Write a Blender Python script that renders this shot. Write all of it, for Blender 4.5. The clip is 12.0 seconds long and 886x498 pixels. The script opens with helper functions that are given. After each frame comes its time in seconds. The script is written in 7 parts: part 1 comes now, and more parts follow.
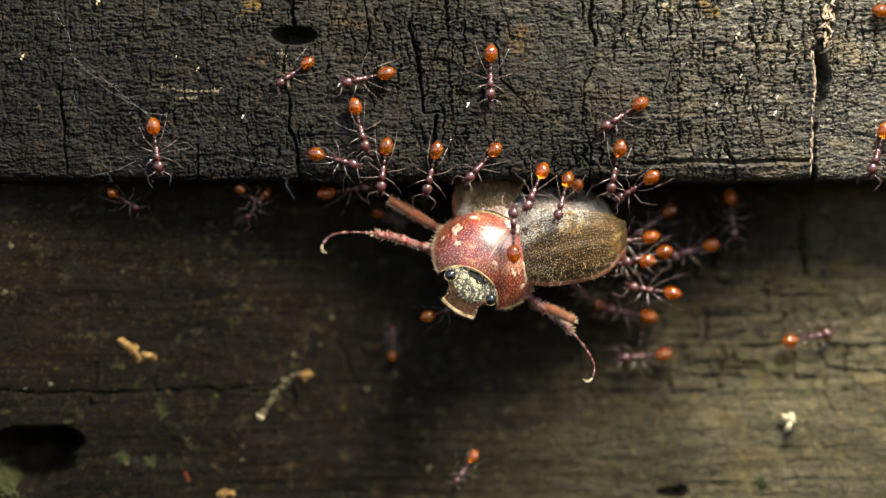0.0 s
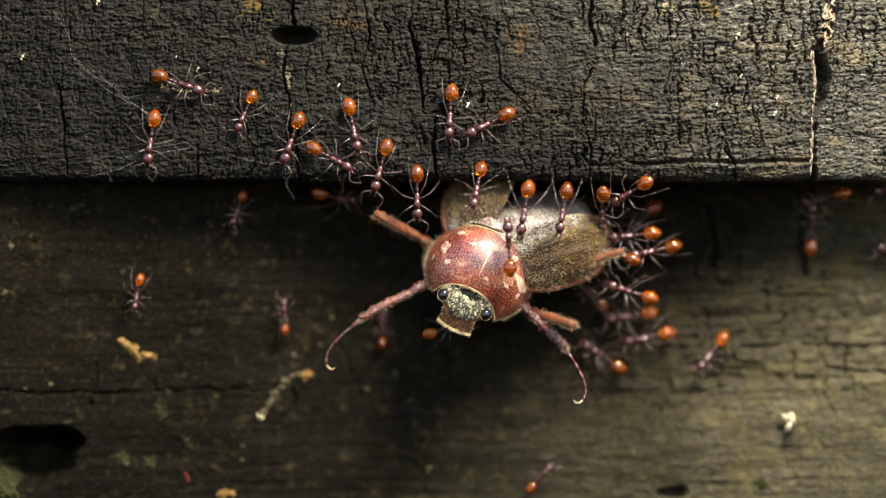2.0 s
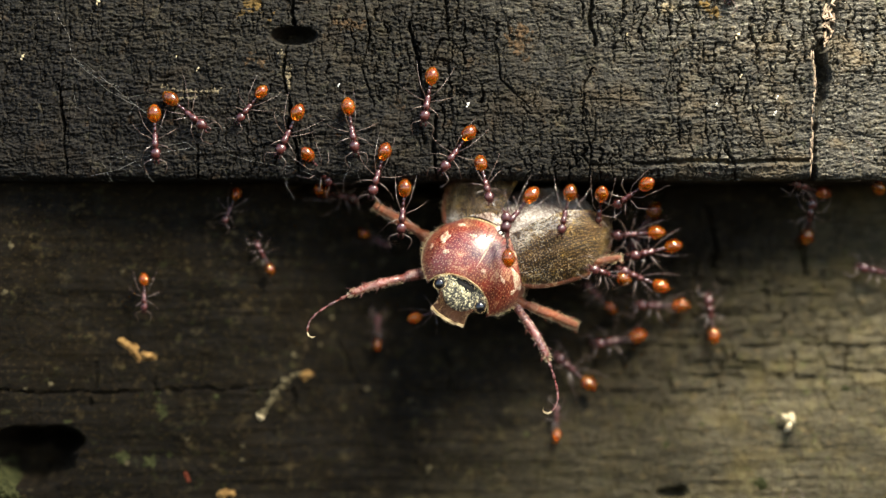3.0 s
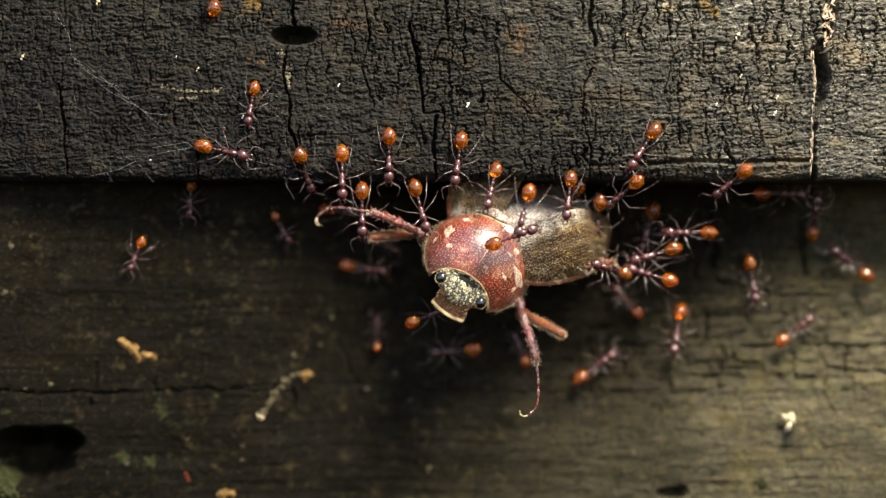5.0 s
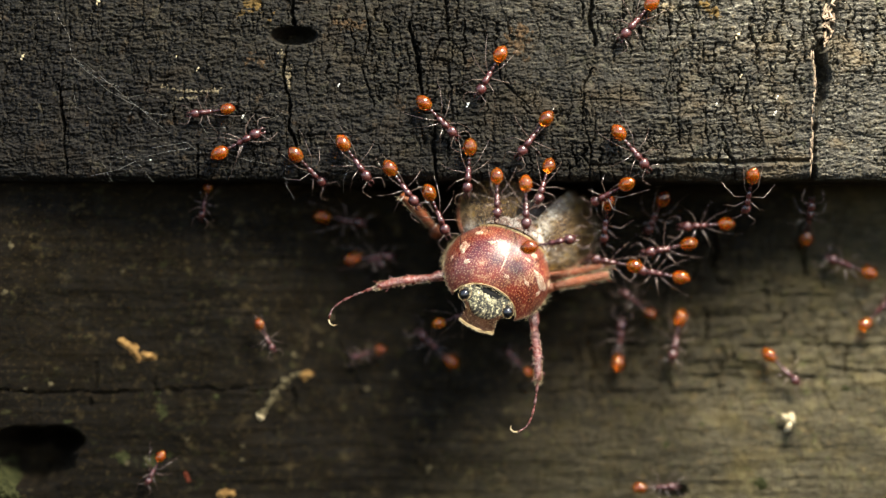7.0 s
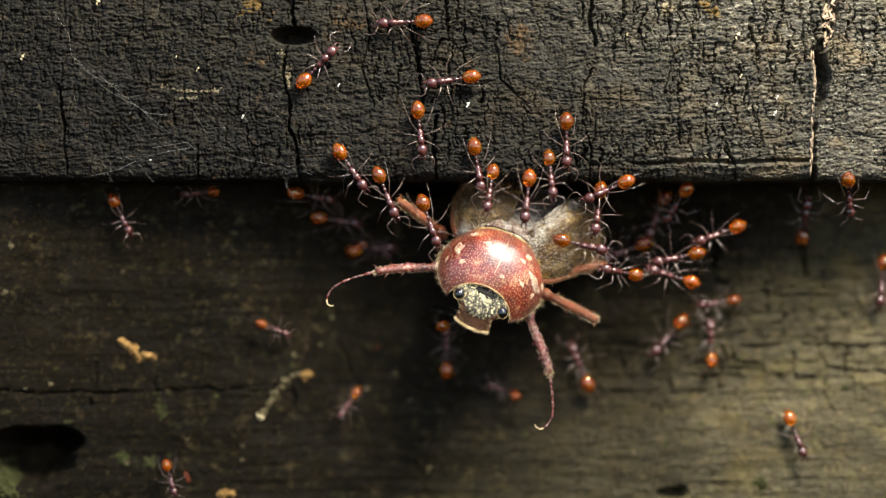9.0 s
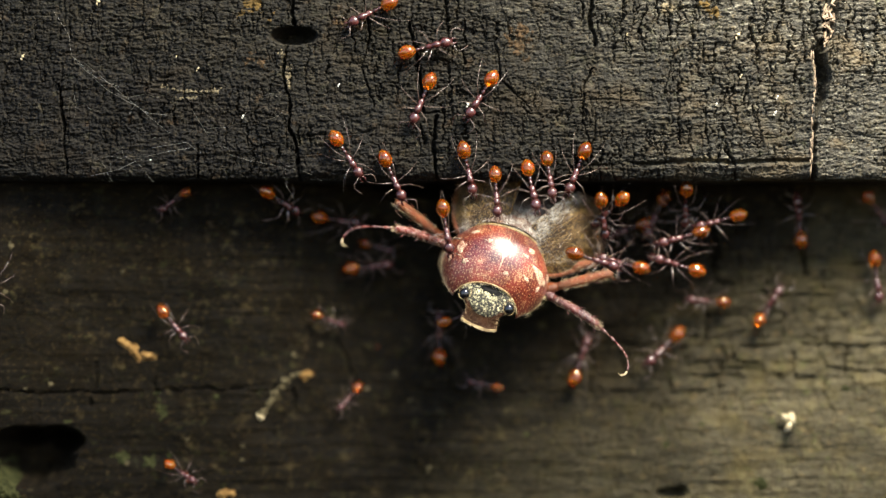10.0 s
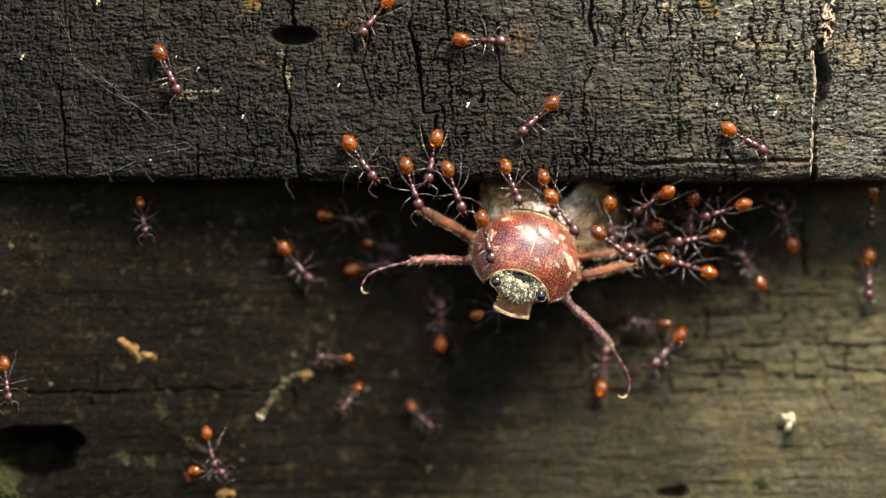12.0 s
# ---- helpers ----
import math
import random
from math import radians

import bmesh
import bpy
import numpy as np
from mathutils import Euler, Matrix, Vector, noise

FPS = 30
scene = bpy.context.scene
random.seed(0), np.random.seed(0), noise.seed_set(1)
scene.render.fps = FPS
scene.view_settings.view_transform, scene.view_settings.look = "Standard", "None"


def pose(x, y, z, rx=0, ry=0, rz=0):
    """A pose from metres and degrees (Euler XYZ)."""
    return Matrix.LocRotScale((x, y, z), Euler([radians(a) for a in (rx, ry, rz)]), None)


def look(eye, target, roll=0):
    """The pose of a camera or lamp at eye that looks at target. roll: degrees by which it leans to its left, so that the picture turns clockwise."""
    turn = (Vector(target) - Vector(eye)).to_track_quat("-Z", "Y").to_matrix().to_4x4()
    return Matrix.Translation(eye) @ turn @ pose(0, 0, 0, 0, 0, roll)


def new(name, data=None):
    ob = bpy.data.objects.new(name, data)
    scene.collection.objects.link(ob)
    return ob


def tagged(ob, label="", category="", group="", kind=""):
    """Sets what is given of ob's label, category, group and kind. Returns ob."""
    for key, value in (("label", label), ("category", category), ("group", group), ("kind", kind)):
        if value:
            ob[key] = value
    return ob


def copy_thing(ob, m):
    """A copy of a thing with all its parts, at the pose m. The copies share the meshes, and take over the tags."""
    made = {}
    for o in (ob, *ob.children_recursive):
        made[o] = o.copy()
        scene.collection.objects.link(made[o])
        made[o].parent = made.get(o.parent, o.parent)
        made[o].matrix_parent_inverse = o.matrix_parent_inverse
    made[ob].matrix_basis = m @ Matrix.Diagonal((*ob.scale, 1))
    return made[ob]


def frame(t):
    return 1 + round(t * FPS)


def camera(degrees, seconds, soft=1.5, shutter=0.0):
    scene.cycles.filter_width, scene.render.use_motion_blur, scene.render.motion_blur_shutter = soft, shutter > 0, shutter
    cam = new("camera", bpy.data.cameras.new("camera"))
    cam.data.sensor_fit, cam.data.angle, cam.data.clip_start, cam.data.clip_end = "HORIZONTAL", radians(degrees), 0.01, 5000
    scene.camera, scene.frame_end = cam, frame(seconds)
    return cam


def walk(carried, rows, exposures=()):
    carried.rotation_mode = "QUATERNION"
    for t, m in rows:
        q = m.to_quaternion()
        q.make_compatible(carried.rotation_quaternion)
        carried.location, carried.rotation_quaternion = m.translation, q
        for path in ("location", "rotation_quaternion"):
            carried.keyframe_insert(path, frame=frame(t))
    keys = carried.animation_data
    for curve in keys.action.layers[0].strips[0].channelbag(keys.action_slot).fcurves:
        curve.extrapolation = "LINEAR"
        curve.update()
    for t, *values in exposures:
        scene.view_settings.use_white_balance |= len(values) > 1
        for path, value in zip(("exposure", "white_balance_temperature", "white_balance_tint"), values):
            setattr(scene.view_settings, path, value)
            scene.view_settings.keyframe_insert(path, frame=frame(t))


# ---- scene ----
# A close view of a weathered timber wall: a beetle is dragged out of the gap under a plank by ants.
# Lengths inside the modelling functions are in millimetres; MM turns them into metres.
MM = 0.001
EYE = (0, -0.14629, 0)
cam = camera(30, 12.0, soft=1.4, shutter=0.3)
cam.data.dof.use_dof = True
cam.data.dof.focus_distance = 0.1460
cam.data.dof.aperture_fstop = 6.0
walk(cam, [(0.0, look(EYE, (0, 0, 0))), (12.0, look(EYE, (0, 0, 0)))])

# ---- light: a small video lamp above and to the side, and dim daylight under trees ----
world = bpy.data.worlds.new("shade")
world.use_nodes = True
scene.world = world
sky = world.node_tree.nodes.new("ShaderNodeTexSky")
sky.sky_type, sky.sun_disc = "NISHITA", False
sky.sun_elevation, sky.sun_rotation = radians(50), radians(150)
world.node_tree.nodes["Background"].inputs["Strength"].default_value = 0.32
world.node_tree.links.new(sky.outputs["Color"], world.node_tree.nodes["Background"].inputs["Color"])

lamp_data = bpy.data.lights.new("video_lamp", "AREA")
lamp_data.shape, lamp_data.size, lamp_data.size_y = "ELLIPSE", 0.054, 0.046
lamp_data.energy, lamp_data.color = 0.69, (1.0, 0.92, 0.75)
lamp = new("video_lamp", lamp_data)
lamp.matrix_world = look((0.051, -0.064, 0.100), (0.015, 0.0, 0.0))
tagged(lamp, kind="structure")


# ---- small tools ----
def part(name, bm, material, parent=None, label=""):
    """Links a bmesh, modelled in millimetres, as one mesh object."""
    bmesh.ops.scale(bm, vec=(MM, MM, MM), verts=bm.verts)
    bmesh.ops.recalc_face_normals(bm, faces=bm.faces)
    data = bpy.data.meshes.new(name)
    bm.to_mesh(data)
    bm.free()
    for poly in data.polygons:
        poly.use_smooth = True
    data.materials.append(material)
    ob = new(name, data)
    if parent:
        ob.parent = parent
    return tagged(ob, label) if label else ob


def mm(x, y, z, rx=0, ry=0, rz=0):
    return pose(x * MM, y * MM, z * MM, rx, ry, rz)


def on_picture(px, py, depth):
    """The spot on the plane at that depth behind the upper plank's face, from plank coordinates in 0.05 mm."""
    k = 0.05 * (146.29 + depth) / 146.29
    return Vector(((px - 784) * k, depth, (441 - py) * k))


def tube(bm, points, radii, sides=8, close=True):
    """A tapered tube through the points."""
    points = [Vector(p) for p in points]
    rings, side = [], None
    for i, p in enumerate(points):
        along = (points[min(i + 1, len(points) - 1)] - points[max(i - 1, 0)]).normalized()
        if side is None:
            side = along.orthogonal().normalized()
        side = (side - along * side.dot(along)).normalized()
        other = along.cross(side)
        rings.append([bm.verts.new(p + (side * math.cos(a) + other * math.sin(a)) * radii[i])
                      for a in (2 * math.pi * k / sides for k in range(sides))])
    for a, b in zip(rings, rings[1:]):
        for k in range(sides):
            bm.faces.new((a[k], a[(k + 1) % sides], b[(k + 1) % sides], b[k]))
    if close:
        bm.faces.new(rings[0][::-1])
        bm.faces.new(rings[-1])
    return bm


def blob(bm, centre, radii, turn=(0, 0, 0), u=16, v=10, shape=None):
    """An ellipsoid whose outline may be reshaped by shape(Vector on the unit ball)."""
    m = Matrix.LocRotScale(centre, Euler([radians(a) for a in turn]), None)
    made = bmesh.ops.create_uvsphere(bm, u_segments=u, v_segments=v, radius=1)["verts"]
    for w in made:
        p = w.co.copy()
        if shape:
            p = shape(p)
        w.co = m @ Vector((p.x * radii[0], p.y * radii[1], p.z * radii[2]))
    return made


def sheet(bm, f, nu, nv, thick=None):
    """A surface f(u, v), u and v from 0 to 1; with thick it gets a second face along -normal(u, v)."""
    grid = [[bm.verts.new(f(i / nu, j / nv)) for j in range(nv + 1)] for i in range(nu + 1)]
    for i in range(nu):
        for j in range(nv):
            bm.faces.new((grid[i][j], grid[i + 1][j], grid[i + 1][j + 1], grid[i][j + 1]))
    if thick:
        inner = [[bm.verts.new(grid[i][j].co - Vector(thick(i / nu, j / nv))) for j in range(nv + 1)] for i in range(nu + 1)]
        for i in range(nu):
            for j in range(nv):
                bm.faces.new((inner[i][j], inner[i][j + 1], inner[i + 1][j + 1], inner[i + 1][j]))
        for i in range(nu):
            for j in (0, nv):
                bm.faces.new((grid[i][j], grid[i + 1][j], inner[i + 1][j], inner[i][j]))
        for j in range(nv):
            for i in (0, nu):
                bm.faces.new((grid[i][j], grid[i][j + 1], inner[i][j + 1], inner[i][j]))
    return grid


# ---- materials ----
class Nodes:
    """A short way to write a node material on millimetre coordinates."""

    def __init__(self, name):
        self.mat = bpy.data.materials.new(name)
        self.mat.use_nodes = True
        self.tree = self.mat.node_tree
        self.bsdf = self.tree.nodes["Principled BSDF"]
        coord = self.tree.nodes.new("ShaderNodeTexCoord")
        self.co = self.math_vec(coord.outputs["Object"], (1000, 1000, 1000))

    def math_vec(self, src, factors):
        n = self.tree.nodes.new("ShaderNodeVectorMath")
        n.operation = "MULTIPLY"
        self.tree.links.new(src, n.inputs[0])
        n.inputs[1].default_value = factors
        return n.outputs[0]

    def noise(self, scale, stretch=(1, 1, 1), detail=4, rough=0.6, distort=0.0):
        n = self.tree.nodes.new("ShaderNodeTexNoise")
        self.tree.links.new(self.math_vec(self.co, stretch), n.inputs["Vector"])
        n.inputs["Scale"].default_value, n.inputs["Detail"].default_value = scale, detail
        n.inputs["Roughness"].default_value, n.inputs["Distortion"].default_value = rough, distort
        return n.outputs["Fac"]

    def cells(self, scale, stretch=(1, 1, 1), feature="F1", uneven=1.0):
        n = self.tree.nodes.new("ShaderNodeTexVoronoi")
        n.feature, n.voronoi_dimensions = feature, "2D"
        self.tree.links.new(self.math_vec(self.co, stretch), n.inputs["Vector"])
        n.inputs["Scale"].default_value, n.inputs["Randomness"].default_value = scale, uneven
        return n.outputs["Distance"]

    def ramp(self, src, *stops):
        n = self.tree.nodes.new("ShaderNodeValToRGB")
        self.tree.links.new(src, n.inputs["Fac"])
        while len(n.color_ramp.elements) < len(stops):
            n.color_ramp.elements.new(0.5)
        for e, (at, colour) in zip(n.color_ramp.elements, stops):
            e.position = at
            e.color = (*colour, 1) if isinstance(colour, tuple) else (colour, colour, colour, 1)
        return n.outputs["Color"]

    def mix(self, fac, a, b, how="MIX"):
        n = self.tree.nodes.new("ShaderNodeMix")
        n.data_type, n.blend_type = "RGBA", how
        if isinstance(fac, bpy.types.NodeSocket):
            self.tree.links.new(fac, n.inputs[0])
        else:
            n.inputs[0].default_value = fac
        for socket, v in ((n.inputs[6], a), (n.inputs[7], b)):
            if isinstance(v, bpy.types.NodeSocket):
                self.tree.links.new(v, socket)
            else:
                socket.default_value = (v, v, v, 1) if isinstance(v, (int, float)) else (*v, 1)
        return n.outputs[2]

    def along(self, axis, a, b, wobble=0.0, scale=0.1):
        """0 at a, 1 at b along an axis, in millimetres; wobble shifts the border by noise."""
        sep = self.tree.nodes.new("ShaderNodeSeparateXYZ")
        self.tree.links.new(self.co, sep.inputs[0])
        add = self.tree.nodes.new("ShaderNodeMath")
        add.operation = "MULTIPLY_ADD"
        self.tree.links.new(self.noise(scale, (1, 1, 1), 4, 0.6), add.inputs[0])
        add.inputs[1].default_value = wobble
        self.tree.links.new(sep.outputs[axis], add.inputs[2])
        rng_node = self.tree.nodes.new("ShaderNodeMapRange")
        rng_node.interpolation_type = "SMOOTHSTEP"
        self.tree.links.new(add.outputs[0], rng_node.inputs["Value"])
        rng_node.inputs["From Min"].default_value, rng_node.inputs["From Max"].default_value = a + wobble / 2, b + wobble / 2
        return rng_node.outputs["Result"]

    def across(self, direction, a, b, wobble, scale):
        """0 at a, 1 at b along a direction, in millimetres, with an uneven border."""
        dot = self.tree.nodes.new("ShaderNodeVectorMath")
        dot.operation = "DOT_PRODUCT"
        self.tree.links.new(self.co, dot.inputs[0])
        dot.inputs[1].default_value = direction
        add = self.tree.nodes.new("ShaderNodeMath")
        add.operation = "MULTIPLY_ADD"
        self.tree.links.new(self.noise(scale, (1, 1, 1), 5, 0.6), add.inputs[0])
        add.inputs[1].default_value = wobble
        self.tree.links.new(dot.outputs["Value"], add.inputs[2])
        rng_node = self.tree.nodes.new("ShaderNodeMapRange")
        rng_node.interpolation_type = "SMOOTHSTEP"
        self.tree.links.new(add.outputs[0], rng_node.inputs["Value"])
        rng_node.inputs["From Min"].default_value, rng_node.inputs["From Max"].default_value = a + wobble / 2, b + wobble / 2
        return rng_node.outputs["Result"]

    def random(self):
        return self.tree.nodes.new("ShaderNodeObjectInfo").outputs["Random"]

    def put(self, colour=None, rough=None, bump=None, depth=0.05, strength=1.0, **values):
        for name, v in (("Base Color", colour), ("Roughness", rough)):
            if v is None:
                continue
            if isinstance(v, bpy.types.NodeSocket):
                self.tree.links.new(v, self.bsdf.inputs[name])
            else:
                self.bsdf.inputs[name].default_value = (*v, 1) if isinstance(v, tuple) else v
        if bump is not None:
            n = self.tree.nodes.new("ShaderNodeBump")
            n.inputs["Distance"].default_value, n.inputs["Strength"].default_value = depth * MM, strength
            self.tree.links.new(bump, n.inputs["Height"])
            self.tree.links.new(n.outputs["Normal"], self.bsdf.inputs["Normal"])
            self.tree.links.new(n.outputs["Normal"], self.bsdf.inputs["Coat Normal"])
        for name, v in values.items():
            self.bsdf.inputs[name.replace("_", " ")].default_value = v
        return self.mat


def wood_material(name, dark, mid, light, stain, wet, damp, blotch, plates, fine, soak_shade, lit_dry_from, tint, gloss, foot=None):
    """Old wood, from dark and damp to bleached; light fall-off and shade are painted into the same run. plates: size in
    mm of the cracked blocks.
    """
    n = Nodes(name)
    fibre = n.noise(2.0, (0.45, 1, 2.4), 9, 0.78)
    broad = n.noise(0.11, (1, 1, 1.6), 4, 0.6)
    patch = n.noise(0.16, (1, 1, 1.3), 3, 0.55, 0.4)
    fleck = n.noise(3.0, (0.7, 1, 1.5), 4, 0.65)
    base = n.ramp(fibre, (0.34, dark), (0.52, mid), (0.70, light))
    base = n.mix(n.ramp(broad, (0.38, 0.0), (0.65, 0.55)), base, dark)
    base = n.mix(n.ramp(patch, (0.54, 0.0), (0.70, 0.65)), base, stain)
    base = n.mix(n.ramp(fleck, (0.62, 0.0), (0.72, 0.55)), base, light)
    spots = n.noise(0.42, (1, 1, 1.2), 5, 0.7, 0.3)
    base = n.mix(n.ramp(spots, (0.52, 0.0), (0.68, 0.6)), base, blotch)
    # small tan and green specks of dirt and algae
    for scale, low, speck in ((1.5, 0.60, tint[0]), (1.1, 0.60, tint[1]), (4.5, 0.66, tint[0])):
        base = n.mix(n.ramp(n.noise(scale, (1, 1.7, 1), 3, 0.65), (low, 0.0), (low + 0.1, 0.7)), base, speck)
    # dirt lies in the hairline cracks between the plates
    warp = n.tree.nodes.new("ShaderNodeVectorMath")
    warp.operation = "MULTIPLY_ADD"
    bend = n.tree.nodes.new("ShaderNodeTexNoise")
    bend.inputs["Scale"].default_value, bend.inputs["Detail"].default_value = 1.3, 3
    n.tree.links.new(n.co, bend.inputs["Vector"])
    n.tree.links.new(bend.outputs["Color"], warp.inputs[0])
    warp.inputs[1].default_value = (0.9, 0.9, 0.7)
    n.tree.links.new(n.co, warp.inputs[2])
    seams = []
    for size, width in ((plates, 0.05), (plates * 0.45, 0.06)):
        v = n.tree.nodes.new("ShaderNodeTexVoronoi")
        v.feature = "DISTANCE_TO_EDGE"
        n.tree.links.new(n.math_vec(warp.outputs[0], (1 / size, 0.12 / size, 1.3 / size)), v.inputs["Vector"])
        v.inputs["Scale"].default_value = 1.0
        seams.append(n.ramp(v.outputs["Distance"], (0.0, 0.0), (width, 1.0)))
    seam = n.mix(1.0, seams[0], n.mix(0.6, 1.0, seams[1]), "MULTIPLY")
    seam = n.mix(fine, 1.0, seam)
    base = n.mix(seam, dark, base)
    # damp tone, with light fall-off and shade painted into the wood colour
    lit_dry = n.across(*lit_dry_from, 24, 0.09)
    base = n.mix(n.mix(lit_dry, damp, 0.0), base, n.mix(1.0, base, soak_shade, "MULTIPLY"))
    # second tone: darker towards the lower left, with an uneven border
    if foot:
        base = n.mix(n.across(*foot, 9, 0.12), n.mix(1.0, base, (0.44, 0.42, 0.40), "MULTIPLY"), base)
    for scale, low, speck in ((0.45, 0.60, tint[0]), (0.9, 0.60, tint[1]), (0.7, 0.60, tint[2]), (2.6, 0.57, tint[0])):
        base = n.mix(n.ramp(n.noise(scale, (0.9, 1.3, 1.1), 4, 0.7), (low, 0.0), (low + 0.13, 0.45 * damp)), base, n.mix(1.0, speck, 0.5, "MULTIPLY"))
    rough = n.ramp(n.noise(0.5), (0.3, wet), (0.7, min(1.0, wet + 0.25)))
    relief = n.mix(0.4, n.mix(0.5, fibre, n.noise(7, (0.6, 1, 1.5), 4)), seam)
    return n.put(base, rough, relief, 0.16, 0.9, Specular_IOR_Level=gloss)


# upper plank: light fall-off is mixed into the darker tone to its left
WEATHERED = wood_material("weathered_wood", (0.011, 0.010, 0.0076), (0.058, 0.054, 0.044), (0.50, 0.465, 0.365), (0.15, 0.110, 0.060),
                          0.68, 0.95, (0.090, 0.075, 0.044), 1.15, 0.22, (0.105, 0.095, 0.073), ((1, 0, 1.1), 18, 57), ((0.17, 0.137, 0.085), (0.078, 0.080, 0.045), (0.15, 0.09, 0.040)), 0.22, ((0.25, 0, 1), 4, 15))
# lower plank: the ledge's shade painted in diagonally, fading to the lower right
DAMP_SHADED = wood_material("damp_shaded_wood", (0.013, 0.011, 0.0058), (0.080, 0.068, 0.041), (0.19, 0.162, 0.095), (0.09, 0.068, 0.024),
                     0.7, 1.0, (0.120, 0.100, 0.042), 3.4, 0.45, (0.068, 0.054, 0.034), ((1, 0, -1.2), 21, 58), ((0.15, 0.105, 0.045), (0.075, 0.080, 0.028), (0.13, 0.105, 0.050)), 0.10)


def splinter_material():
    n = Nodes("pale_splinter")
    return n.put(n.ramp(n.noise(3, (1, 1, 0.4)), (0.35, (0.11, 0.07, 0.04)), (0.7, (0.42, 0.32, 0.22))), 0.6)


def crumb_material(name, a, b):
    n = Nodes(name)
    return n.put(n.ramp(n.noise(2.0, (1, 1, 1), 5), (0.35, a), (0.65, b)), 0.85, n.noise(6), 0.08, Specular_IOR_Level=0.08)


PALE_SPLINTER = splinter_material()
TAN = crumb_material("tan_crumb", (0.085, 0.043, 0.012), (0.27, 0.16, 0.055))
CREAM = crumb_material("cream_crumb", (0.26, 0.20, 0.10), (0.62, 0.53, 0.35))
CHALK = crumb_material("white_chip", (0.6, 0.58, 0.5), (0.9, 0.88, 0.8))
LICHEN = crumb_material("green_lichen", (0.010, 0.012, 0.004), (0.038, 0.039, 0.014))
SILT = crumb_material("brown_silt", (0.010, 0.007, 0.004), (0.034, 0.024, 0.012))
RUST = crumb_material("rust_red_bark", (0.05, 0.010, 0.005), (0.14, 0.035, 0.016))
AMBER = crumb_material("amber_lichen", (0.030, 0.020, 0.008), (0.14, 0.090, 0.030))
STRAW = crumb_material("straw_fibre", (0.030, 0.025, 0.016), (0.21, 0.172, 0.108))
BARK = crumb_material("brown_crust", (0.020, 0.014, 0.008), (0.075, 0.048, 0.026))
MUD = crumb_material("dried_mud", (0.020, 0.016, 0.008), (0.105, 0.086, 0.046))


def silk_material():
    n = Nodes("cobweb_silk")
    return n.put((0.55, 0.53, 0.48), 0.5, None, Alpha=0.42)


SILK = silk_material()


def gaster_material():
    n = Nodes("amber_gaster")
    amber = n.ramp(n.noise(0.9, (1, 1, 1), 3), (0.3, (0.45, 0.095, 0.005)), (0.7, (0.76, 0.240, 0.013)))
    rings = n.ramp(n.noise(1.0, (3.2, 0.05, 0.05), 0), (0.50, 1.0), (0.55, 0.62), (0.60, 1.0))
    amber = n.mix(1.0, amber, rings, "MULTIPLY")
    tone = n.ramp(n.random(), (0.0, 0.62), (1.0, 1.0))
    return n.put(n.mix(1.0, amber, tone, "MULTIPLY"), 0.10, n.noise(9), 0.012, 0.5,
                 Transmission_Weight=0.76, IOR=1.38, Subsurface_Weight=0.35, Subsurface_Radius=(0.0006, 0.0002, 0.00005), Subsurface_Scale=1.0, Coat_Weight=0.8, Coat_Roughness=0.07)


def chitin_material(name, a, b, rough, coat=0.0, shine=0.5):
    n = Nodes(name)
    return n.put(n.ramp(n.noise(1.6, (1, 1, 1), 5), (0.35, a), (0.7, b)), rough, n.noise(11), 0.02, 0.6, Specular_IOR_Level=shine, Coat_Weight=coat, Coat_Roughness=0.25)


GASTER = gaster_material()
ANT_BODY = chitin_material("plum_chitin", (0.024, 0.007, 0.006), (0.090, 0.024, 0.021), 0.27, 0.35, 0.6)
ANT_LEG = chitin_material("pale_leg_chitin", (0.030, 0.014, 0.011), (0.22, 0.165, 0.135), 0.22, 0.8)


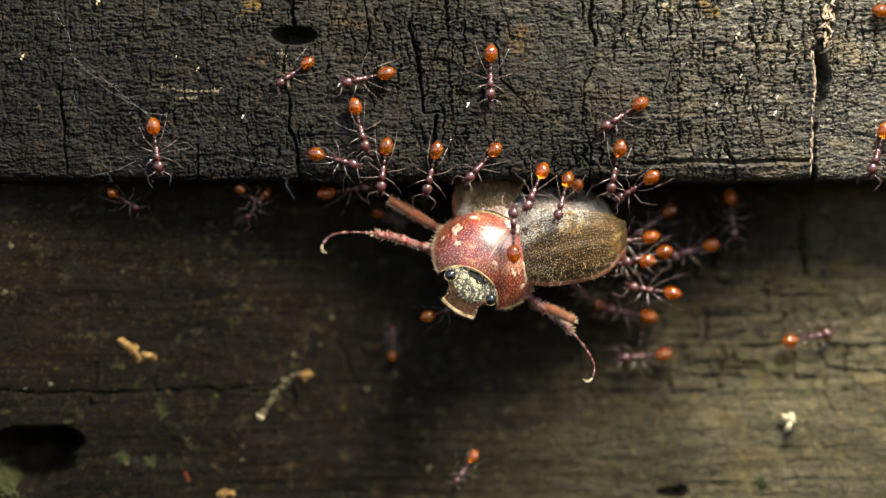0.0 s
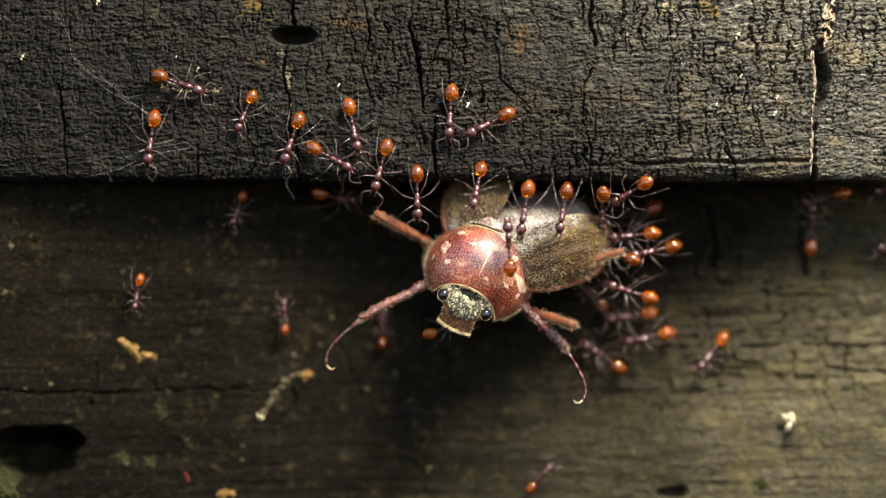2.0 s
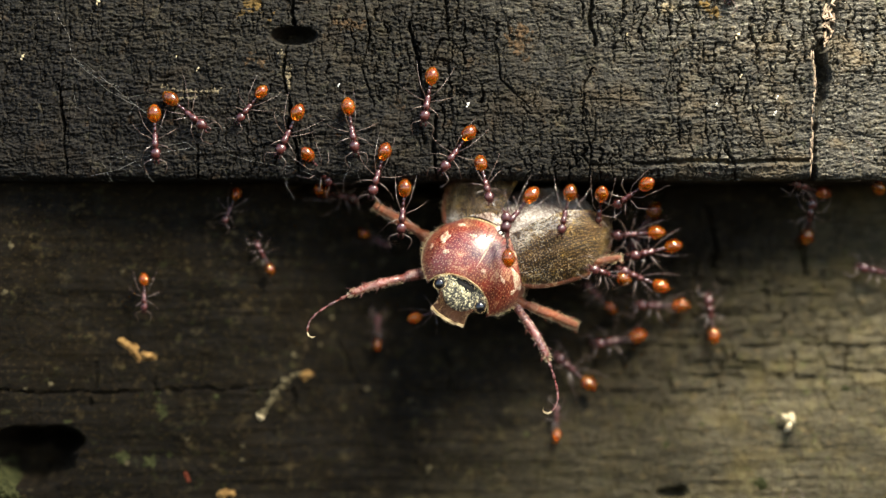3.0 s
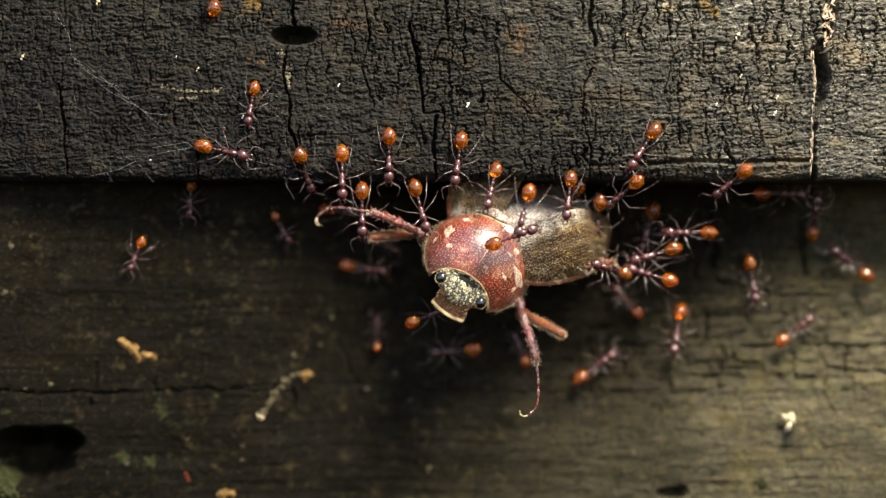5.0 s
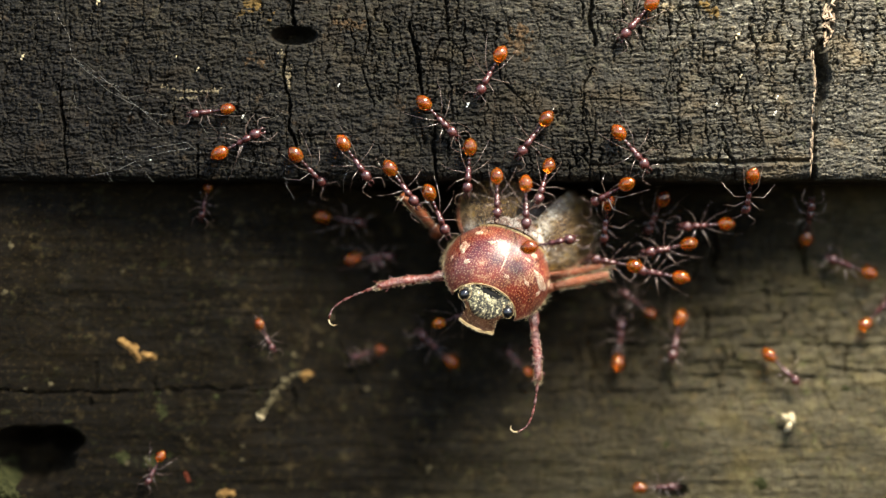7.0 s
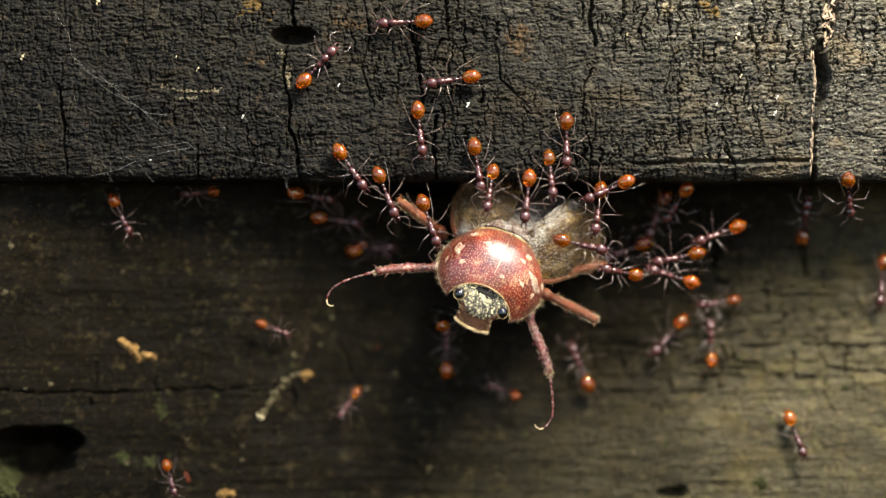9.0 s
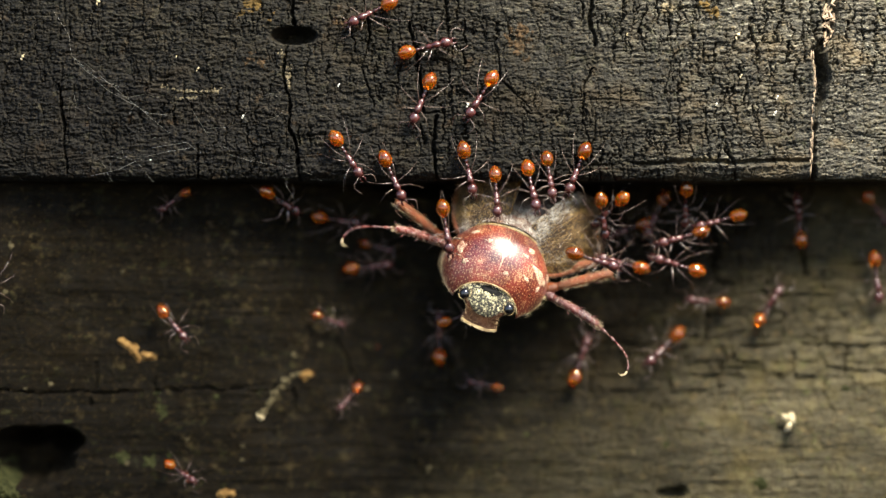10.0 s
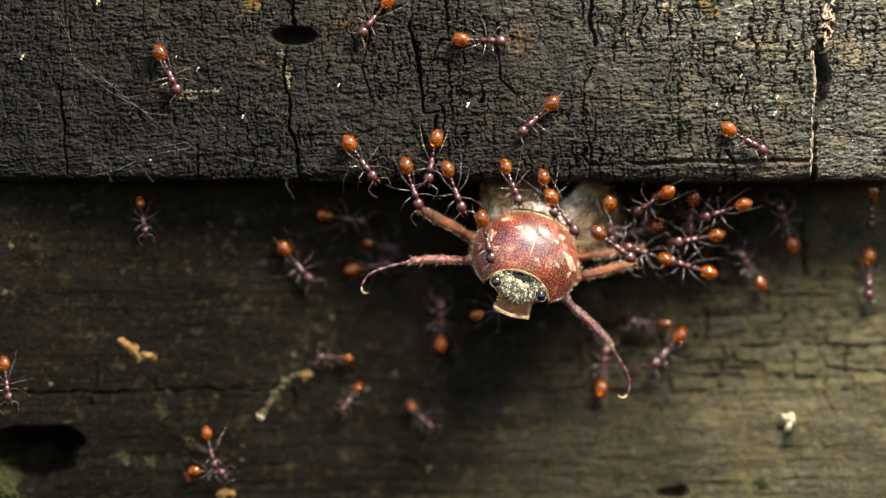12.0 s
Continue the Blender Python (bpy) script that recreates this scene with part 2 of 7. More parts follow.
def scaled_chitin(name, deep, warm, scale_colour, cover, rough, dot=0.75, pit=2.9, silver=None, relief=0.03, coat=0.0, dusty=0.45, shine=0.7, dust_from=0.56, fleck=11):
    """Pitted wing-case chitin with small pale scales: dense in patches, sparse elsewhere; silver hair near the suture."""
    n = Nodes(name)
    pits = n.cells(pit, (1, 1, 1), "F1", 0.6)
    gloss = n.ramp(n.noise(3.0, (1, 1, 1), 4), (0.3, rough * 0.8), (0.7, min(1.0, rough * 1.5)))
    base = n.ramp(n.noise(0.7, (1, 1, 1), 5), (0.32, deep), (0.68, warm))
    dots = n.ramp(pits, (0.11, 1.0), (0.22, 0.0))
    patches = n.ramp(n.noise(0.6, (1, 1, 1), 5, 0.7, 0.6), (cover, 0.0), (cover + 0.09, 0.85))
    grain = n.ramp(n.noise(7, (1, 1, 1), 4, 0.7), (0.44, 0.0), (0.56, 1.0))
    base = n.mix(n.mix(1.0, dots, dot, "MULTIPLY"), base, scale_colour)
    base = n.mix(n.mix(1.0, patches, grain, "MULTIPLY"), base, scale_colour)
    dust = n.ramp(n.noise(fleck, (1, 1, 1), 3, 0.7), (dust_from, 0.0), (dust_from + 0.1, dusty))
    base = n.mix(dust, base, scale_colour)
    if silver:
        x_from, x_full, y_from, y_full = silver
        field = n.mix(1.0, n.along(0, x_from, x_full, 2, 0.6), n.along(1, y_from, y_full, 1.6, 0.8), "MULTIPLY")
        field = n.mix(1.0, field, n.ramp(n.noise(1.1, (1, 1, 1), 5, 0.75), (0.40, 0.0), (0.51, 1.0)), "MULTIPLY")
        field = n.mix(1.0, field, n.ramp(n.noise(6, (1, 1, 1), 4, 0.75), (0.44, 0.0), (0.58, 1.0)), "MULTIPLY")
        base = n.mix(n.mix(1.0, field, 0.78, "MULTIPLY"), base, (0.66, 0.62, 0.54))
    return n.put(base, gloss, n.mix(0.3, n.ramp(pits, (0.0, 0.0), (0.4, 1.0)), grain), relief, 1.0, Specular_IOR_Level=shine, Coat_Weight=coat, Coat_Roughness=0.22)


PRONOTUM = scaled_chitin("red_pitted_chitin", (0.055, 0.004, 0.002), (0.235, 0.018, 0.006), (0.60, 0.36, 0.19), 0.55, 0.31, 0.66, 3.7, None, 0.014, 1.0, 0.42, 0.8, 0.56, 6.5)
GOLD_DUSTED = ((0.010, 0.005, 0.002), (0.050, 0.022, 0.005), (0.42, 0.265, 0.062), 0.54, 0.34, 0.95, 4.4)
ELYTRON = scaled_chitin("golden_scaled_chitin", *GOLD_DUSTED, (-9.5, -5.5, 2.6, 1.4), 0.08, 0.0, 0.12, 0.35)
ELYTRON_BARE = scaled_chitin("brown_gold_scaled_chitin", *GOLD_DUSTED, (-4.1, -3.4, 9.0, 8.0), 0.08, 0.0, 0.12, 0.35)
HEAD = scaled_chitin("black_scaled_chitin", (0.005, 0.005, 0.005), (0.015, 0.014, 0.011), (0.78, 0.71, 0.42), 0.53, 0.45, 0.25, 6.0, None, 0.07, 0.0, 0.95, 0.5, 0.53, 4.5)
BELLY = scaled_chitin("silver_haired_chitin", (0.03, 0.016, 0.009), (0.08, 0.045, 0.025), (0.36, 0.34, 0.29), 0.48, 0.42)
SILVER = scaled_chitin("silver_scales", (0.26, 0.20, 0.14), (0.46, 0.42, 0.35), (0.74, 0.71, 0.64), 0.44, 0.35)
BAND = scaled_chitin("patchy_silver_scales", (0.045, 0.020, 0.012), (0.17, 0.085, 0.05), (0.70, 0.66, 0.57), 0.47, 0.38, 0.5, 4.0, None, 0.08)
SCALE_PATCH = scaled_chitin("cream_scale_patch", (0.22, 0.05, 0.03), (0.42, 0.22, 0.13), (0.74, 0.62, 0.44), 0.34, 0.4)
CLYPEUS = scaled_chitin("dark_brown_clypeus", (0.010, 0.004, 0.002), (0.045, 0.016, 0.006), (0.11, 0.05, 0.02), 0.56, 0.7, 0.15, 5.0, None, 0.03, 0.0, 0.15, 0.15)
LEG_RED = scaled_chitin("red_brown_leg_chitin", (0.030, 0.004, 0.003), (0.160, 0.016, 0.007), (0.60, 0.40, 0.32), 0.70, 0.24, 0.35, 6.0, None, 0.05, 0.6, 0.14, 0.9)
LEG_ORANGE = scaled_chitin("orange_leg_chitin", (0.055, 0.012, 0.003), (0.23, 0.050, 0.009), (0.48, 0.24, 0.08), 0.66, 0.38, 0.2, 6.0, None, 0.06, 0.25, 0.16, 0.5)
EYE_BLACK = chitin_material("black_eye", (0.004, 0.004, 0.005), (0.010, 0.010, 0.012), 0.08, 0.6)
FRONS = chitin_material("dull_black_forehead", (0.004, 0.004, 0.004), (0.014, 0.012, 0.009), 0.7, 0.0, 0.2)
RIM = chitin_material("straw_rim", (0.14, 0.085, 0.03), (0.56, 0.42, 0.20), 0.5)
HAIR = chitin_material("pale_hair", (0.45, 0.32, 0.16), (0.75, 0.62, 0.40), 0.4)
SILVER_HAIR = chitin_material("silver_hair", (0.42, 0.39, 0.33), (0.74, 0.71, 0.63), 0.35)
GOLD_HAIR = chitin_material("brown_gold_hair", (0.03, 0.015, 0.005), (0.22, 0.13, 0.04), 0.4)


# ---- the timber: relief from cells, fibres and cracks ----
RNG = np.random.RandomState(7)
LATTICE = RNG.rand(256, 256)


def value_noise(x, z):
    ix, iz = np.floor(x).astype(int), np.floor(z).astype(int)
    fx, fz = x - ix, z - iz
    fx, fz = fx * fx * (3 - 2 * fx), fz * fz * (3 - 2 * fz)
    a, b = LATTICE[ix % 256, iz % 256], LATTICE[(ix + 1) % 256, iz % 256]
    c, d = LATTICE[ix % 256, (iz + 1) % 256], LATTICE[(ix + 1) % 256, (iz + 1) % 256]
    return (a * (1 - fx) + b * fx) * (1 - fz) + (c * (1 - fx) + d * fx) * fz - 0.5


def layered(x, z, octaves=4):
    return sum(value_noise(x * 2 ** k + 17 * k, z * 2 ** k + 31 * k) * 0.55 ** k for k in range(octaves))


def cell_edges(x, z, seed):
    """Distance to the nearest border between cells, and a random height of the cell."""
    jit = np.random.RandomState(seed).rand(128, 128, 3)
    ix, iz = np.floor(x).astype(int), np.floor(z).astype(int)
    first, second, high = np.full(x.shape, 9.0), np.full(x.shape, 9.0), np.zeros(x.shape)
    for a in (-1, 0, 1):
        for b in (-1, 0, 1):
            j = jit[(ix + a) % 128, (iz + b) % 128]
            d = np.hypot(ix + a + j[..., 0] - x, iz + b + j[..., 1] - z)
            nearer = d < first
            second = np.where(nearer, first, np.minimum(second, d))
            high = np.where(nearer, j[..., 2], high)
            first = np.where(nearer, d, first)
    return second - first, high


def block_edges(x, z, wide, high, seed):
    """Weathered wood breaks into rows of small blocks: how deep the crack is (0 to 1) across and along the grain, and the block's height."""
    rnd = np.random.RandomState(seed).rand(128, 128, 5)
    row = np.floor(z / high).astype(int)
    pair = (row + 64) // 2
    u = x / wide + rnd[pair % 128, 7, 0] * 9
    ix = np.floor(u).astype(int)
    across = np.zeros(x.shape)
    block = np.zeros(x.shape, dtype=int)
    for a in (-1, 0, 1):
        c, own = rnd[(ix + a) % 128, pair % 128], rnd[(ix + a + 31) % 128, row % 128, 0]
        at = ix + a + 0.5 + 0.6 * (c[..., 0] - 0.5) + 0.22 * (own - 0.5)
        block += (u > at).astype(int)
        across = np.maximum(across, np.clip(1.5 * c[..., 1] - 0.15, 0, 1) * np.exp(-((u - at) * wide / (0.035 + 0.04 * c[..., 2])) ** 2))
    key = ix + block
    edge = z / high - row
    below = rnd[key % 128, (row + 40) % 128]
    above = rnd[(ix + 3) % 128, (row + 41) % 128, 3]
    along = np.clip(1.7 * below[..., 3] - 0.6, 0, 1) * np.exp(-(edge * high / 0.055) ** 2)
    along = np.maximum(along, np.clip(1.7 * above - 0.6, 0, 1) * np.exp(-((1 - edge) * high / 0.055) ** 2))
    return across, along, below[..., 4]


def along_crack(x, z, points):
    """Distance in millimetres from a crack that runs through the points, and how far along it."""
    best, where = np.full(x.shape, 99.0), np.zeros(x.shape)
    for k, ((ax, az), (bx, bz)) in enumerate(zip(points, points[1:])):
        dx, dz = bx - ax, bz - az
        t = np.clip(((x - ax) * dx + (z - az) * dz) / (dx * dx + dz * dz), 0, 1)
        d = np.hypot(x - ax - t * dx, z - az - t * dz)
        where = np.where(d < best, k + t, where)
        best = np.minimum(best, d)
    return best, where


def lean(x, z):
    """How far the lower plank, which is warped, stands forward."""
    t = np.clip((-4 - np.asarray(x, dtype=float)) / 16, 0, 1)
    u = np.clip((-5 - np.asarray(z, dtype=float)) / 15, 0, 1)
    v = np.clip((np.asarray(x, dtype=float) + 16) / 20, 0, 1)
    w = np.clip((-20 - np.asarray(x, dtype=float)) / 22, 0, 1.5)
    q = np.clip((np.asarray(x, dtype=float) - 14) / 16, 0, 1)
    return 1.7 * q * q * (3 - 2 * q) + 3.2 * w * w + 4.2 * t * t * (3 - 2 * t) + 2.4 * u * u * (3 - 2 * u) * v * v * (3 - 2 * v)


def low(px, py):
    return 9 - float(lean((px - 784) * 0.052, (441 - py) * 0.052))


def crack_line(depth, *points):
    return [tuple(on_picture(px, py, depth if depth == 0 else low(px, py)).xz) for px, py in points]


UPPER_CRACKS = [
    (0.22, 1.6, crack_line(0, (520, -20), (516, 20), (522, 48))),
    (0.16, 1.4, crack_line(0, (506, 80), (500, 130), (513, 180), (511, 230), (524, 252), (528, 316))),
    (0.18, 1.4, crack_line(0, (722, 40), (736, 92), (744, 140), (749, 198))),
    (0.20, 1.5, crack_line(0, (772, 208), (767, 262), (773, 318))),
    (0.18, 1.4, crack_line(0, (1052, -20), (1044, 36), (1056, 78))),
    (0.10, 0.9, crack_line(0, (1050, 120), (1034, 150), (1030, 205), (1046, 262), (1046, 318))),
    (0.12, 1.0, crack_line(0, (1328, 50), (1338, 80), (1341, 112))),
    (0.15, 1.2, crack_line(0, (104, 150), (112, 220), (118, 306))),
    (0.10, 0.9, crack_line(0, (351, 258), (350, 316))),
    (0.12, 1.1, crack_line(0, (1282, 262), (1303, 290), (1304, 318))),
    (0.09, 0.7, crack_line(0, (880, 88), (886, 140), (930, 182))),
    (0.08, 0.7, crack_line(0, (1180, 20), (1192, 100), (1176, 170))),
    (0.08, 0.7, crack_line(0, (640, -10), (655, 60), (640, 120), (662, 190))),
]
BIG_CRACK = crack_line(0, (1474, -20), (1470, 30), (1466, 66), (1446, 92), (1456, 130), (1455, 168), (1444, 205), (1441, 255), (1438, 330))


def upper_relief(x, z):
    wx = x + 0.5 * layered(x * 0.7, z * 0.7) + 0.25 * layered(x * 2.4 + 9, z * 2.4)
    wz = z + 0.35 * layered(x * 0.6 + 40, z * 0.9) + 0.15 * layered(x * 2.1, z * 2.6 + 5)
    y = 0.35 * layered(x * 0.10, z * 0.22, 3)
    across, along, h1 = block_edges(wx, wz, 1.25, 0.92, 1)
    across2, along2, h2 = block_edges(wx + 0.1 * layered(x * 3, z * 3, 2), wz + 0.3, 0.62, 0.46, 2)
    mask = np.clip(0.75 + 1.6 * layered(x * 0.12 + 60, z * 0.25, 3), 0.25, 1.2) * np.interp(x, [-40, -12, 8, 20], [0.36, 0.66, 0.95, 1.05])
    y += mask * (1.0 * across + 0.50 * along) + 0.14 * (h1 - 0.5)
    y += np.clip(mask, 0, 1) * (0.46 * across2 + 0.22 * along2) + 0.07 * (h2 - 0.5)
    # wavy fibres, bitten into short lengths
    fx, fz = x + 0.3 * layered(x * 0.9, z * 1.4, 2), z + 0.16 * layered(x * 1.3 + 8, z * 0.8, 3)
    grain = layered(fx * 1.3 + 3, fz * 4.6, 4)
    y += np.interp(x, [-20, 10], [0.20, 0.13]) * grain + 0.12 * np.abs(layered(fx * 2.2, fz * 6.5 + 11, 3)) + 0.15 * layered(x * 4.5, z * 6.5, 2)
    # a few long shallow clefts along the grain
    cleft = layered(x * 0.07 + 90, z * 0.55, 3)
    y += 0.22 * np.exp(-(cleft / 0.016) ** 2) * np.clip(0.5 + 2.5 * value_noise(x * 0.25 + 5, z * 0.5), 0, 1)
    for wide, deep, line in UPPER_CRACKS:
        d, s = along_crack(x + 0.18 * layered(x * 2, z * 2.2, 3), z, line)
        w = 0.72 * wide * (0.6 + 0.8 * (value_noise(s * 3.1, s * 0 + wide * 90) + 0.5))
        y += 0.85 * deep * np.exp(-(d / w) ** 4)
    d, s = along_crack(x + 0.22 * layered(x * 1.4, z * 1.6, 3), z, BIG_CRACK)
    w = np.interp(s, [0, 1, 2, 3, 4, 5, 6, 7, 8], [0.55, 0.62, 0.42, 0.52, 0.60, 0.48, 0.17, 0.15, 0.30])
    y += np.interp(s, [0, 2, 2.8, 3.2], [1.1, 1.3, 1.5, 2.3]) * np.exp(-(d / w) ** 6) - 0.28 * np.exp(-((d - w * 1.5) / 0.35) ** 2)
    hole = on_picture(519, 63, 0)
    y += 3.0 * np.exp(-((((x - hole.x) / 1.85) ** 2 + ((z - hole.z) / 0.72) ** 2)) ** 3)
    # the split lip along the lower edge, and the worn edge itself
    lip = on_picture(1270, 289, 0)
    on_lip = np.clip((x - 15.5) / 2.0, 0, 1) * np.clip((33.2 - x) / 0.6, 0, 1)
    groove = z - lip.z - 0.22 * layered(x * 0.5, x * 0, 3) - 0.012 * (x - lip.x)
    y += on_lip * (0.75 * np.exp(-((groove - 0.12) / 0.16) ** 2) - 0.25 * np.exp(-((groove + 0.3) / 0.22) ** 2))
    foot = 6.15 + 0.25 * layered(x * 0.35 + 70, x * 0, 4)
    y += 0.9 * np.exp(-np.clip(z - foot, 0, 9) / 0.22)
    return y


def lower_relief(x, z):
    wx = x + 0.9 * layered(x * 0.4, z * 0.4)
    wz = z + 0.5 * layered(x * 0.3 + 20, z * 0.6)
    y = 0.5 * layered(x * 0.06 + 8, z * 0.16, 3) - lean(x, z)
    e1, h1 = cell_edges(wx / 3.6, wz / 2.2, 3)
    y += 0.06 * np.exp(-(e1 / 0.04) ** 2) + 0.03 * (h1 - 0.5)
    broken = np.clip((x - 6) / 10, 0, 1) * (0.25 + 0.75 * np.exp(-((z + 7) / 7.5) ** 4))
    across, along, h2 = block_edges(wx, wz, 3.4, 1.5, 4)
    across2, along2, h3 = block_edges(wx + 2, wz + 0.7, 1.6, 0.7, 5)
    y += broken * (1.1 * across + 0.8 * along + 0.25 * (h2 - 0.5) + 0.5 * across2 + 0.4 * along2 + 0.15 * (h3 - 0.5)) + broken * 0.18 * layered(x * 0.25, z * 1.5, 4)
    y += 0.12 * layered(x * 0.12, z * 1.9, 4) + 0.05 * layered(x * 1.2, z * 1.8, 3)
    for wide, deep, line in LOWER_CRACKS:
        d, s = along_crack(x + 0.4 * layered(x * 0.9 + 3, z * 0.9, 3), z + 0.4 * layered(x * 0.7, z * 0.9, 4), line)
        y += 0.6 * deep * np.exp(-(d / (0.7 * wide * (0.4 + 1.2 * (value_noise(s * 9 + wide * 50, s * 0) + 0.5)))) ** 2)
    for px, py, rx, rz, deep in ((42, 815, 3.6, 2.3, 6.0), (102, 782, 1.9, 1.1, 5.0), (14, 782, 1.8, 1.0, 4.0), (1190, 874, 1.2, 0.45, 2.0), (1205, 868, .5, .4, 1.0)):
        c = on_picture(px, py, low(px, py))
        q = ((x - c.x) / rx) ** 2 + ((z - c.z) / rz) ** 2 + 0.5 * layered(x * 0.5, z * 0.5, 3)
        y += deep * np.exp(-np.clip(q, 0, 20) ** 3)
    # the upper arris rolls back into the gap
    hollow = np.exp(-((x - 5) / 11.0) ** 4)
    y += 10.0 * np.clip((z - (6.0 - 1.6 * hollow)) / 2.2, 0, 1) ** 1.5 - 0.5 * np.exp(-((z - 2.6) / 1.2) ** 2) * np.exp(-((x + 9.5) / 3.0) ** 2)
    return y


LOWER_CRACKS = [
    (0.10, 0.9, crack_line(9, (-20, 694), (160, 697), (330, 690), (560, 692))),
    (0.10, 0.8, crack_line(9, (690, 690), (900, 694), (1120, 692), (1280, 690))),
    (0.10, 0.7, crack_line(9, (168, 640), (172, 668), (160, 720))),
    (0.09, 0.7, crack_line(9, (272, 668), (276, 700), (268, 720))),
    (0.12, 0.8, crack_line(9, (516, 690), (520, 730))),
    (0.14, 0.9, crack_line(9, (786, 620), (800, 690))),
    (0.14, 0.9, crack_line(9, (1040, 600), (1052, 650), (1042, 684))),
    (0.13, 0.8, crack_line(9, (1275, 610), (1285, 645))),
    (0.24, 2.0, crack_line(9, (1252, 375), (1262, 408), (1268, 440), (1262, 476))),
    (0.28, 1.7, crack_line(9, (1424, 388), (1414, 430), (1426, 486))),
    (0.14, 0.8, crack_line(9, (1450, 610), (1462, 650), (1568, 662))),
    (0.12, 0.6, crack_line(9, (1320, 660), (1440, 668))),
    (0.10, 0.6, crack_line(9, (600, 610), (640, 700))),
]


def timber(name, material, xs, zs, depth, relief, back, label):
    """A plank with a carved face towards the camera, closed round its edges down to the back."""
    X, Z = np.meshgrid(xs, zs, indexing="ij")
    Y = depth + relief(X, Z)
    nx, nz = X.shape
    verts = np.stack([X, Y, Z], -1).reshape(-1, 3)
    idx = np.arange(nx * nz).reshape(nx, nz)
    quads = np.stack([idx[:-1, :-1], idx[1:, :-1], idx[1:, 1:], idx[:-1, 1:]], -1).reshape(-1, 4)
    rim = np.concatenate([idx[:, 0], idx[-1, 1:], idx[-2::-1, -1], idx[0, -2:0:-1]])
    behind = verts[rim].copy()
    behind[:, 1] = back
    base = len(verts)
    n = len(rim)
    k = np.arange(n)
    skirt = np.stack([rim, base + k, base + (k + 1) % n, rim[(k + 1) % n]], -1)
    verts = np.concatenate([verts, behind]) * MM
    data = bpy.data.meshes.new(name)
    data.from_pydata(verts.tolist(), [], np.concatenate([quads, skirt]).tolist() + [list(range(base + n - 1, base - 1, -1))])
    data.polygons.foreach_set("use_smooth", [True] * len(data.polygons))
    data.materials.append(material)
    data.update()
    return tagged(new(name, data), label, kind="structure")


wide = np.concatenate([np.linspace(-160, -43, 30)[:-1], np.arange(-43, 43, 0.062), np.linspace(43, 160, 30)])
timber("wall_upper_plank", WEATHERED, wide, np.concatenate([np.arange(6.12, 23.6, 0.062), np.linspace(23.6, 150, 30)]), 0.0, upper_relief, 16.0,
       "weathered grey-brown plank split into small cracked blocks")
wide = np.concatenate([np.linspace(-160, -46, 30)[:-1], np.arange(-46, 46, 0.16), np.linspace(46, 160, 30)])
timber("wall_lower_plank", DAMP_SHADED, wide, np.concatenate([np.linspace(-150, -25.5, 30)[:-1], np.arange(-25.5, 7.2, 0.16)]), 9.0, lower_relief, 25.0,
       "damp recessed plank, shade painted into its dark tone, with long cracks and a knot hole")
bm = bmesh.new()
bmesh.ops.create_cube(bm, size=1, matrix=Matrix.LocRotScale((0, 28, 0), None, (320, 4, 300)))
tagged(part("wall_backing", bm, DAMP_SHADED), "dark timber closing the gap behind the planks", kind="structure")


# ---- debris on the planks ----
def rubble(rng, bm, centre, size, flat=0.6):
    m = Matrix.LocRotScale(centre, Euler([rng.uniform(0, 6.3) for _ in range(3)]), Vector((size, size * rng.uniform(0.5, 0.9), size * flat)))
    made = bmesh.ops.create_icosphere(bm, subdivisions=2, radius=1)["verts"]
    k = rng.uniform(0, 50)
    for w in made:
        w.co = m @ (w.co * (1 + 0.45 * noise.noise(w.co * 1.7 + Vector((k, 0, 0)))))


def crumbs(name, spots, depth, material, label, category, group=""):
    """One crumb, flake or small pile: spots are (px, py, size in mm)."""
    rng = random.Random(name + str(spots[0]))
    bm = bmesh.new()
    for px, py, size in spots:
        rubble(rng, bm, on_picture(px, py, depth - size * 0.3 - (9 - low(px, py) if depth > 5 else 0)), size)
    return tagged(part(name, bm, material), label, category, group)


def crust(name, line, half, height, material, label, category, group="", ragged=1.0, upper=False):
    """A thin crust that lies on a plank along a line of spots, broken at its border."""
    pts = [on_picture(px, py, 0 if upper else low(px, py)) for px, py in line]
    lo = [min(p[k] for p in pts) - half * 1.6 for k in (0, 2)]
    hi = [max(p[k] for p in pts) + half * 1.6 for k in (0, 2)]
    step = max(0.07, half / 9)
    X, Z = np.meshgrid(np.arange(lo[0], hi[0], step), np.arange(lo[1], hi[1], step), indexing="ij")
    d, run = along_crack(X, Z, [(p.x, p.z) for p in pts] if len(pts) > 1 else [(pts[0].x, pts[0].z), (pts[0].x + 0.01, pts[0].z)])
    rise = 1 - d / half + ragged * (1.1 * layered(X * 0.9 / half + lo[0], Z * 0.9 / half, 3) + 0.5 * layered(X * 3.5, Z * 3.5 + lo[1], 2))
    Y = (upper_relief(X, Z) if upper else 9 + lower_relief(X, Z)) + 0.05 - height * np.clip(rise, -0.3, 1.0) ** 1
    Y += height * 0.4 * layered(X * 2.6 + 5, Z * 2.6, 3)
    bm = bmesh.new()
    grid = {}
    for i in range(X.shape[0]):
        for j in range(X.shape[1]):
            if rise[i, j] > -0.12:
                grid[i, j] = bm.verts.new((X[i, j], Y[i, j], Z[i, j]))
    for i, j in list(grid):
        ring = [grid.get(c) for c in ((i, j), (i + 1, j), (i + 1, j + 1), (i, j + 1))]
        if None not in ring:
            bm.faces.new(ring)
    for w in [w for w in bm.verts if not w.link_faces]:
        bm.verts.remove(w)
    return tagged(part(name, bm, material), label, category, group)


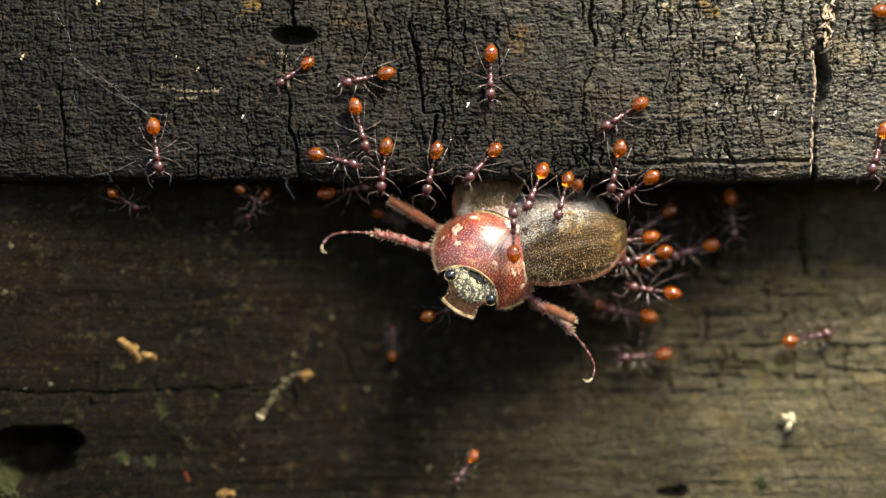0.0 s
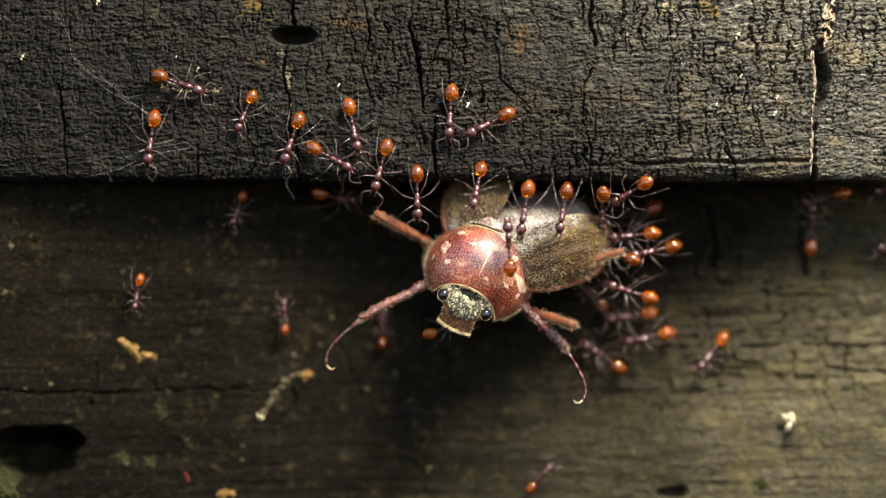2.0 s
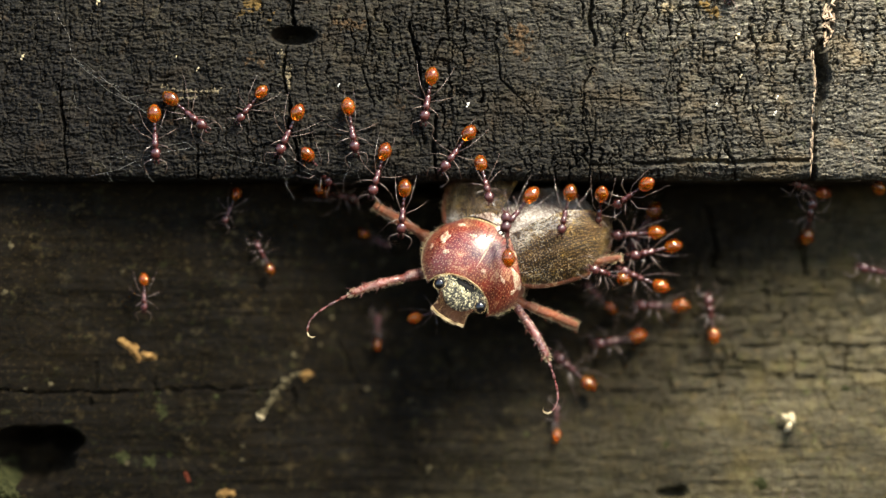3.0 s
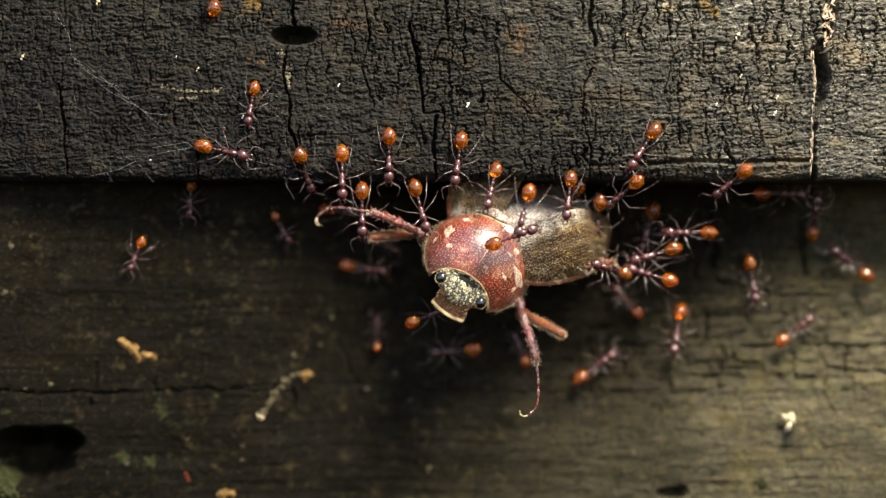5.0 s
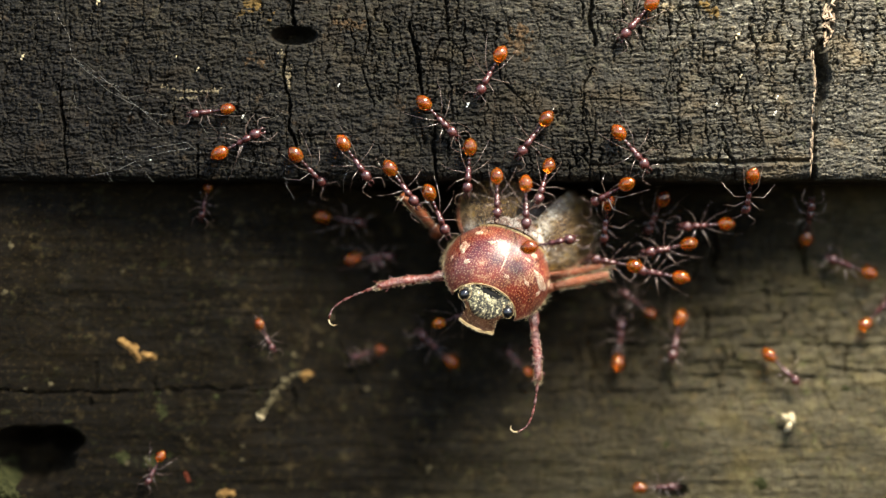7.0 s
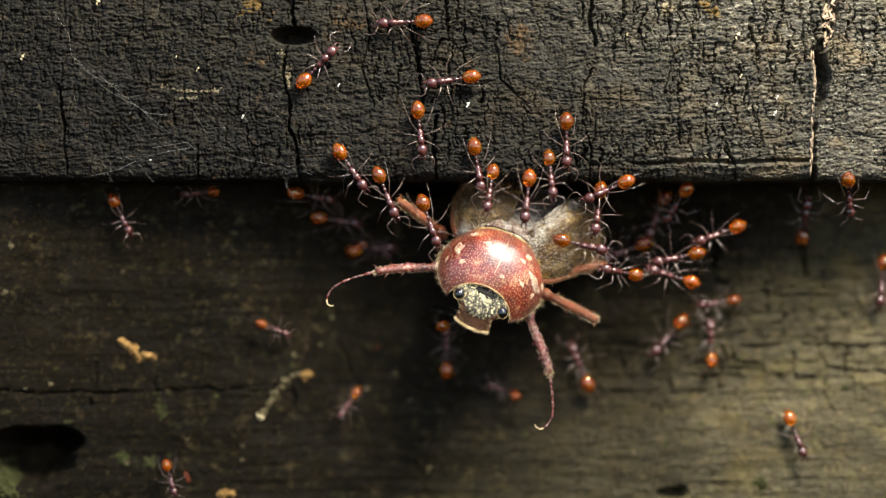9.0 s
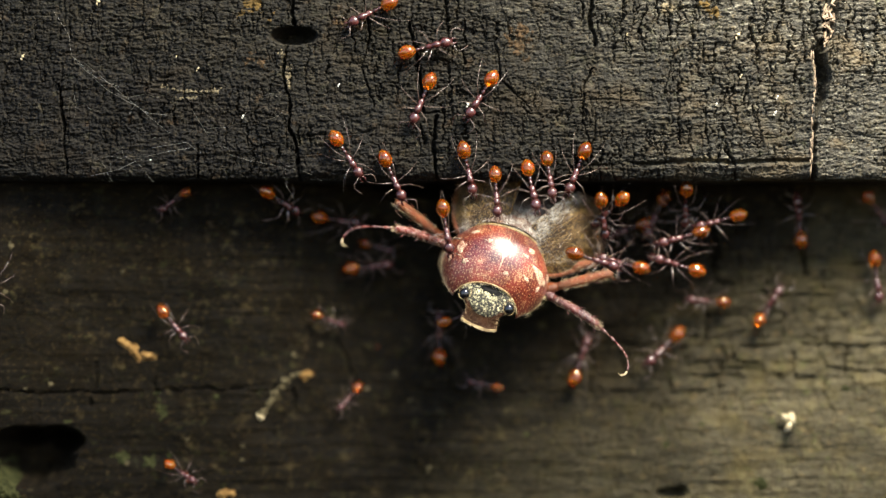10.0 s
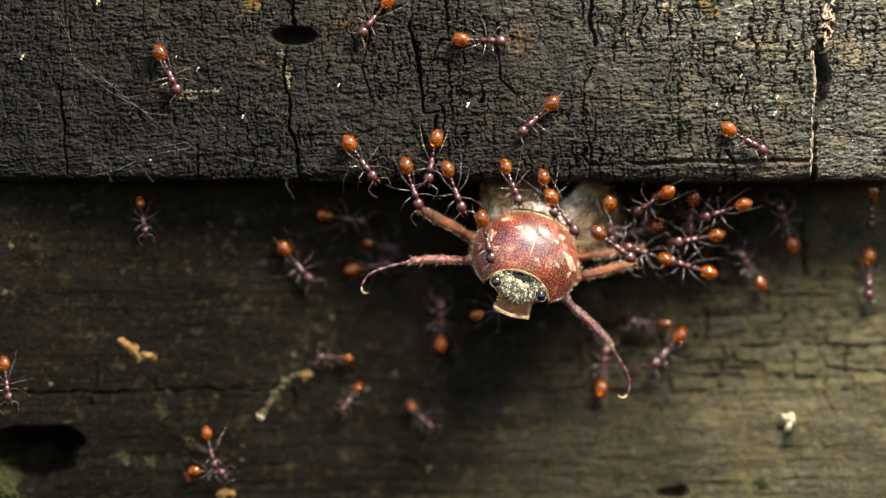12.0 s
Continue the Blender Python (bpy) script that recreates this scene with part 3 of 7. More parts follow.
crust("bark_flake", [(214, 606), (236, 618), (244, 634)], 0.42, 0.30, TAN, "tan crumbly bark flake stuck on the damp plank", "flake", "", 0.5)
crust("bark_flake", [(254, 630), (268, 632)], 0.42, 0.35, TAN, "rounded tan bark flake beside a longer one", "flake", "", 0.4)
crust("mud_smear", [(462, 738), (480, 708), (504, 674), (528, 664)], 0.36, 0.18, MUD, "pale streak of dried mud on the damp plank", "mud")
crust("mud_streak", [(534, 640), (541, 600), (548, 552)], 0.32, 0.08, SILT, "faint brown vertical streak of silt on the damp plank", "mud", "", 1.4)
crust("silt_stain", [(370, 470), (366, 420), (372, 360)], 0.5, 0.05, SILT, "faint brown vertical stain of silt on the damp plank", "mud", "", 1.8)
crust("resin_grain", [(536, 666), (548, 664)], 0.42, 0.35, TAN, "straw-coloured grain at the end of the mud streak", "grain", "grains on the damp plank", 0.5)
crust("resin_grain", [(461, 738)], 0.42, 0.35, CREAM, "cream grain at the end of the mud streak", "grain", "grains on the damp plank", 0.5)
crumbs("wood_chip", [(1399, 742, 0.62), (1395, 756, 0.5), (1388, 738, 0.35)], 8.4, CREAM, "cream wood chip standing out from the damp plank", "chip")
crust("resin_grain", [(392, 874), (410, 876)], 0.5, 0.35, TAN, "tan grain pair low on the damp plank", "grain", "grains on the damp plank", 0.7)
crust("lichen_tuft", [(-14, 846), (6, 862), (16, 884)], 0.9, 0.5, LICHEN, "grey-green lichen tuft beside the knot hole", "lichen", "", 1.0)
for px, py, size in ((280, 720, 0.9), (210, 812, 0.7), (262, 818, 0.7), (1346, 858, 0.6), (1242, 752, 0.35), (930, 770, 0.35), (300, 806, 0.4), (1498, 690, 0.4), (384, 704, 0.3), (120, 750, 0.4), (1180, 790, 0.4)):
    crust("lichen_speck", [(px, py)], size, 0.12, LICHEN, "small dull green lichen speck on the damp plank", "lichen", "lichen specks", 1.2)
for px, py, size in ((44, 688, 0.3), (90, 680, 0.35), (222, 820, 0.45), (216, 480, 0.3), (1528, 680, 0.5), (1480, 824, 0.35), (700, 660, 0.25), (1236, 668, 0.4),
                     (640, 740, 0.3), (588, 562, 0.35), (566, 608, 0.3), (20, 436, 0.4), (10, 516, 0.4), (1540, 590, 0.3), (330, 780, 0.3), (880, 840, 0.35), (1120, 800, 0.3), (428, 812, 0.35),
                     (520, 628, 0.3), (430, 790, 0.3), (650, 690, 0.3), (728, 708, 0.35), (760, 830, 0.4), (1430, 716, 0.35), (1470, 830, 0.35)):
    crust("dust_grain", [(px, py)], size, 0.14, MUD, "pale dust grain on the damp plank", "grain", "dust grains", 0.9)
for line, half, what, text in (([(440, 10), (462, 26)], 0.75, AMBER, "amber lichen crust on the cracked plank"), ([(286, 152), (330, 164), (386, 160)], 0.22, STRAW, "straw-coloured raised fibres on the cracked plank"),
                               ([(300, 176), (352, 172)], 0.20, STRAW, "straw-coloured raised fibres on the cracked plank"), ([(905, 78), (925, 92), (918, 60)], 0.75, BARK, "brown stained crust on the cracked plank"),
                               ([(440, 106), (462, 110)], 0.45, BARK, "brown stained crust on the cracked plank"), ([(1178, 20), (1196, 12)], 0.5, STRAW, "straw-coloured raised fibres on the cracked plank"),
                               ([(1250, 8), (1268, 20)], 0.5, AMBER, "amber lichen crust on the cracked plank"), ([(500, 96), (512, 150)], 0.28, STRAW, "straw-coloured raised fibres on the cracked plank"),
                               ([(590, 40), (640, 46)], 0.4, BARK, "brown stained crust on the cracked plank"), ([(1226, 284), (1262, 280), (1290, 290)], 0.3, STRAW, "straw-coloured raised fibres on the cracked plank")):
    crust("plank_crust", line, half, 0.10, what, text, "crust", "crusts on the cracked plank", 2.2, True)
crust("red_scale", [(328, 838), (334, 850)], 0.3, 0.12, RUST, "small rust-red bark scale on the damp plank", "scale", "", 0.6)
crust("red_scale", [(668, 612)], 0.3, 0.12, RUST, "small rust-red bark scale on the damp plank", "scale", "", 0.6)
for px, py, size, what in ((828, 185, 0.30, CHALK), (1376, 172, 0.24, CHALK), (1372, 200, 0.30, CHALK), (1306, 62, 0.42, CREAM), (40, 100, 0.32, CREAM), (350, 122, 0.26, CREAM), (174, 2, 0.4, CREAM),
                           (430, 206, 0.24, CHALK), (312, 100, 0.18, CREAM), (600, 150, 0.2, CHALK), (1312, 134, 0.24, CREAM), (1268, 184, 0.18, CHALK), (354, 270, 0.16, CHALK), (266, 284, 0.14, CHALK), (1110, 60, 0.16, CREAM), (1508, 250, 0.15, CREAM)):
    crumbs("wood_speck", [(px, py, size * 0.5), (px - 7 * size, py + 14 * size, size * 0.38), (px + 6 * size, py - 8 * size, size * 0.25)], 0.0, what, "pale speck lodged on the cracked plank", "speck", "specks on the cracked plank")


def splinter(points, wide_mm, depth):
    bm = bmesh.new()
    pts = [on_picture(px, py, d) for (px, py), d in zip(points, depth)]
    tube(bm, pts, [wide_mm * k for k in (0.6, 1.0, 0.8, 0.25)][:len(pts)], 6)
    return tagged(part("splinter", bm, PALE_SPLINTER), "pale torn wood splinter at the edge of the wide crack, in part for its lit lip", "splinter", "splinters along the crack")


rng = random.Random(3)
# from 30 on, thin pale strips draw the lit edge of the crack's lip
for k in range(70):
    py = rng.uniform(-8, 72) if k < 30 else rng.uniform(84, 300)
    px = (np.interp(py, [0, 40, 80], [1462, 1468, 1456]) + rng.uniform(-7, 12)) if k < 30 else np.interp(py, [80, 130, 205, 255, 330], [1436, 1443, 1438, 1436, 1433]) + rng.uniform(-2, 2)
    run, stray = (rng.uniform(9, 20), 1.0) if k < 30 else (rng.uniform(14, 36), 0.3)
    splinter([(px, py), (px + stray * rng.uniform(-5, 3), py + run * 0.4), (px + stray * rng.uniform(-7, 5), py + run * 0.8), (px + stray * rng.uniform(-9, 7), py + run)],
             rng.uniform(0.07, 0.16) if k < 30 else rng.uniform(0.03, 0.08), [1.0, 0.7, 0.4, rng.uniform(0.1, 0.5)] if k < 30 else [0.3, -0.05, -0.1, 0.1])


def thread(points, wide=0.007):
    bm = bmesh.new()
    tube(bm, [on_picture(px, py, -0.35) for px, py in points], [wide] * len(points), 5)
    return tagged(part("cobweb_thread", bm, SILK), "thin dusty cobweb thread over the cracked plank", "cobweb", "cobweb threads")


for line in (((96, 22), (122, 62), (126, 98), (170, 138), (210, 154)), ((130, 105), (190, 160), (236, 186)), ((150, 112), (230, 178), (300, 236)),
             ((226, 180), (262, 200), (300, 204)), ((255, 278), (300, 268), (338, 262)), ((268, 262), (330, 252), (350, 268)), ((160, 312), (210, 300), (240, 286)),
             ((338, 190), (352, 214), (368, 240)), ((400, 272), (440, 284), (500, 296)), ((470, 214), (492, 206), (502, 196))):
    thread(line)
rng = random.Random(21)
for _ in range(24):
    px, py, run = rng.uniform(120, 640), rng.uniform(150, 296), rng.uniform(30, 90)
    turn = rng.choice((rng.uniform(-0.4, 0.7), rng.uniform(0.9, 2.2)))
    thread([(px + run * k * math.cos(turn) + rng.uniform(-6, 6), py + run * k * math.sin(turn) * 0.6 + rng.uniform(-6, 6)) for k in (0, 0.35, 0.7, 1)], rng.uniform(0.003, 0.005))


# ---- the ant ----
def leg_mesh(reach, side):
    """Coxa at the origin: thigh up and out, shin down, slender foot to the wood. reach: the foot in the ant's space from the coxa."""
    fx, fy, fz = reach
    bm = bmesh.new()
    knee = Vector((fx * 0.30, fy * 0.50, 0.55))
    shin = Vector((fx * 0.72, fy * 0.86, fz * 0.55))
    foot = Vector((fx, fy, fz))
    tube(bm, [(0, 0, 0), knee * 0.25 + Vector((0, 0, 0.02)), knee * 0.7, knee, knee.lerp(shin, 0.25), knee.lerp(shin, 0.8), shin, shin.lerp(foot, 0.5), foot],
         [0.052, 0.044, 0.036, 0.024, 0.027, 0.024, 0.016, 0.013, 0.008], 6)
    return bm


def make_ant():
    ant = new("ant")
    tagged(ant, "glossy amber-tailed ant with plum-brown head and thorax tugging or walking", "ant", "ants round the beetle")
    bm = bmesh.new()
    blob(bm, (0, 0, 0.78), (0.84, 0.63, 0.62), u=24, v=16,
         shape=lambda p: Vector((p.x, p.y * (1 - 0.30 * max(0, -p.x) ** 2), p.z * (1 - 0.30 * max(0, -p.x) ** 2))))
    part("gaster", bm, GASTER, ant, "glossy translucent amber gaster")
    bm = bmesh.new()
    tube(bm, [(0.70, 0, 0.66), (0.86, 0, 0.64), (1.0, 0, 0.74), (1.14, 0, 0.66), (1.26, 0, 0.66), (1.42, 0, 0.80), (1.56, 0, 0.68), (1.72, 0, 0.68)],
         [0.10, 0.11, 0.19, 0.10, 0.10, 0.20, 0.11, 0.10], 10)
    part("waist", bm, ANT_BODY, ant)
    bm = bmesh.new()
    tube(bm, [(1.62, 0, 0.66), (1.78, 0, 0.70), (2.05, 0, 0.82), (2.30, 0, 0.76), (2.44, 0, 0.84), (2.72, 0, 0.90), (2.95, 0, 0.84), (3.12, 0, 0.76), (3.2, 0, 0.74)],
         [0.09, 0.19, 0.27, 0.21, 0.26, 0.32, 0.27, 0.15, 0.11], 14)
    part("thorax", bm, ANT_BODY, ant)
    bm = bmesh.new()
    blob(bm, (3.60, 0, 0.74), (0.55, 0.47, 0.42), (0, 14, 0), 20, 14,
         shape=lambda p: Vector((p.x, p.y * (1 - 0.18 * p.x), p.z)))
    head = part("head", bm, ANT_BODY, ant)
    for s in (-1, 1):
        bm = bmesh.new()
        tube(bm, [(4.05, 0.12 * s, 0.62), (4.25, 0.24 * s, 0.54), (4.42, 0.20 * s, 0.50), (4.52, 0.06 * s, 0.48)], [0.10, 0.09, 0.06, 0.02], 6)
        part("mandible", bm, ANT_BODY, head)
        bm = bmesh.new()
        tube(bm, [(3.98, 0.20 * s, 0.88), (4.15, 0.50 * s, 1.05), (4.35, 0.92 * s, 1.12), (4.62, 1.02 * s, 1.02), (5.0, 0.92 * s, 0.80), (5.38, 0.72 * s, 0.55)],
             [0.04, 0.032, 0.030, 0.034, 0.042, 0.034], 6)
        part("antenna", bm, ANT_LEG, head, "pale elbowed antenna")
        bm = bmesh.new()
        blob(bm, (3.64, 0.43 * s, 0.84), (0.08, 0.05, 0.08), u=8, v=6)
        part("eye", bm, EYE_BLACK, head)
    for place, reach in (((1.98, 0.18, 0.66), (-3.4, 1.10, -0.62)), ((2.28, 0.20, 0.66), (-1.1, 2.15, -0.62)), ((2.72, 0.22, 0.68), (1.45, 1.6, -0.64))):
        for s in (1, -1):
            leg = part("leg", leg_mesh((reach[0], reach[1] * s, reach[2]), s), ANT_LEG, ant, "thin pale leg")
            leg.location = Vector((place[0], place[1] * s, place[2])) * MM
    return ant


ANTS = 47
first_ant = make_ant()
first_ant.location = (0.2, 0, 0.2)
ants = [first_ant] + [copy_thing(first_ant, mm(200, 0, 200)) for _ in range(ANTS - 1)]
for k, size in ((1, 0.70), (2, 0.68), (3, 0.82), (35, 0.85), (36, 0.66), (37, 0.68), (38, 0.76), (39, 0.68), (40, 0.84), (44, 0.82), (45, 0.86), (46, 0.70), (31, 0.92), (33, 0.9), (9, 0.93), (11, 0.95), (14, 0.92)):
    ants[k].scale = (size, size, size)


# ---- the beetle: origin in the pronotum, +x to its head, +z to its back ----
def eased(u, at, values):
    """A table read without creases."""
    w = np.array([1, 2, 3, 4, 3, 2, 1]) / 16
    return float(sum(k * np.interp(u + d, at, values) for k, d in zip(w, np.linspace(-0.15, 0.15, 7))))


def pronotum_point(u, v, lift=0.0):
    """u from the front edge (0) to the rear (1), v across from -1 to 1."""
    half = eased(u, [-0.2, 0, 0.12, 0.35, 0.65, 0.85, 1, 1.2], [1.6, 2.95, 3.88, 4.72, 5.03, 4.70, 4.25, 3.6])
    x = 1.95 + 0.75 * v * v - u * (5.2 + 0.75 * v * v) - 0.35 * u * (1 - v * v)
    top = eased(u, [-0.2, 0, 0.15, 0.4, 0.7, 1, 1.2], [-0.2, 0.75, 1.40, 2.10, 2.32, 1.8, 1.3])
    a = v * 1.45
    y = half * math.sin(a) / math.sin(1.45)
    z = (top + 1.9) * (math.cos(a) - math.cos(1.45)) / (1 - math.cos(1.45)) - 1.9
    return Vector((x, y, z + lift))


def hairs(bm, roots, length, rng, lean, width=0.02):
    for p, out in roots:
        tip = Vector(p) + (Vector(out).normalized() + Vector([rng.uniform(-lean, lean) for _ in range(3)])) * length * rng.uniform(0.6, 1.2)
        tube(bm, [p, Vector(p).lerp(tip, 0.6), tip], [width, width * 0.8, width * 0.2], 3, False)


def leg_part(beetle, name_label, material, thigh, shin, foot, hook, thick):
    """Tibia as the part that swings, with its spines, tarsus joints, claws and hairs. The leg runs along +x."""
    rng = random.Random(name_label + str(foot) + str(hook))
    bow = 0.65 if foot else 0.2

    def at(t):
        """Along the shin from 0 to 1, then along the foot to 2, where it curls back."""
        if t <= 1:
            return Vector((shin * t, -hook * bow * math.sin(math.pi / 2 * t), 0.12 * math.sin(math.pi * t)))
        u = t - 1
        return Vector((shin + foot * (u - 0.16 * u ** 3), hook * (0.15 * foot * u ** 7 - bow * math.cos(math.pi / 2 * u)), -0.05 * u))

    bm = bmesh.new()
    n = 9
    pts, rad = [], []
    for k in range(n + 1):
        t = k / n
        pts.append(at(t))
        rad.append(thick * (0.62 + 0.55 * math.sin(math.pi * (0.12 + 0.6 * t)) - 0.25 * t))
    tube(bm, pts, rad, 12)
    tibia = part("leg", bm, material, beetle, name_label)
    for k in range(5):
        t = 0.35 + 0.15 * k
        side = (1 if k % 2 else -1)
        bm = bmesh.new()
        root = at(t) + Vector((0, side * thick * 0.6, 0.05))
        tube(bm, [root, root + Vector((0.28, side * 0.30, 0.05)), root + Vector((0.5, side * 0.42, 0.05))], [0.08, 0.04, 0.010], 6)
        part("spine", bm, material, tibia)
    if thigh:
        bm = bmesh.new()
        tube(bm, [(0.2, 0, 0), (-0.6, 0, -0.2), (-thigh * 0.6, 0.2 * hook, -0.5), (-thigh, 0.3 * hook, -0.9)], [thick * 0.7, thick * 1.25, thick * 1.35, thick * 0.8], 12)
        part("thigh", bm, material, tibia)
    if foot:
        joints = 5
        for k in range(joints):
            bm = bmesh.new()
            a, b = at(1 + k / joints), at(1 + (k + 0.94) / joints)
            r = thick * (0.36 - 0.03 * k)
            tube(bm, [a, at(1 + (k + 0.3) / joints), at(1 + (k + 0.75) / joints), b], [r * 0.45, r * 0.7, r * 1.05, r * 0.7], 8)
            part("tarsus_joint", bm, material, tibia)
        end = at(2.0)
        for s in (-1, 1):
            bm = bmesh.new()
            tube(bm, [end, end + Vector((0.02, hook * 0.35, 0.12 * s)), end + Vector((-0.25, hook * 0.62, 0.25 * s)), end + Vector((-0.5, hook * 0.6, 0.3 * s))],
                 [0.06, 0.05, 0.035, 0.01], 6)
            part("claw", bm, HAIR, tibia, "pale hooked claw")
    bm = bmesh.new()
    roots = []
    for _ in range(520):
        t = rng.uniform(0.05, 1.0 + (0.06 if foot else 0))
        a = rng.uniform(0, 6.28)
        out = Vector((0.6, math.cos(a), math.sin(a)))
        roots.append((at(t) + Vector((0, math.cos(a), math.sin(a))) * thick * (0.6 if t < 1 else 0.25), out))
    hairs(bm, roots, 0.26 if foot else 0.36, rng, 0.4, 0.012)
    tagged(part("leg_hair", bm, HAIR, tibia, "fine pale bristles"), kind="stuff")
    return tibia


def make_beetle():
    rng = random.Random(11)
    beetle = new("beetle")
    tagged(beetle, "red-brown chafer beetle with golden wing cases, dragged by ants", "beetle")
    bm = bmesh.new()
    sheet(bm, lambda a, b: pronotum_point(a, 2 * b - 1), 40, 56, lambda a, b: (0, 0, 0.25))
    shield = part("pronotum", bm, PRONOTUM, beetle, "domed red pronotum, pitted, with pale scale patches")
    bm = bmesh.new()
    blob(bm, (-0.3, 0, -1.5), (3.3, 3.9, 1.7), u=24, v=14)
    part("prosternum", bm, LEG_RED, beetle)
    bm = bmesh.new()
    line = [pronotum_point(0.0, v, 0.02) for v in np.linspace(-0.92, 0.92, 30)]
    tube(bm, line, [0.04] + [0.045 + 0.03 * rng.random() for _ in range(28)] + [0.04], 8)
    part("front_rim", bm, RIM, shield, "straw-coloured bristly rim")
    bm = bmesh.new()
    line = [pronotum_point(1.0, v, -0.02) for v in np.linspace(-0.9, 0.9, 30)]
    tube(bm, line, [0.06] + [0.12] * 28 + [0.06], 8)
    part("rear_rim", bm, RIM, shield, "thin straw-coloured rim")
    bm = bmesh.new()
    sheet(bm, lambda a, b: pronotum_point(1.0, 1.7 * b - 0.85) + Vector((-0.75 * a, 0, -0.10 - 0.45 * a + 0.05 * math.sin(b * 90))), 6, 48, lambda a, b: (0, 0, 0.1))
    part("rear_membrane", bm, RIM, shield, "yellowish membrane behind the pronotum")
    bm = bmesh.new()
    sheet(bm, lambda a, b: pronotum_point(1.0, 1.64 * b - 0.82) + Vector((-0.25 - 1.35 * a - 0.25 * noise.noise(Vector((b * 9, a * 2, 3))) * a, 0, 0.08 - 0.30 * a + 0.16 * noise.noise(Vector((b * 22, a * 5, 0))))), 10, 64, lambda a, b: (0, 0, 0.12))
    part("scale_band", bm, BAND, shield, "uneven band of silvery scales behind the pronotum")
    for u0, v0, ru, rv in ((0.50, 0.62, 0.075, 0.16), (0.52, -0.60, 0.09, 0.085), (0.66, 0.80, 0.05, 0.06), (0.30, 0.42, 0.03, 0.07), (0.62, -0.22, 0.035, 0.05), (0.48, 0.01, 0.30, 0.013), (0.28, -0.5, 0.04, 0.05), (0.75, 0.35, 0.04, 0.06), (0.80, -0.45, 0.05, 0.05), (0.35, 0.70, 0.05, 0.04), (0.20, 0.12, 0.03, 0.04), (0.60, 0.28, 0.03, 0.05), (0.40, -0.78, 0.05, 0.03)):
        bm = bmesh.new()
        ring = []
        for k in range(24):
            a = 2 * math.pi * k / 24
            w = 1 + 0.7 * noise.noise(Vector((math.cos(a) * 1.6 + u0 * 9, math.sin(a) * 1.6, v0 * 7)))
            ring.append((u0 + ru * w * math.cos(a), v0 + rv * w * math.sin(a)))
        mid = bm.verts.new(pronotum_point(u0, v0, 0.05))
        rows = [[bm.verts.new(pronotum_point(u0 + (u - u0) * f, v0 + (v - v0) * f, 0.05 if f < 0.9 else -0.03)) for u, v in ring] for f in (0.45, 0.8, 1.0)]
        for k in range(24):
            bm.faces.new((mid, rows[0][k], rows[0][(k + 1) % 24]))
            for a, b in zip(rows, rows[1:]):
                bm.faces.new((a[k], b[k], b[(k + 1) % 24], a[(k + 1) % 24]))
        part("scale_spot", bm, SCALE_PATCH, shield, "cream patch of scales")
    bm = bmesh.new()
    roots = []
    for _ in range(360):
        s = rng.choice((-1, 1))
        u = rng.uniform(0.02, 1)
        p = pronotum_point(u, s * rng.uniform(0.96, 1.0))
        roots.append((p, (0.1, s, -0.1)))
    for _ in range(160):
        v = rng.uniform(-0.9, 0.9)
        roots.append((pronotum_point(0.0, v), (1, v * 0.6, 0.3)))
    hairs(bm, roots, 0.32, rng, 0.6, 0.006)
    tagged(part("side_hair", bm, HAIR, shield, "fringe of fine pale hair"), kind="stuff")

    bm = bmesh.new()
    roots = []
    for _ in range(300):
        p = pronotum_point(rng.uniform(0.03, 0.99), rng.uniform(-0.98, 0.98))
        roots.append((p, (-0.9, p.y * 0.12, 0.5)))
    hairs(bm, roots, 0.17, rng, 0.35, 0.006)
    tagged(part("down", bm, HAIR, shield, "sparse short pale hair"), kind="stuff")

    # the head: a flattened dome that leans down, eyes at its corners, the scoop of the clypeus in front
    bm = bmesh.new()
    blob(bm, (2.75, 0, -0.55), (1.65, 2.45, 0.68), (0, 24, 0), 32, 20,
         shape=lambda p: Vector((p.x, p.y * (1 - 0.16 * max(0, p.x)), p.z * (1 - 0.12 * p.y * p.y))))
    head = part("head", bm, HEAD, beetle, "black head dusted with straw-coloured scales")
    bm = bmesh.new()
    blob(bm, (2.42, 0.05, 0.20), (0.52, 0.85, 0.11), (0, 24, 0), 24, 12, shape=lambda p: p * (1 + 0.55 * noise.noise(p * 2.3)))
    part("frons", bm, FRONS, head, "bare black forehead")
    for s in (-1, 1):
        bm = bmesh.new()
        blob(bm, (3.10, 2.05 * s, -0.36), (0.54, 0.48, 0.50), u=18, v=12)
        part("eye", bm, EYE_BLACK, head, "glossy black eye")
        bm = bmesh.new()
        ring = []
        for k in range(25):
            a = 2 * math.pi * k / 24
            ring.append(Vector((3.10 + 0.60 * math.cos(a), 2.05 * s + 0.54 * math.sin(a), -0.16 - 0.22 * math.cos(a) - 0.12 * s * math.sin(a))))
        tube(bm, ring, [0.012 + 0.022 * rng.random() for _ in ring], 6)
        part("eye_ring", bm, RIM, head, "thin pale ring of scales round the eye")

    def scoop(a, b):
        v = 2 * b - 1
        half = np.interp(a, [0, 0.35, 1], [1.95, 1.45, 1.62])
        x = 3.7 + 1.62 * a - 0.12 * v * v
        z = -0.62 - 1.35 * a + 0.75 * a * a + 0.30 * abs(v) ** 3
        return Vector((x, half * v, z))

    bm = bmesh.new()
    sheet(bm, scoop, 10, 18, lambda a, b: (0.10, 0, 0.30))
    part("clypeus", bm, CLYPEUS, head, "brown scoop-shaped clypeus")
    bm = bmesh.new()
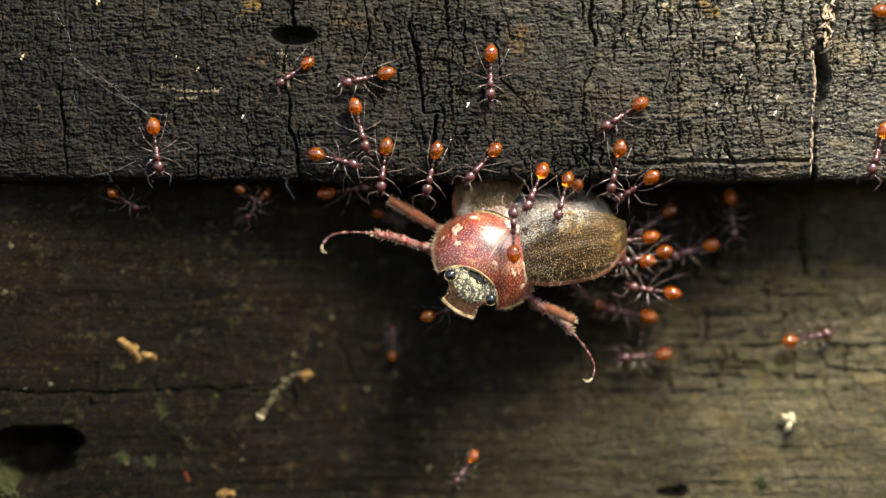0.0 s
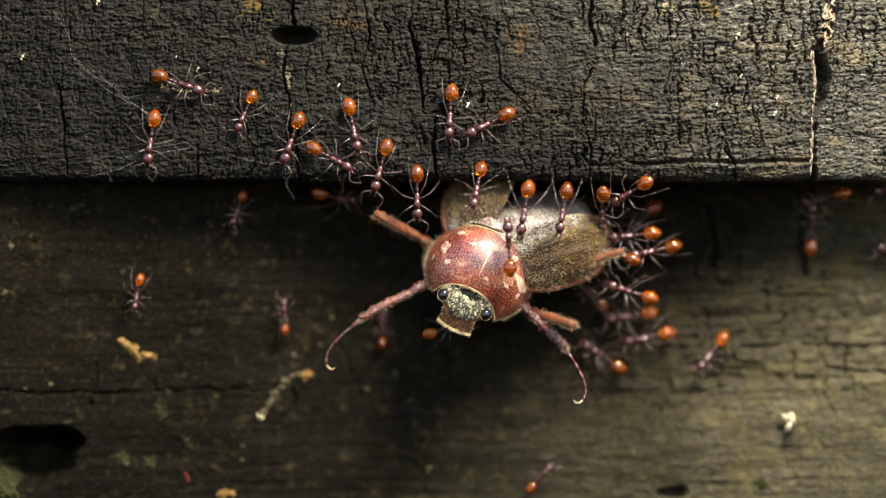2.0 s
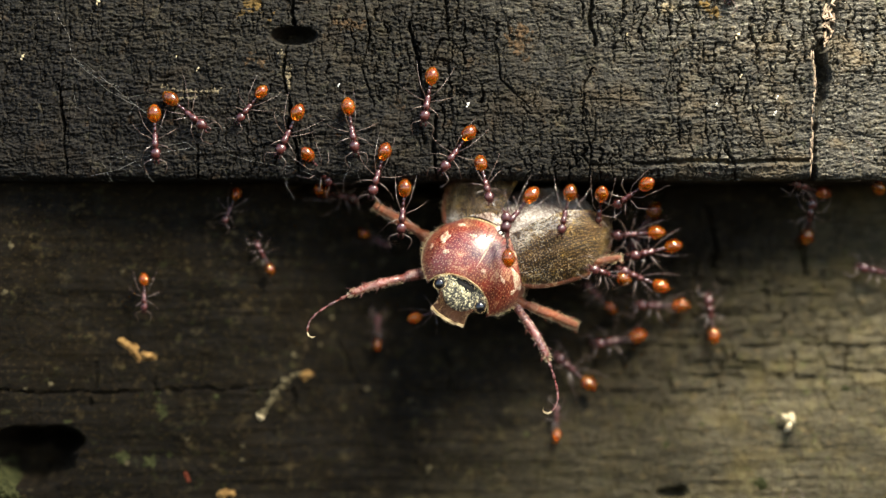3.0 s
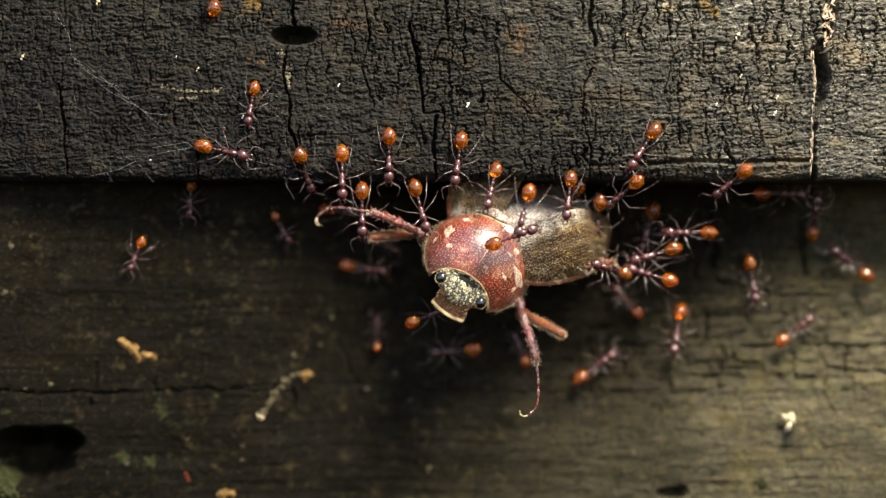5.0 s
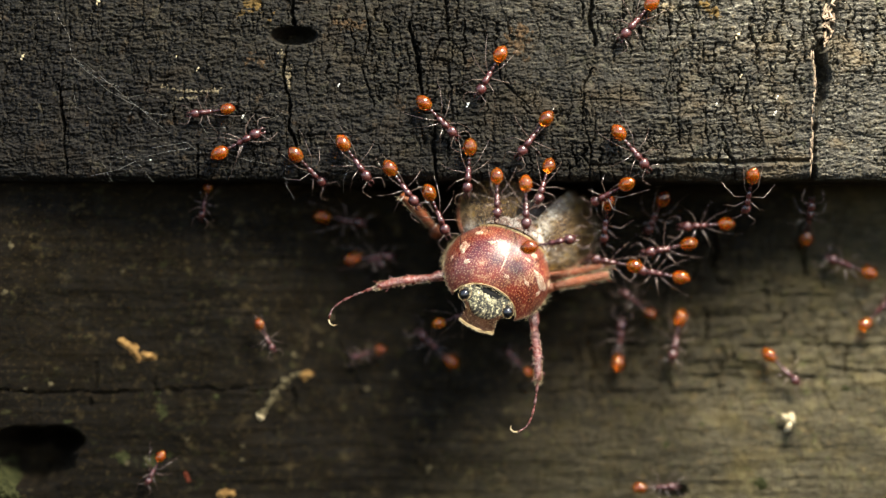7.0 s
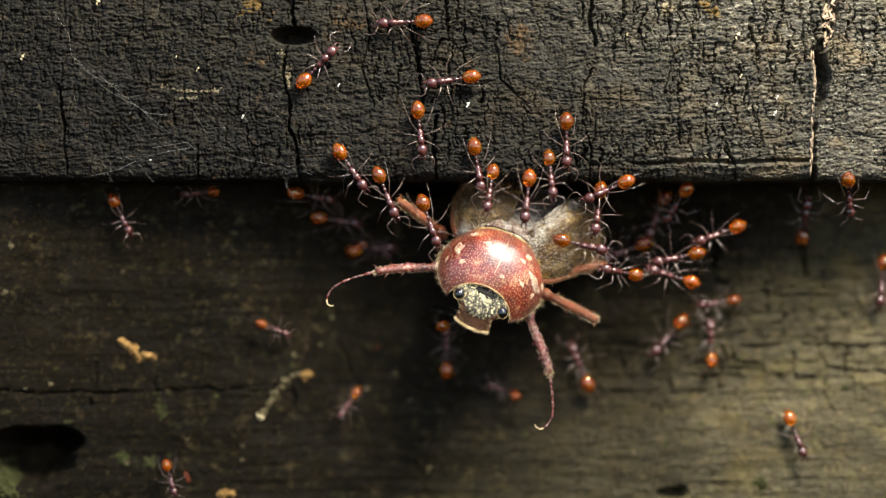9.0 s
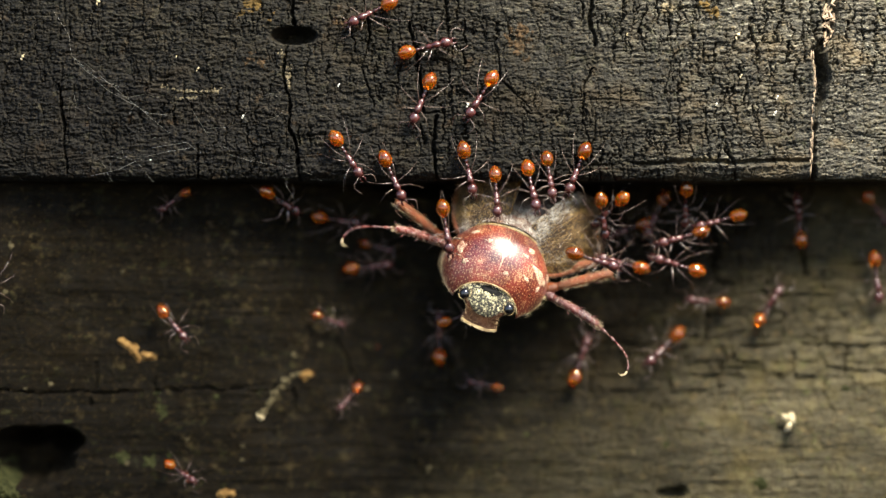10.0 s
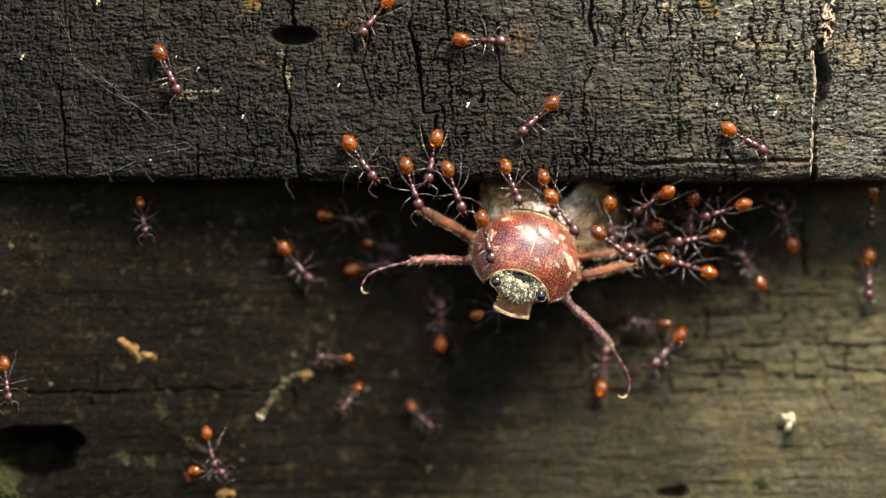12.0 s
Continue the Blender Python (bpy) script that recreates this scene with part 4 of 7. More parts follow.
    tube(bm, [scoop(1.0, b) + Vector((0.02, 0, 0.05)) for b in np.linspace(0, 1, 16)], [0.03 + 0.06 * rng.random() for _ in range(16)], 8)
    part("clypeus_rim", bm, RIM, head, "pale upturned rim")
    bm = bmesh.new()
    roots = [(scoop(rng.uniform(0.2, 1), rng.choice((0.0, 1.0))), (0.7, rng.choice((-1, 1)) * 0.6, 0)) for _ in range(30)]
    roots += [(scoop(1.0, rng.random()), (1, 0, 0.3)) for _ in range(380)]
    hairs(bm, roots, 0.26, rng, 0.4, 0.007)
    tagged(part("mouth_hair", bm, HAIR, head), kind="stuff")
    bm = bmesh.new()
    roots = [(scoop(rng.uniform(0.0, 0.95), rng.random()) + Vector((0, 0, 0.03)), (0.8, 0, 0.7)) for _ in range(420)]
    hairs(bm, roots, 0.24, rng, 0.5, 0.009)
    tagged(part("clypeus_hair", bm, GOLD_HAIR, head, "dense brown bristles"), kind="stuff")

    # the hind body, which swings on the joint behind the pronotum
    bm = bmesh.new()
    blob(bm, (-5.2, 0, -0.6), (6.0, 4.2, 3.1), u=32, v=20)
    abdomen = part("abdomen", bm, BELLY, beetle, "silvery haired hind body")
    bm = bmesh.new()
    blob(bm, (-1.0, 0, 1.35), (1.3, 3.3, 0.75), u=28, v=14, shape=lambda p: Vector((p.x, p.y * (1 + 0.15 * p.x), p.z * (1 - 0.35 * p.y * p.y))))
    part("mesothorax", bm, BELLY, abdomen)
    bm = bmesh.new()
    blob(bm, (-1.0, 0, 1.95), (1.0, 1.05, 0.55), u=20, v=12, shape=lambda p: Vector((p.x, p.y * (1 + 0.35 * p.x), p.z)))
    part("scutellum", bm, SILVER, abdomen, "shield of silver scales")
    for s in (-1, 1):
        # one case lies on the hind body, the other has sprung open and stays with the pronotum
        if s > 0:
            hinge, owner, shell = Matrix.Rotation(radians(-8), 4, "Z") @ Matrix.Rotation(radians(7), 4, "X"), abdomen, ELYTRON
        else:
            hinge = Matrix.Translation((-1.7, -0.4, -0.7)) @ Matrix.Rotation(radians(4), 4, "Z") @ Matrix.Rotation(radians(-14), 4, "Y") @ Matrix.Rotation(radians(-10), 4, "X")
            owner, shell = beetle, ELYTRON_BARE

        def case(a, b, s=s, hinge=hinge):
            half = eased(a, [-0.2, 0, 0.08, 0.3, 0.65, 0.85, 1.0], [2.0, 3.6, 4.4, 4.9, 4.7, 3.8, 1.2])
            ang = 0.10 + 1.5 * b
            rib = 0.14 * math.cos(b * 26) * math.sin(math.pi * min(1, a * 1.1)) ** 0.5
            x = -1.3 - 10.4 * a
            y = half * math.sin(ang) / math.sin(1.6)
            z = (5.2 * math.sin(math.pi * (0.15 + 0.72 * a)) + rib) * math.cos(ang * 0.92) - 0.7
            return hinge @ Vector((x, y * s, z))

        bm = bmesh.new()
        sheet(bm, case, 40, 26, lambda a, b, s=s: (0, 0.05 * s, 0.18))
        part("wing_case", bm, shell, owner, "ribbed brown wing case dusted with golden scales")
        bm = bmesh.new()
        tube(bm, [case(a, 1.0) for a in np.linspace(0, 1, 24)], [0.08] + [0.24] * 22 + [0.08], 8)
        part("wing_case_edge", bm, LEG_ORANGE, owner, "orange-brown rolled edge")
        bm = bmesh.new()
        roots = []
        for _ in range(420):
            p = case(rng.uniform(0.0, 0.98), rng.random() ** 0.8)
            roots.append((p, (-0.8, p.y * 0.14, 0.6)))
        for _ in range(260):
            p = case(rng.uniform(0.0, 0.98), rng.uniform(0.95, 1.0))
            roots.append((p, (-0.3, s * 1.0, -0.1)))
        hairs(bm, roots, 0.32, rng, 0.7, 0.009)
        fringe = bmesh.new()
        roots = []
        for _ in range(300):
            p = case(rng.uniform(0.0, 0.9), rng.uniform(0.1, 1.0))
            roots.append((p, (0.1, p.y * 0.16, 0.7)))
        hairs(fringe, roots, 0.75, rng, 0.7, 0.008)
        tagged(part("long_bristle", fringe, HAIR, owner, "long fine golden bristles"), kind="stuff")
        tuft = bmesh.new()
        roots = []
        for _ in range(300 if s > 0 else 140):
            p = case(rng.random() ** 2 * 0.3, rng.uniform(0.0, 0.8))
            roots.append((p, (-0.5, p.y * 0.14, 0.8)))
        hairs(tuft, roots, 0.4, rng, 0.6, 0.009)
        tagged(part("base_tuft", tuft, SILVER_HAIR, owner, "pale silvery tufts"), kind="stuff")
        tagged(part("wing_case_hair", bm, GOLD_HAIR, owner, "short golden bristles"), kind="stuff")
    bm = bmesh.new()
    roots = []
    for _ in range(300):
        roots.append((Vector((-rng.uniform(0.2, 2.6), rng.uniform(-3.6, 3.6), 1.5 + rng.uniform(-0.6, 0.2))), (rng.uniform(-0.4, 0.8), rng.uniform(-0.6, 0.6), 1)))
    hairs(bm, roots, 0.55, rng, 0.4, 0.016)
    tagged(part("back_hair", bm, SILVER_HAIR, abdomen, "short silvery hair"), kind="stuff")

    legs = [leg_part(beetle, "slender red-brown foreleg with curled foot", LEG_RED, 2.6, 5.0, 5.9, 1, 0.40),
            leg_part(beetle, "slender red-brown foreleg stretched out with curled foot", LEG_RED, 2.6, 4.8, 5.6, -1, 0.40),
            leg_part(beetle, "hairy orange middle leg gripped by ants", LEG_ORANGE, 1.8, 4.9, 0, 1, 0.42),
            leg_part(beetle, "hairy orange middle leg held out", LEG_ORANGE, 2.2, 5.0, 0, -1, 0.42),
            leg_part(beetle, "hairy orange hind leg pulled by ants", LEG_ORANGE, 2.0, 5.2, 0, -1, 0.34)]
    return beetle, abdomen, legs


beetle, abdomen, (leg_fore_right, leg_fore_left, leg_mid_right, leg_mid_left, leg_hind_left) = make_beetle()


# ---- what moves ----
def crawl(t, x, y, z, turn, dip):
    """A row for an ant with its gaster at x, z on the wall: turn is its heading, dip lifts the head off the wood."""
    m = Matrix.Translation((x * MM, y * MM, z * MM)) @ Matrix.Rotation(radians(-turn), 4, "Y") @ Matrix.Rotation(radians(90), 4, "X")
    return t, m @ Matrix.Rotation(radians(-dip), 4, "Y")


def stride(ant, rows, rng):
    """Each leg of a walking ant swings to and fro; that of a tugging ant only shifts its grip."""
    legs = [o for o in ant.children if o.name.startswith("leg")]
    ts = np.arange(0, 12.01, 0.25)
    at = np.array([r[0] for r in rows])
    xyz = np.array([r[1].translation for r in rows]) / MM
    where = np.stack([np.interp(ts, at, xyz[:, k]) for k in range(3)], 1)
    pace = np.concatenate([[0], np.cumsum(np.linalg.norm(np.diff(where, axis=0), axis=1))])
    speed = np.gradient(pace, ts)
    for k, leg in enumerate(legs):
        rest, lean, beat = leg.location.copy(), rng.uniform(-12, 12), math.pi * (k % 2 + k // 2)
        grip = rng.uniform(0, 6.3)
        keys = []
        for t, p, v in zip(ts, pace, speed):
            big = min(1.0, v / 3.0)
            swing = lean + big * 16 * math.sin(p * 1.7 + beat) + (1 - big) * 5 * math.sin(t * 2.3 + grip)
            keys.append((float(t), Matrix.Translation(rest) @ pose(0, 0, 0, 0, 0, swing)))
        walk(leg, keys)


def motions():
    walk(beetle, [
        (0.0, mm(3.86, 0.50, -0.97, -48, 46, -128)), (0.5, mm(3.38, 0.50, -0.74, -45, 43, -124)), (1.0, mm(3.43, 0.50, -1.69, -46, 47, -126)),
        (1.5, mm(3.28, 0.50, -2.07, -49, 51, -132)), (2.0, mm(3.16, 0.50, -2.23, -46, 54, -131)), (2.5, mm(2.87, 0.50, -1.76, -47, 48, -129)),
        (3.0, mm(2.91, 0.50, -1.61, -48, 48, -130)), (5.0, mm(3.11, 0.50, -1.21, -52, 47, -133)), (5.5, mm(3.59, 0.50, -1.69, -54, 53, -138)),
        (6.0, mm(4.82, 0.50, -2.24, -46, 51, -128)), (6.5, mm(4.34, 0.50, -1.91, -53, 54, -137)), (7.0, mm(4.90, 0.50, -2.14, -40, 53, -124)),
        (9.0, mm(4.42, 0.50, -2.28, -37, 48, -119)), (9.5, mm(5.04, 0.50, -0.92, -38, 53, -122)), (10.0, mm(4.79, 0.50, -1.95, -34, 53, -118)),
        (10.5, mm(6.25, 0.50, -2.42, -30, 52, -115)), (11.0, mm(6.61, 0.50, -2.20, -28, 49, -112)), (11.5, mm(7.30, 0.50, -1.09, -45, 62, -131)),
        (12.0, mm(7.50, 0.50, -0.79, -31, 54, -116)),
    ])
    walk(abdomen, [
        (0.0, mm(-2.60, 0.00, -0.60, 0, 14, -46)), (0.5, mm(-2.60, -0.00, -0.60, -0, 16, -47)), (1.0, mm(-2.60, 0.00, -0.60, 0, 5, -40)),
        (1.5, mm(-2.60, -0.00, -0.60, 0, -5, -37)), (2.0, mm(-2.60, -0.00, -0.60, 0, -3, -40)), (2.5, mm(-2.60, 0.00, -0.60, -0, 5, -37)),
        (3.0, mm(-2.60, 0.00, -0.60, 0, 5, -38)), (5.0, mm(-2.60, -0.00, -0.60, -0, -2, -35)), (5.5, mm(-2.60, 0.00, -0.60, 0, -14, -36)),
        (6.0, mm(-2.60, 0.00, -0.60, 0, -17, -22)), (6.5, mm(-2.60, 0.00, -0.60, 0, -26, -19)), (7.0, mm(-2.60, 0.00, -0.60, -0, -23, -16)),
        (9.0, mm(-2.60, 0.00, -0.60, 0, -8, -24)), (9.5, mm(-2.60, 0.00, -0.60, 0, -20, -26)), (10.0, mm(-2.60, 0.00, -0.60, 0, -14, -27)),
        (10.5, mm(-2.60, 0.00, -0.60, 0, -13, -22)), (11.0, mm(-2.60, 0.00, -0.60, 0, -11, -20)), (11.5, mm(-2.60, 0.00, -0.60, 0, -36, -18)),
        (12.0, mm(-2.60, 0.00, -0.60, 0, -25, -18)),
    ])
    walk(leg_fore_right, [
        (0.0, mm(0.86, -5.60, -2.35, -32, -15, -53)), (0.5, mm(-0.15, -5.08, -1.78, -36, -13, -59)), (1.0, mm(1.90, -4.94, -3.07, -22, 5, -39)),
        (1.5, mm(2.45, -4.63, -2.99, -17, 20, -40)), (2.0, mm(2.97, -4.78, -3.13, -14, 23, -32)), (2.5, mm(0.99, -5.26, -2.37, -25, 1, -51)),
        (3.0, mm(2.69, -5.04, -3.40, -18, 12, -36)), (5.0, mm(-0.19, -6.21, -1.62, -30, -19, -58)), (5.5, mm(0.61, -5.93, -1.90, -20, -12, -51)),
        (6.0, mm(-0.45, -6.31, -1.49, -31, -21, -62)), (6.5, mm(0.41, -5.71, -1.81, -22, -12, -61)), (7.0, mm(1.57, -5.23, -2.65, -23, 11, -51)),
        (9.0, mm(0.50, -5.30, -2.20, -29, 4, -51)), (9.5, mm(1.83, -4.87, -2.82, -23, 8, -47)), (10.0, mm(-1.37, -5.43, -0.91, -33, -20, -64)),
        (10.5, mm(-2.25, -6.01, -0.30, -39, -28, -69)), (11.0, mm(-1.68, -5.61, -0.59, -40, -19, -66)), (11.5, mm(2.46, -4.96, -2.53, -16, 1, -49)),
        (12.0, mm(0.89, -5.33, -2.31, -29, -7, -56)),
    ])
    walk(leg_fore_left, [
        (0.0, mm(-0.06, 5.29, -1.77, 33, -15, 61)), (0.5, mm(-0.67, 5.35, -1.37, 39, -17, 64)), (1.0, mm(0.25, 5.56, -1.94, 31, -12, 54)),
        (1.5, mm(0.60, 5.60, -2.02, 25, -10, 56)), (2.0, mm(0.38, 5.55, -1.87, 23, -8, 55)), (2.5, mm(0.49, 5.49, -2.06, 25, 3, 51)),
        (3.0, mm(0.53, 5.49, -2.06, 24, 1, 48)), (5.0, mm(0.59, 5.59, -2.09, 19, 7, 39)), (5.5, mm(1.97, 5.46, -2.50, 3, 4, 6)),
        (6.0, mm(1.71, 5.02, -2.70, 11, 7, 20)), (6.5, mm(1.93, 5.21, -2.48, 12, 6, 30)), (7.0, mm(2.08, 4.90, -2.93, 9, 14, 18)),
        (9.0, mm(1.14, 4.89, -2.70, 21, 22, 38)), (9.5, mm(1.06, 5.61, -2.41, 28, -6, 58)), (10.0, mm(-0.29, 5.67, -1.59, 30, -9, 61)),
        (10.5, mm(0.75, 5.02, -2.30, 27, 5, 52)), (11.0, mm(0.09, 5.24, -1.97, 33, -2, 57)), (11.5, mm(1.87, 5.39, -2.31, 15, 2, 47)),
        (12.0, mm(1.59, 5.05, -2.79, 27, 18, 59)),
    ])
    walk(leg_mid_right, [
        (0.0, mm(-1.79, -5.46, -2.40, -34, -11, -79)), (1.0, mm(-1.90, -5.97, -2.36, -33, -14, -98)), (2.5, mm(-1.89, -6.10, -2.36, -34, -20, -77)),
        (3.0, mm(-1.68, -5.92, -2.51, -32, -13, -81)), (5.0, mm(-0.76, -6.11, -3.03, -23, -12, -41)), (5.5, mm(-2.24, -6.04, -2.29, -32, -43, -84)),
        (6.5, mm(-1.12, -5.98, -2.78, -23, 3, -75)), (7.0, mm(-2.85, -6.97, -1.83, -39, -42, -84)), (9.0, mm(-3.18, -6.27, -1.37, -42, -29, -78)),
        (9.5, mm(-1.85, -6.38, -2.35, -37, -34, -84)), (10.5, mm(-3.58, -6.19, -1.21, -35, -23, -95)), (11.0, mm(-3.18, -6.65, -1.33, -41, -32, -93)),
        (12.0, mm(-1.91, -5.80, -2.32, -34, -18, -88)),
    ])
    walk(leg_mid_left, [
        (0.0, mm(-0.13, 6.22, -1.96, 50, -44, 54)), (1.0, mm(-0.07, 6.02, -1.97, 46, -40, 47)), (2.0, mm(0.15, 6.27, -1.98, 39, -45, 66)),
        (3.0, mm(-0.28, 5.61, -1.80, 31, -3, 94)), (5.0, mm(0.56, 6.43, -2.30, 43, -42, 60)), (5.5, mm(0.15, 5.75, -1.92, 19, -32, 32)),
        (6.5, mm(-1.49, 5.59, -1.21, 21, -10, 115)), (7.0, mm(-1.53, 5.14, -1.07, 26, -16, 119)), (9.0, mm(-1.24, 5.62, -1.22, 38, -19, 68)),
        (9.5, mm(-0.75, 6.46, -1.56, 33, -26, 96)), (10.0, mm(-1.36, 5.71, -1.16, 28, -16, 117)), (10.5, mm(-1.51, 5.27, -1.04, 36, -19, 86)),
        (11.0, mm(-1.88, 5.03, -0.72, 33, -19, 117)), (11.5, mm(-0.37, 4.82, -1.68, 21, 1, 89)), (12.0, mm(-0.82, 5.26, -1.51, 29, -15, 116)),
    ])
    walk(leg_hind_left, [
        (0.0, mm(-4.19, 7.17, -0.84, 26, -22, 128)), (2.5, mm(-4.85, 7.23, -0.53, 29, -35, 117)), (5.0, mm(-4.38, 6.70, -0.92, 26, -30, 120)),
        (7.0, mm(-3.01, 5.11, -1.72, 26, -16, 120)), (9.0, mm(-3.33, 4.99, -1.30, 31, -19, 119)), (9.5, mm(-2.48, 5.22, -2.04, 27, -15, 117)),
        (10.5, mm(-3.77, 4.77, -1.09, 31, -15, 113)), (12.0, mm(-3.10, 5.31, -1.62, 30, -13, 111)),
    ])
    rng = random.Random(5)

    def go(k, rows):
        walk(ants[k], rows)
        stride(ants[k], rows, rng)

    go(0, [
        crawl(0.00, -25.50, 0.00, 10.80, -83, 0), crawl(0.50, -25.88, 0.00, 11.18, -100, 0), crawl(1.00, -25.73, 0.00, 11.48, -117, 0), crawl(1.50, -25.42, 0.00, 11.41, -95, 0),
        crawl(2.00, -25.42, 0.00, 11.48, -99, 0), crawl(2.50, -25.42, 0.00, 11.63, -104, 0), crawl(3.00, -25.42, 0.00, 11.95, -88, 0), crawl(3.20, -25.34, 0.00, 11.72, -78, 0),
        crawl(4.20, -23.67, 0.00, 9.99, -27, 0), crawl(4.80, -22.66, 0.00, 8.96, -17, 0), crawl(5.00, -21.13, 0.00, 9.04, -13, 0), crawl(5.50, -20.98, 0.00, 9.19, 20, 0),
        crawl(6.00, -21.59, 0.00, 8.96, 7, 0), crawl(6.50, -21.52, 0.00, 8.81, -5, 0), crawl(7.00, -19.68, 0.00, 8.42, 28, 0), crawl(7.20, -19.10, 0.00, 8.55, 30, 0),
        crawl(8.90, -12.64, 0.00, 13.94, 46, 0), crawl(9.00, -12.25, 0.00, 14.78, 47, 0), crawl(9.50, -8.81, 0.00, 16.00, 17, 0), crawl(10.00, -3.21, 0.00, 17.31, 14, 0),
        crawl(10.50, 3.75, 0.00, 20.59, 11, 0), crawl(11.00, 14.70, 0.00, 18.84, -9, 0), crawl(11.50, 21.90, 0.00, 12.63, -20, 0), crawl(12.00, 25.11, 0.00, 10.57, -31, 0),
    ])
    go(1, [
        crawl(0.00, -29.83, 2.64, 5.14, -34, -23), crawl(0.10, -29.37, 2.88, 5.00, -41, -19), crawl(0.60, -27.12, 3.87, 2.91, -79, 0), crawl(1.00, -27.58, 3.82, 0.47, -105, 0),
        crawl(1.50, -27.58, 3.82, -1.26, -95, 0), crawl(2.00, -27.42, 3.83, -2.75, -101, 1), crawl(2.50, -27.27, 3.85, -3.15, -108, 1), crawl(3.00, -27.05, 3.87, -2.75, -90, 1),
        crawl(3.20, -26.64, 3.91, -2.91, -92, 1), crawl(4.80, -27.72, 3.80, 0.40, -112, 0), crawl(5.00, -27.27, 3.85, 0.64, -114, 0), crawl(5.50, -25.40, 4.00, -3.31, -90, 2),
        crawl(6.00, -21.97, 4.13, -11.02, -94, 13), crawl(6.50, -24.15, 4.03, -17.07, -97, 3), crawl(7.00, -25.56, 3.97, -18.79, -117, 0), crawl(9.00, -25.02, 4.01, -19.58, -75, 0),
        crawl(9.50, -24.91, 4.02, -19.58, -73, 0), crawl(10.00, -24.78, 4.03, -19.53, -34, 0), crawl(10.50, -24.67, 4.03, -19.47, 4, 0), crawl(11.00, -23.54, 4.11, -19.79, -4, 0),
        crawl(12.00, -22.57, 4.16, -20.10, -4, 0),
    ])
    go(2, [
        crawl(0.00, -18.40, 2.07, 5.51, -37, -35), crawl(0.50, -17.59, 4.42, 3.55, -56, -8), crawl(1.00, -14.21, 5.44, -0.40, -75, -5), crawl(1.30, -13.45, 5.73, -1.83, -73, -6),
        crawl(1.50, -13.06, 5.89, -2.18, -72, -7), crawl(1.60, -13.13, 5.84, -4.18, -33, -14), crawl(1.70, -13.21, 5.83, -6.19, 6, -21), crawl(1.80, -13.40, 5.71, -7.22, 48, -13),
        crawl(1.90, -13.59, 5.65, -8.27, 90, -4), crawl(2.00, -14.45, 5.34, -7.38, 92, -2), crawl(2.50, -15.82, 4.89, -3.08, 102, 3), crawl(3.00, -15.75, 4.90, -1.82, 117, 6),
        crawl(3.20, -16.13, 4.79, -1.34, 131, 8), crawl(3.70, -15.94, 4.84, 0.53, 166, 9), crawl(4.20, -15.74, 4.90, 2.40, 202, 10), crawl(4.50, -15.58, 4.53, 3.52, 238, -2),
        crawl(4.80, -15.43, 4.15, 4.63, 275, -14), crawl(5.00, -15.36, 5.03, 3.05, 299, -9), crawl(5.50, -14.96, 5.16, -1.09, 342, -19), crawl(6.00, -15.71, 4.91, -2.79, 303, -10),
        crawl(6.50, -16.96, 4.56, -4.07, 265, 4), crawl(7.00, -16.71, 4.61, -6.80, 298, 0), crawl(9.00, -16.65, 4.63, -6.75, 337, -14), crawl(9.50, -14.51, 5.32, -6.42, 355, -20),
        crawl(10.00, -11.75, 6.42, -6.05, 339, -16), crawl(10.50, -7.84, 7.73, -8.21, 323, -2), crawl(11.00, -5.58, 7.75, -11.95, 309, 9), crawl(12.00, -2.89, 7.19, -14.63, 315, 7),
    ])
    go(3, [
        crawl(0.00, -11.95, 0.00, 16.39, -144, 0), crawl(0.50, -16.46, 0.00, 15.01, -132, 0), crawl(1.00, -16.54, 0.00, 14.39, -121, 0), crawl(1.50, -16.46, 0.00, 14.17, -114, 0),
        crawl(2.00, -16.84, 0.00, 13.40, -114, 0), crawl(2.50, -16.54, 0.00, 13.63, -114, 0), crawl(3.00, -16.00, 0.00, 13.86, -129, 0), crawl(5.00, -16.62, 0.00, 14.17, -101, 0),
        crawl(5.50, -16.69, 0.00, 14.17, -101, 0), crawl(6.00, -16.39, 0.00, 14.01, -126, 0), crawl(6.50, -16.77, 0.00, 14.17, -151, 0), crawl(7.00, -18.98, 0.00, 12.33, -172, 0),
        crawl(7.20, -21.59, 0.00, 12.63, -166, 0), crawl(8.00, -25.50, 0.00, 8.77, -140, -5), crawl(8.80, -29.98, 2.88, 5.00, -80, -19), crawl(9.00, -29.65, 3.21, 4.39, -65, -6),
        crawl(9.50, -28.95, 3.67, -0.08, -61, 0), crawl(10.00, -25.33, 4.00, -5.67, -50, 5), crawl(10.50, -21.65, 4.12, -13.15, -39, 7), crawl(11.00, -20.86, 4.13, -13.38, -72, 11),
        crawl(11.50, -20.47, 4.13, -13.77, -74, 10), crawl(12.00, -21.41, 4.13, -16.69, -76, 4),
    ])
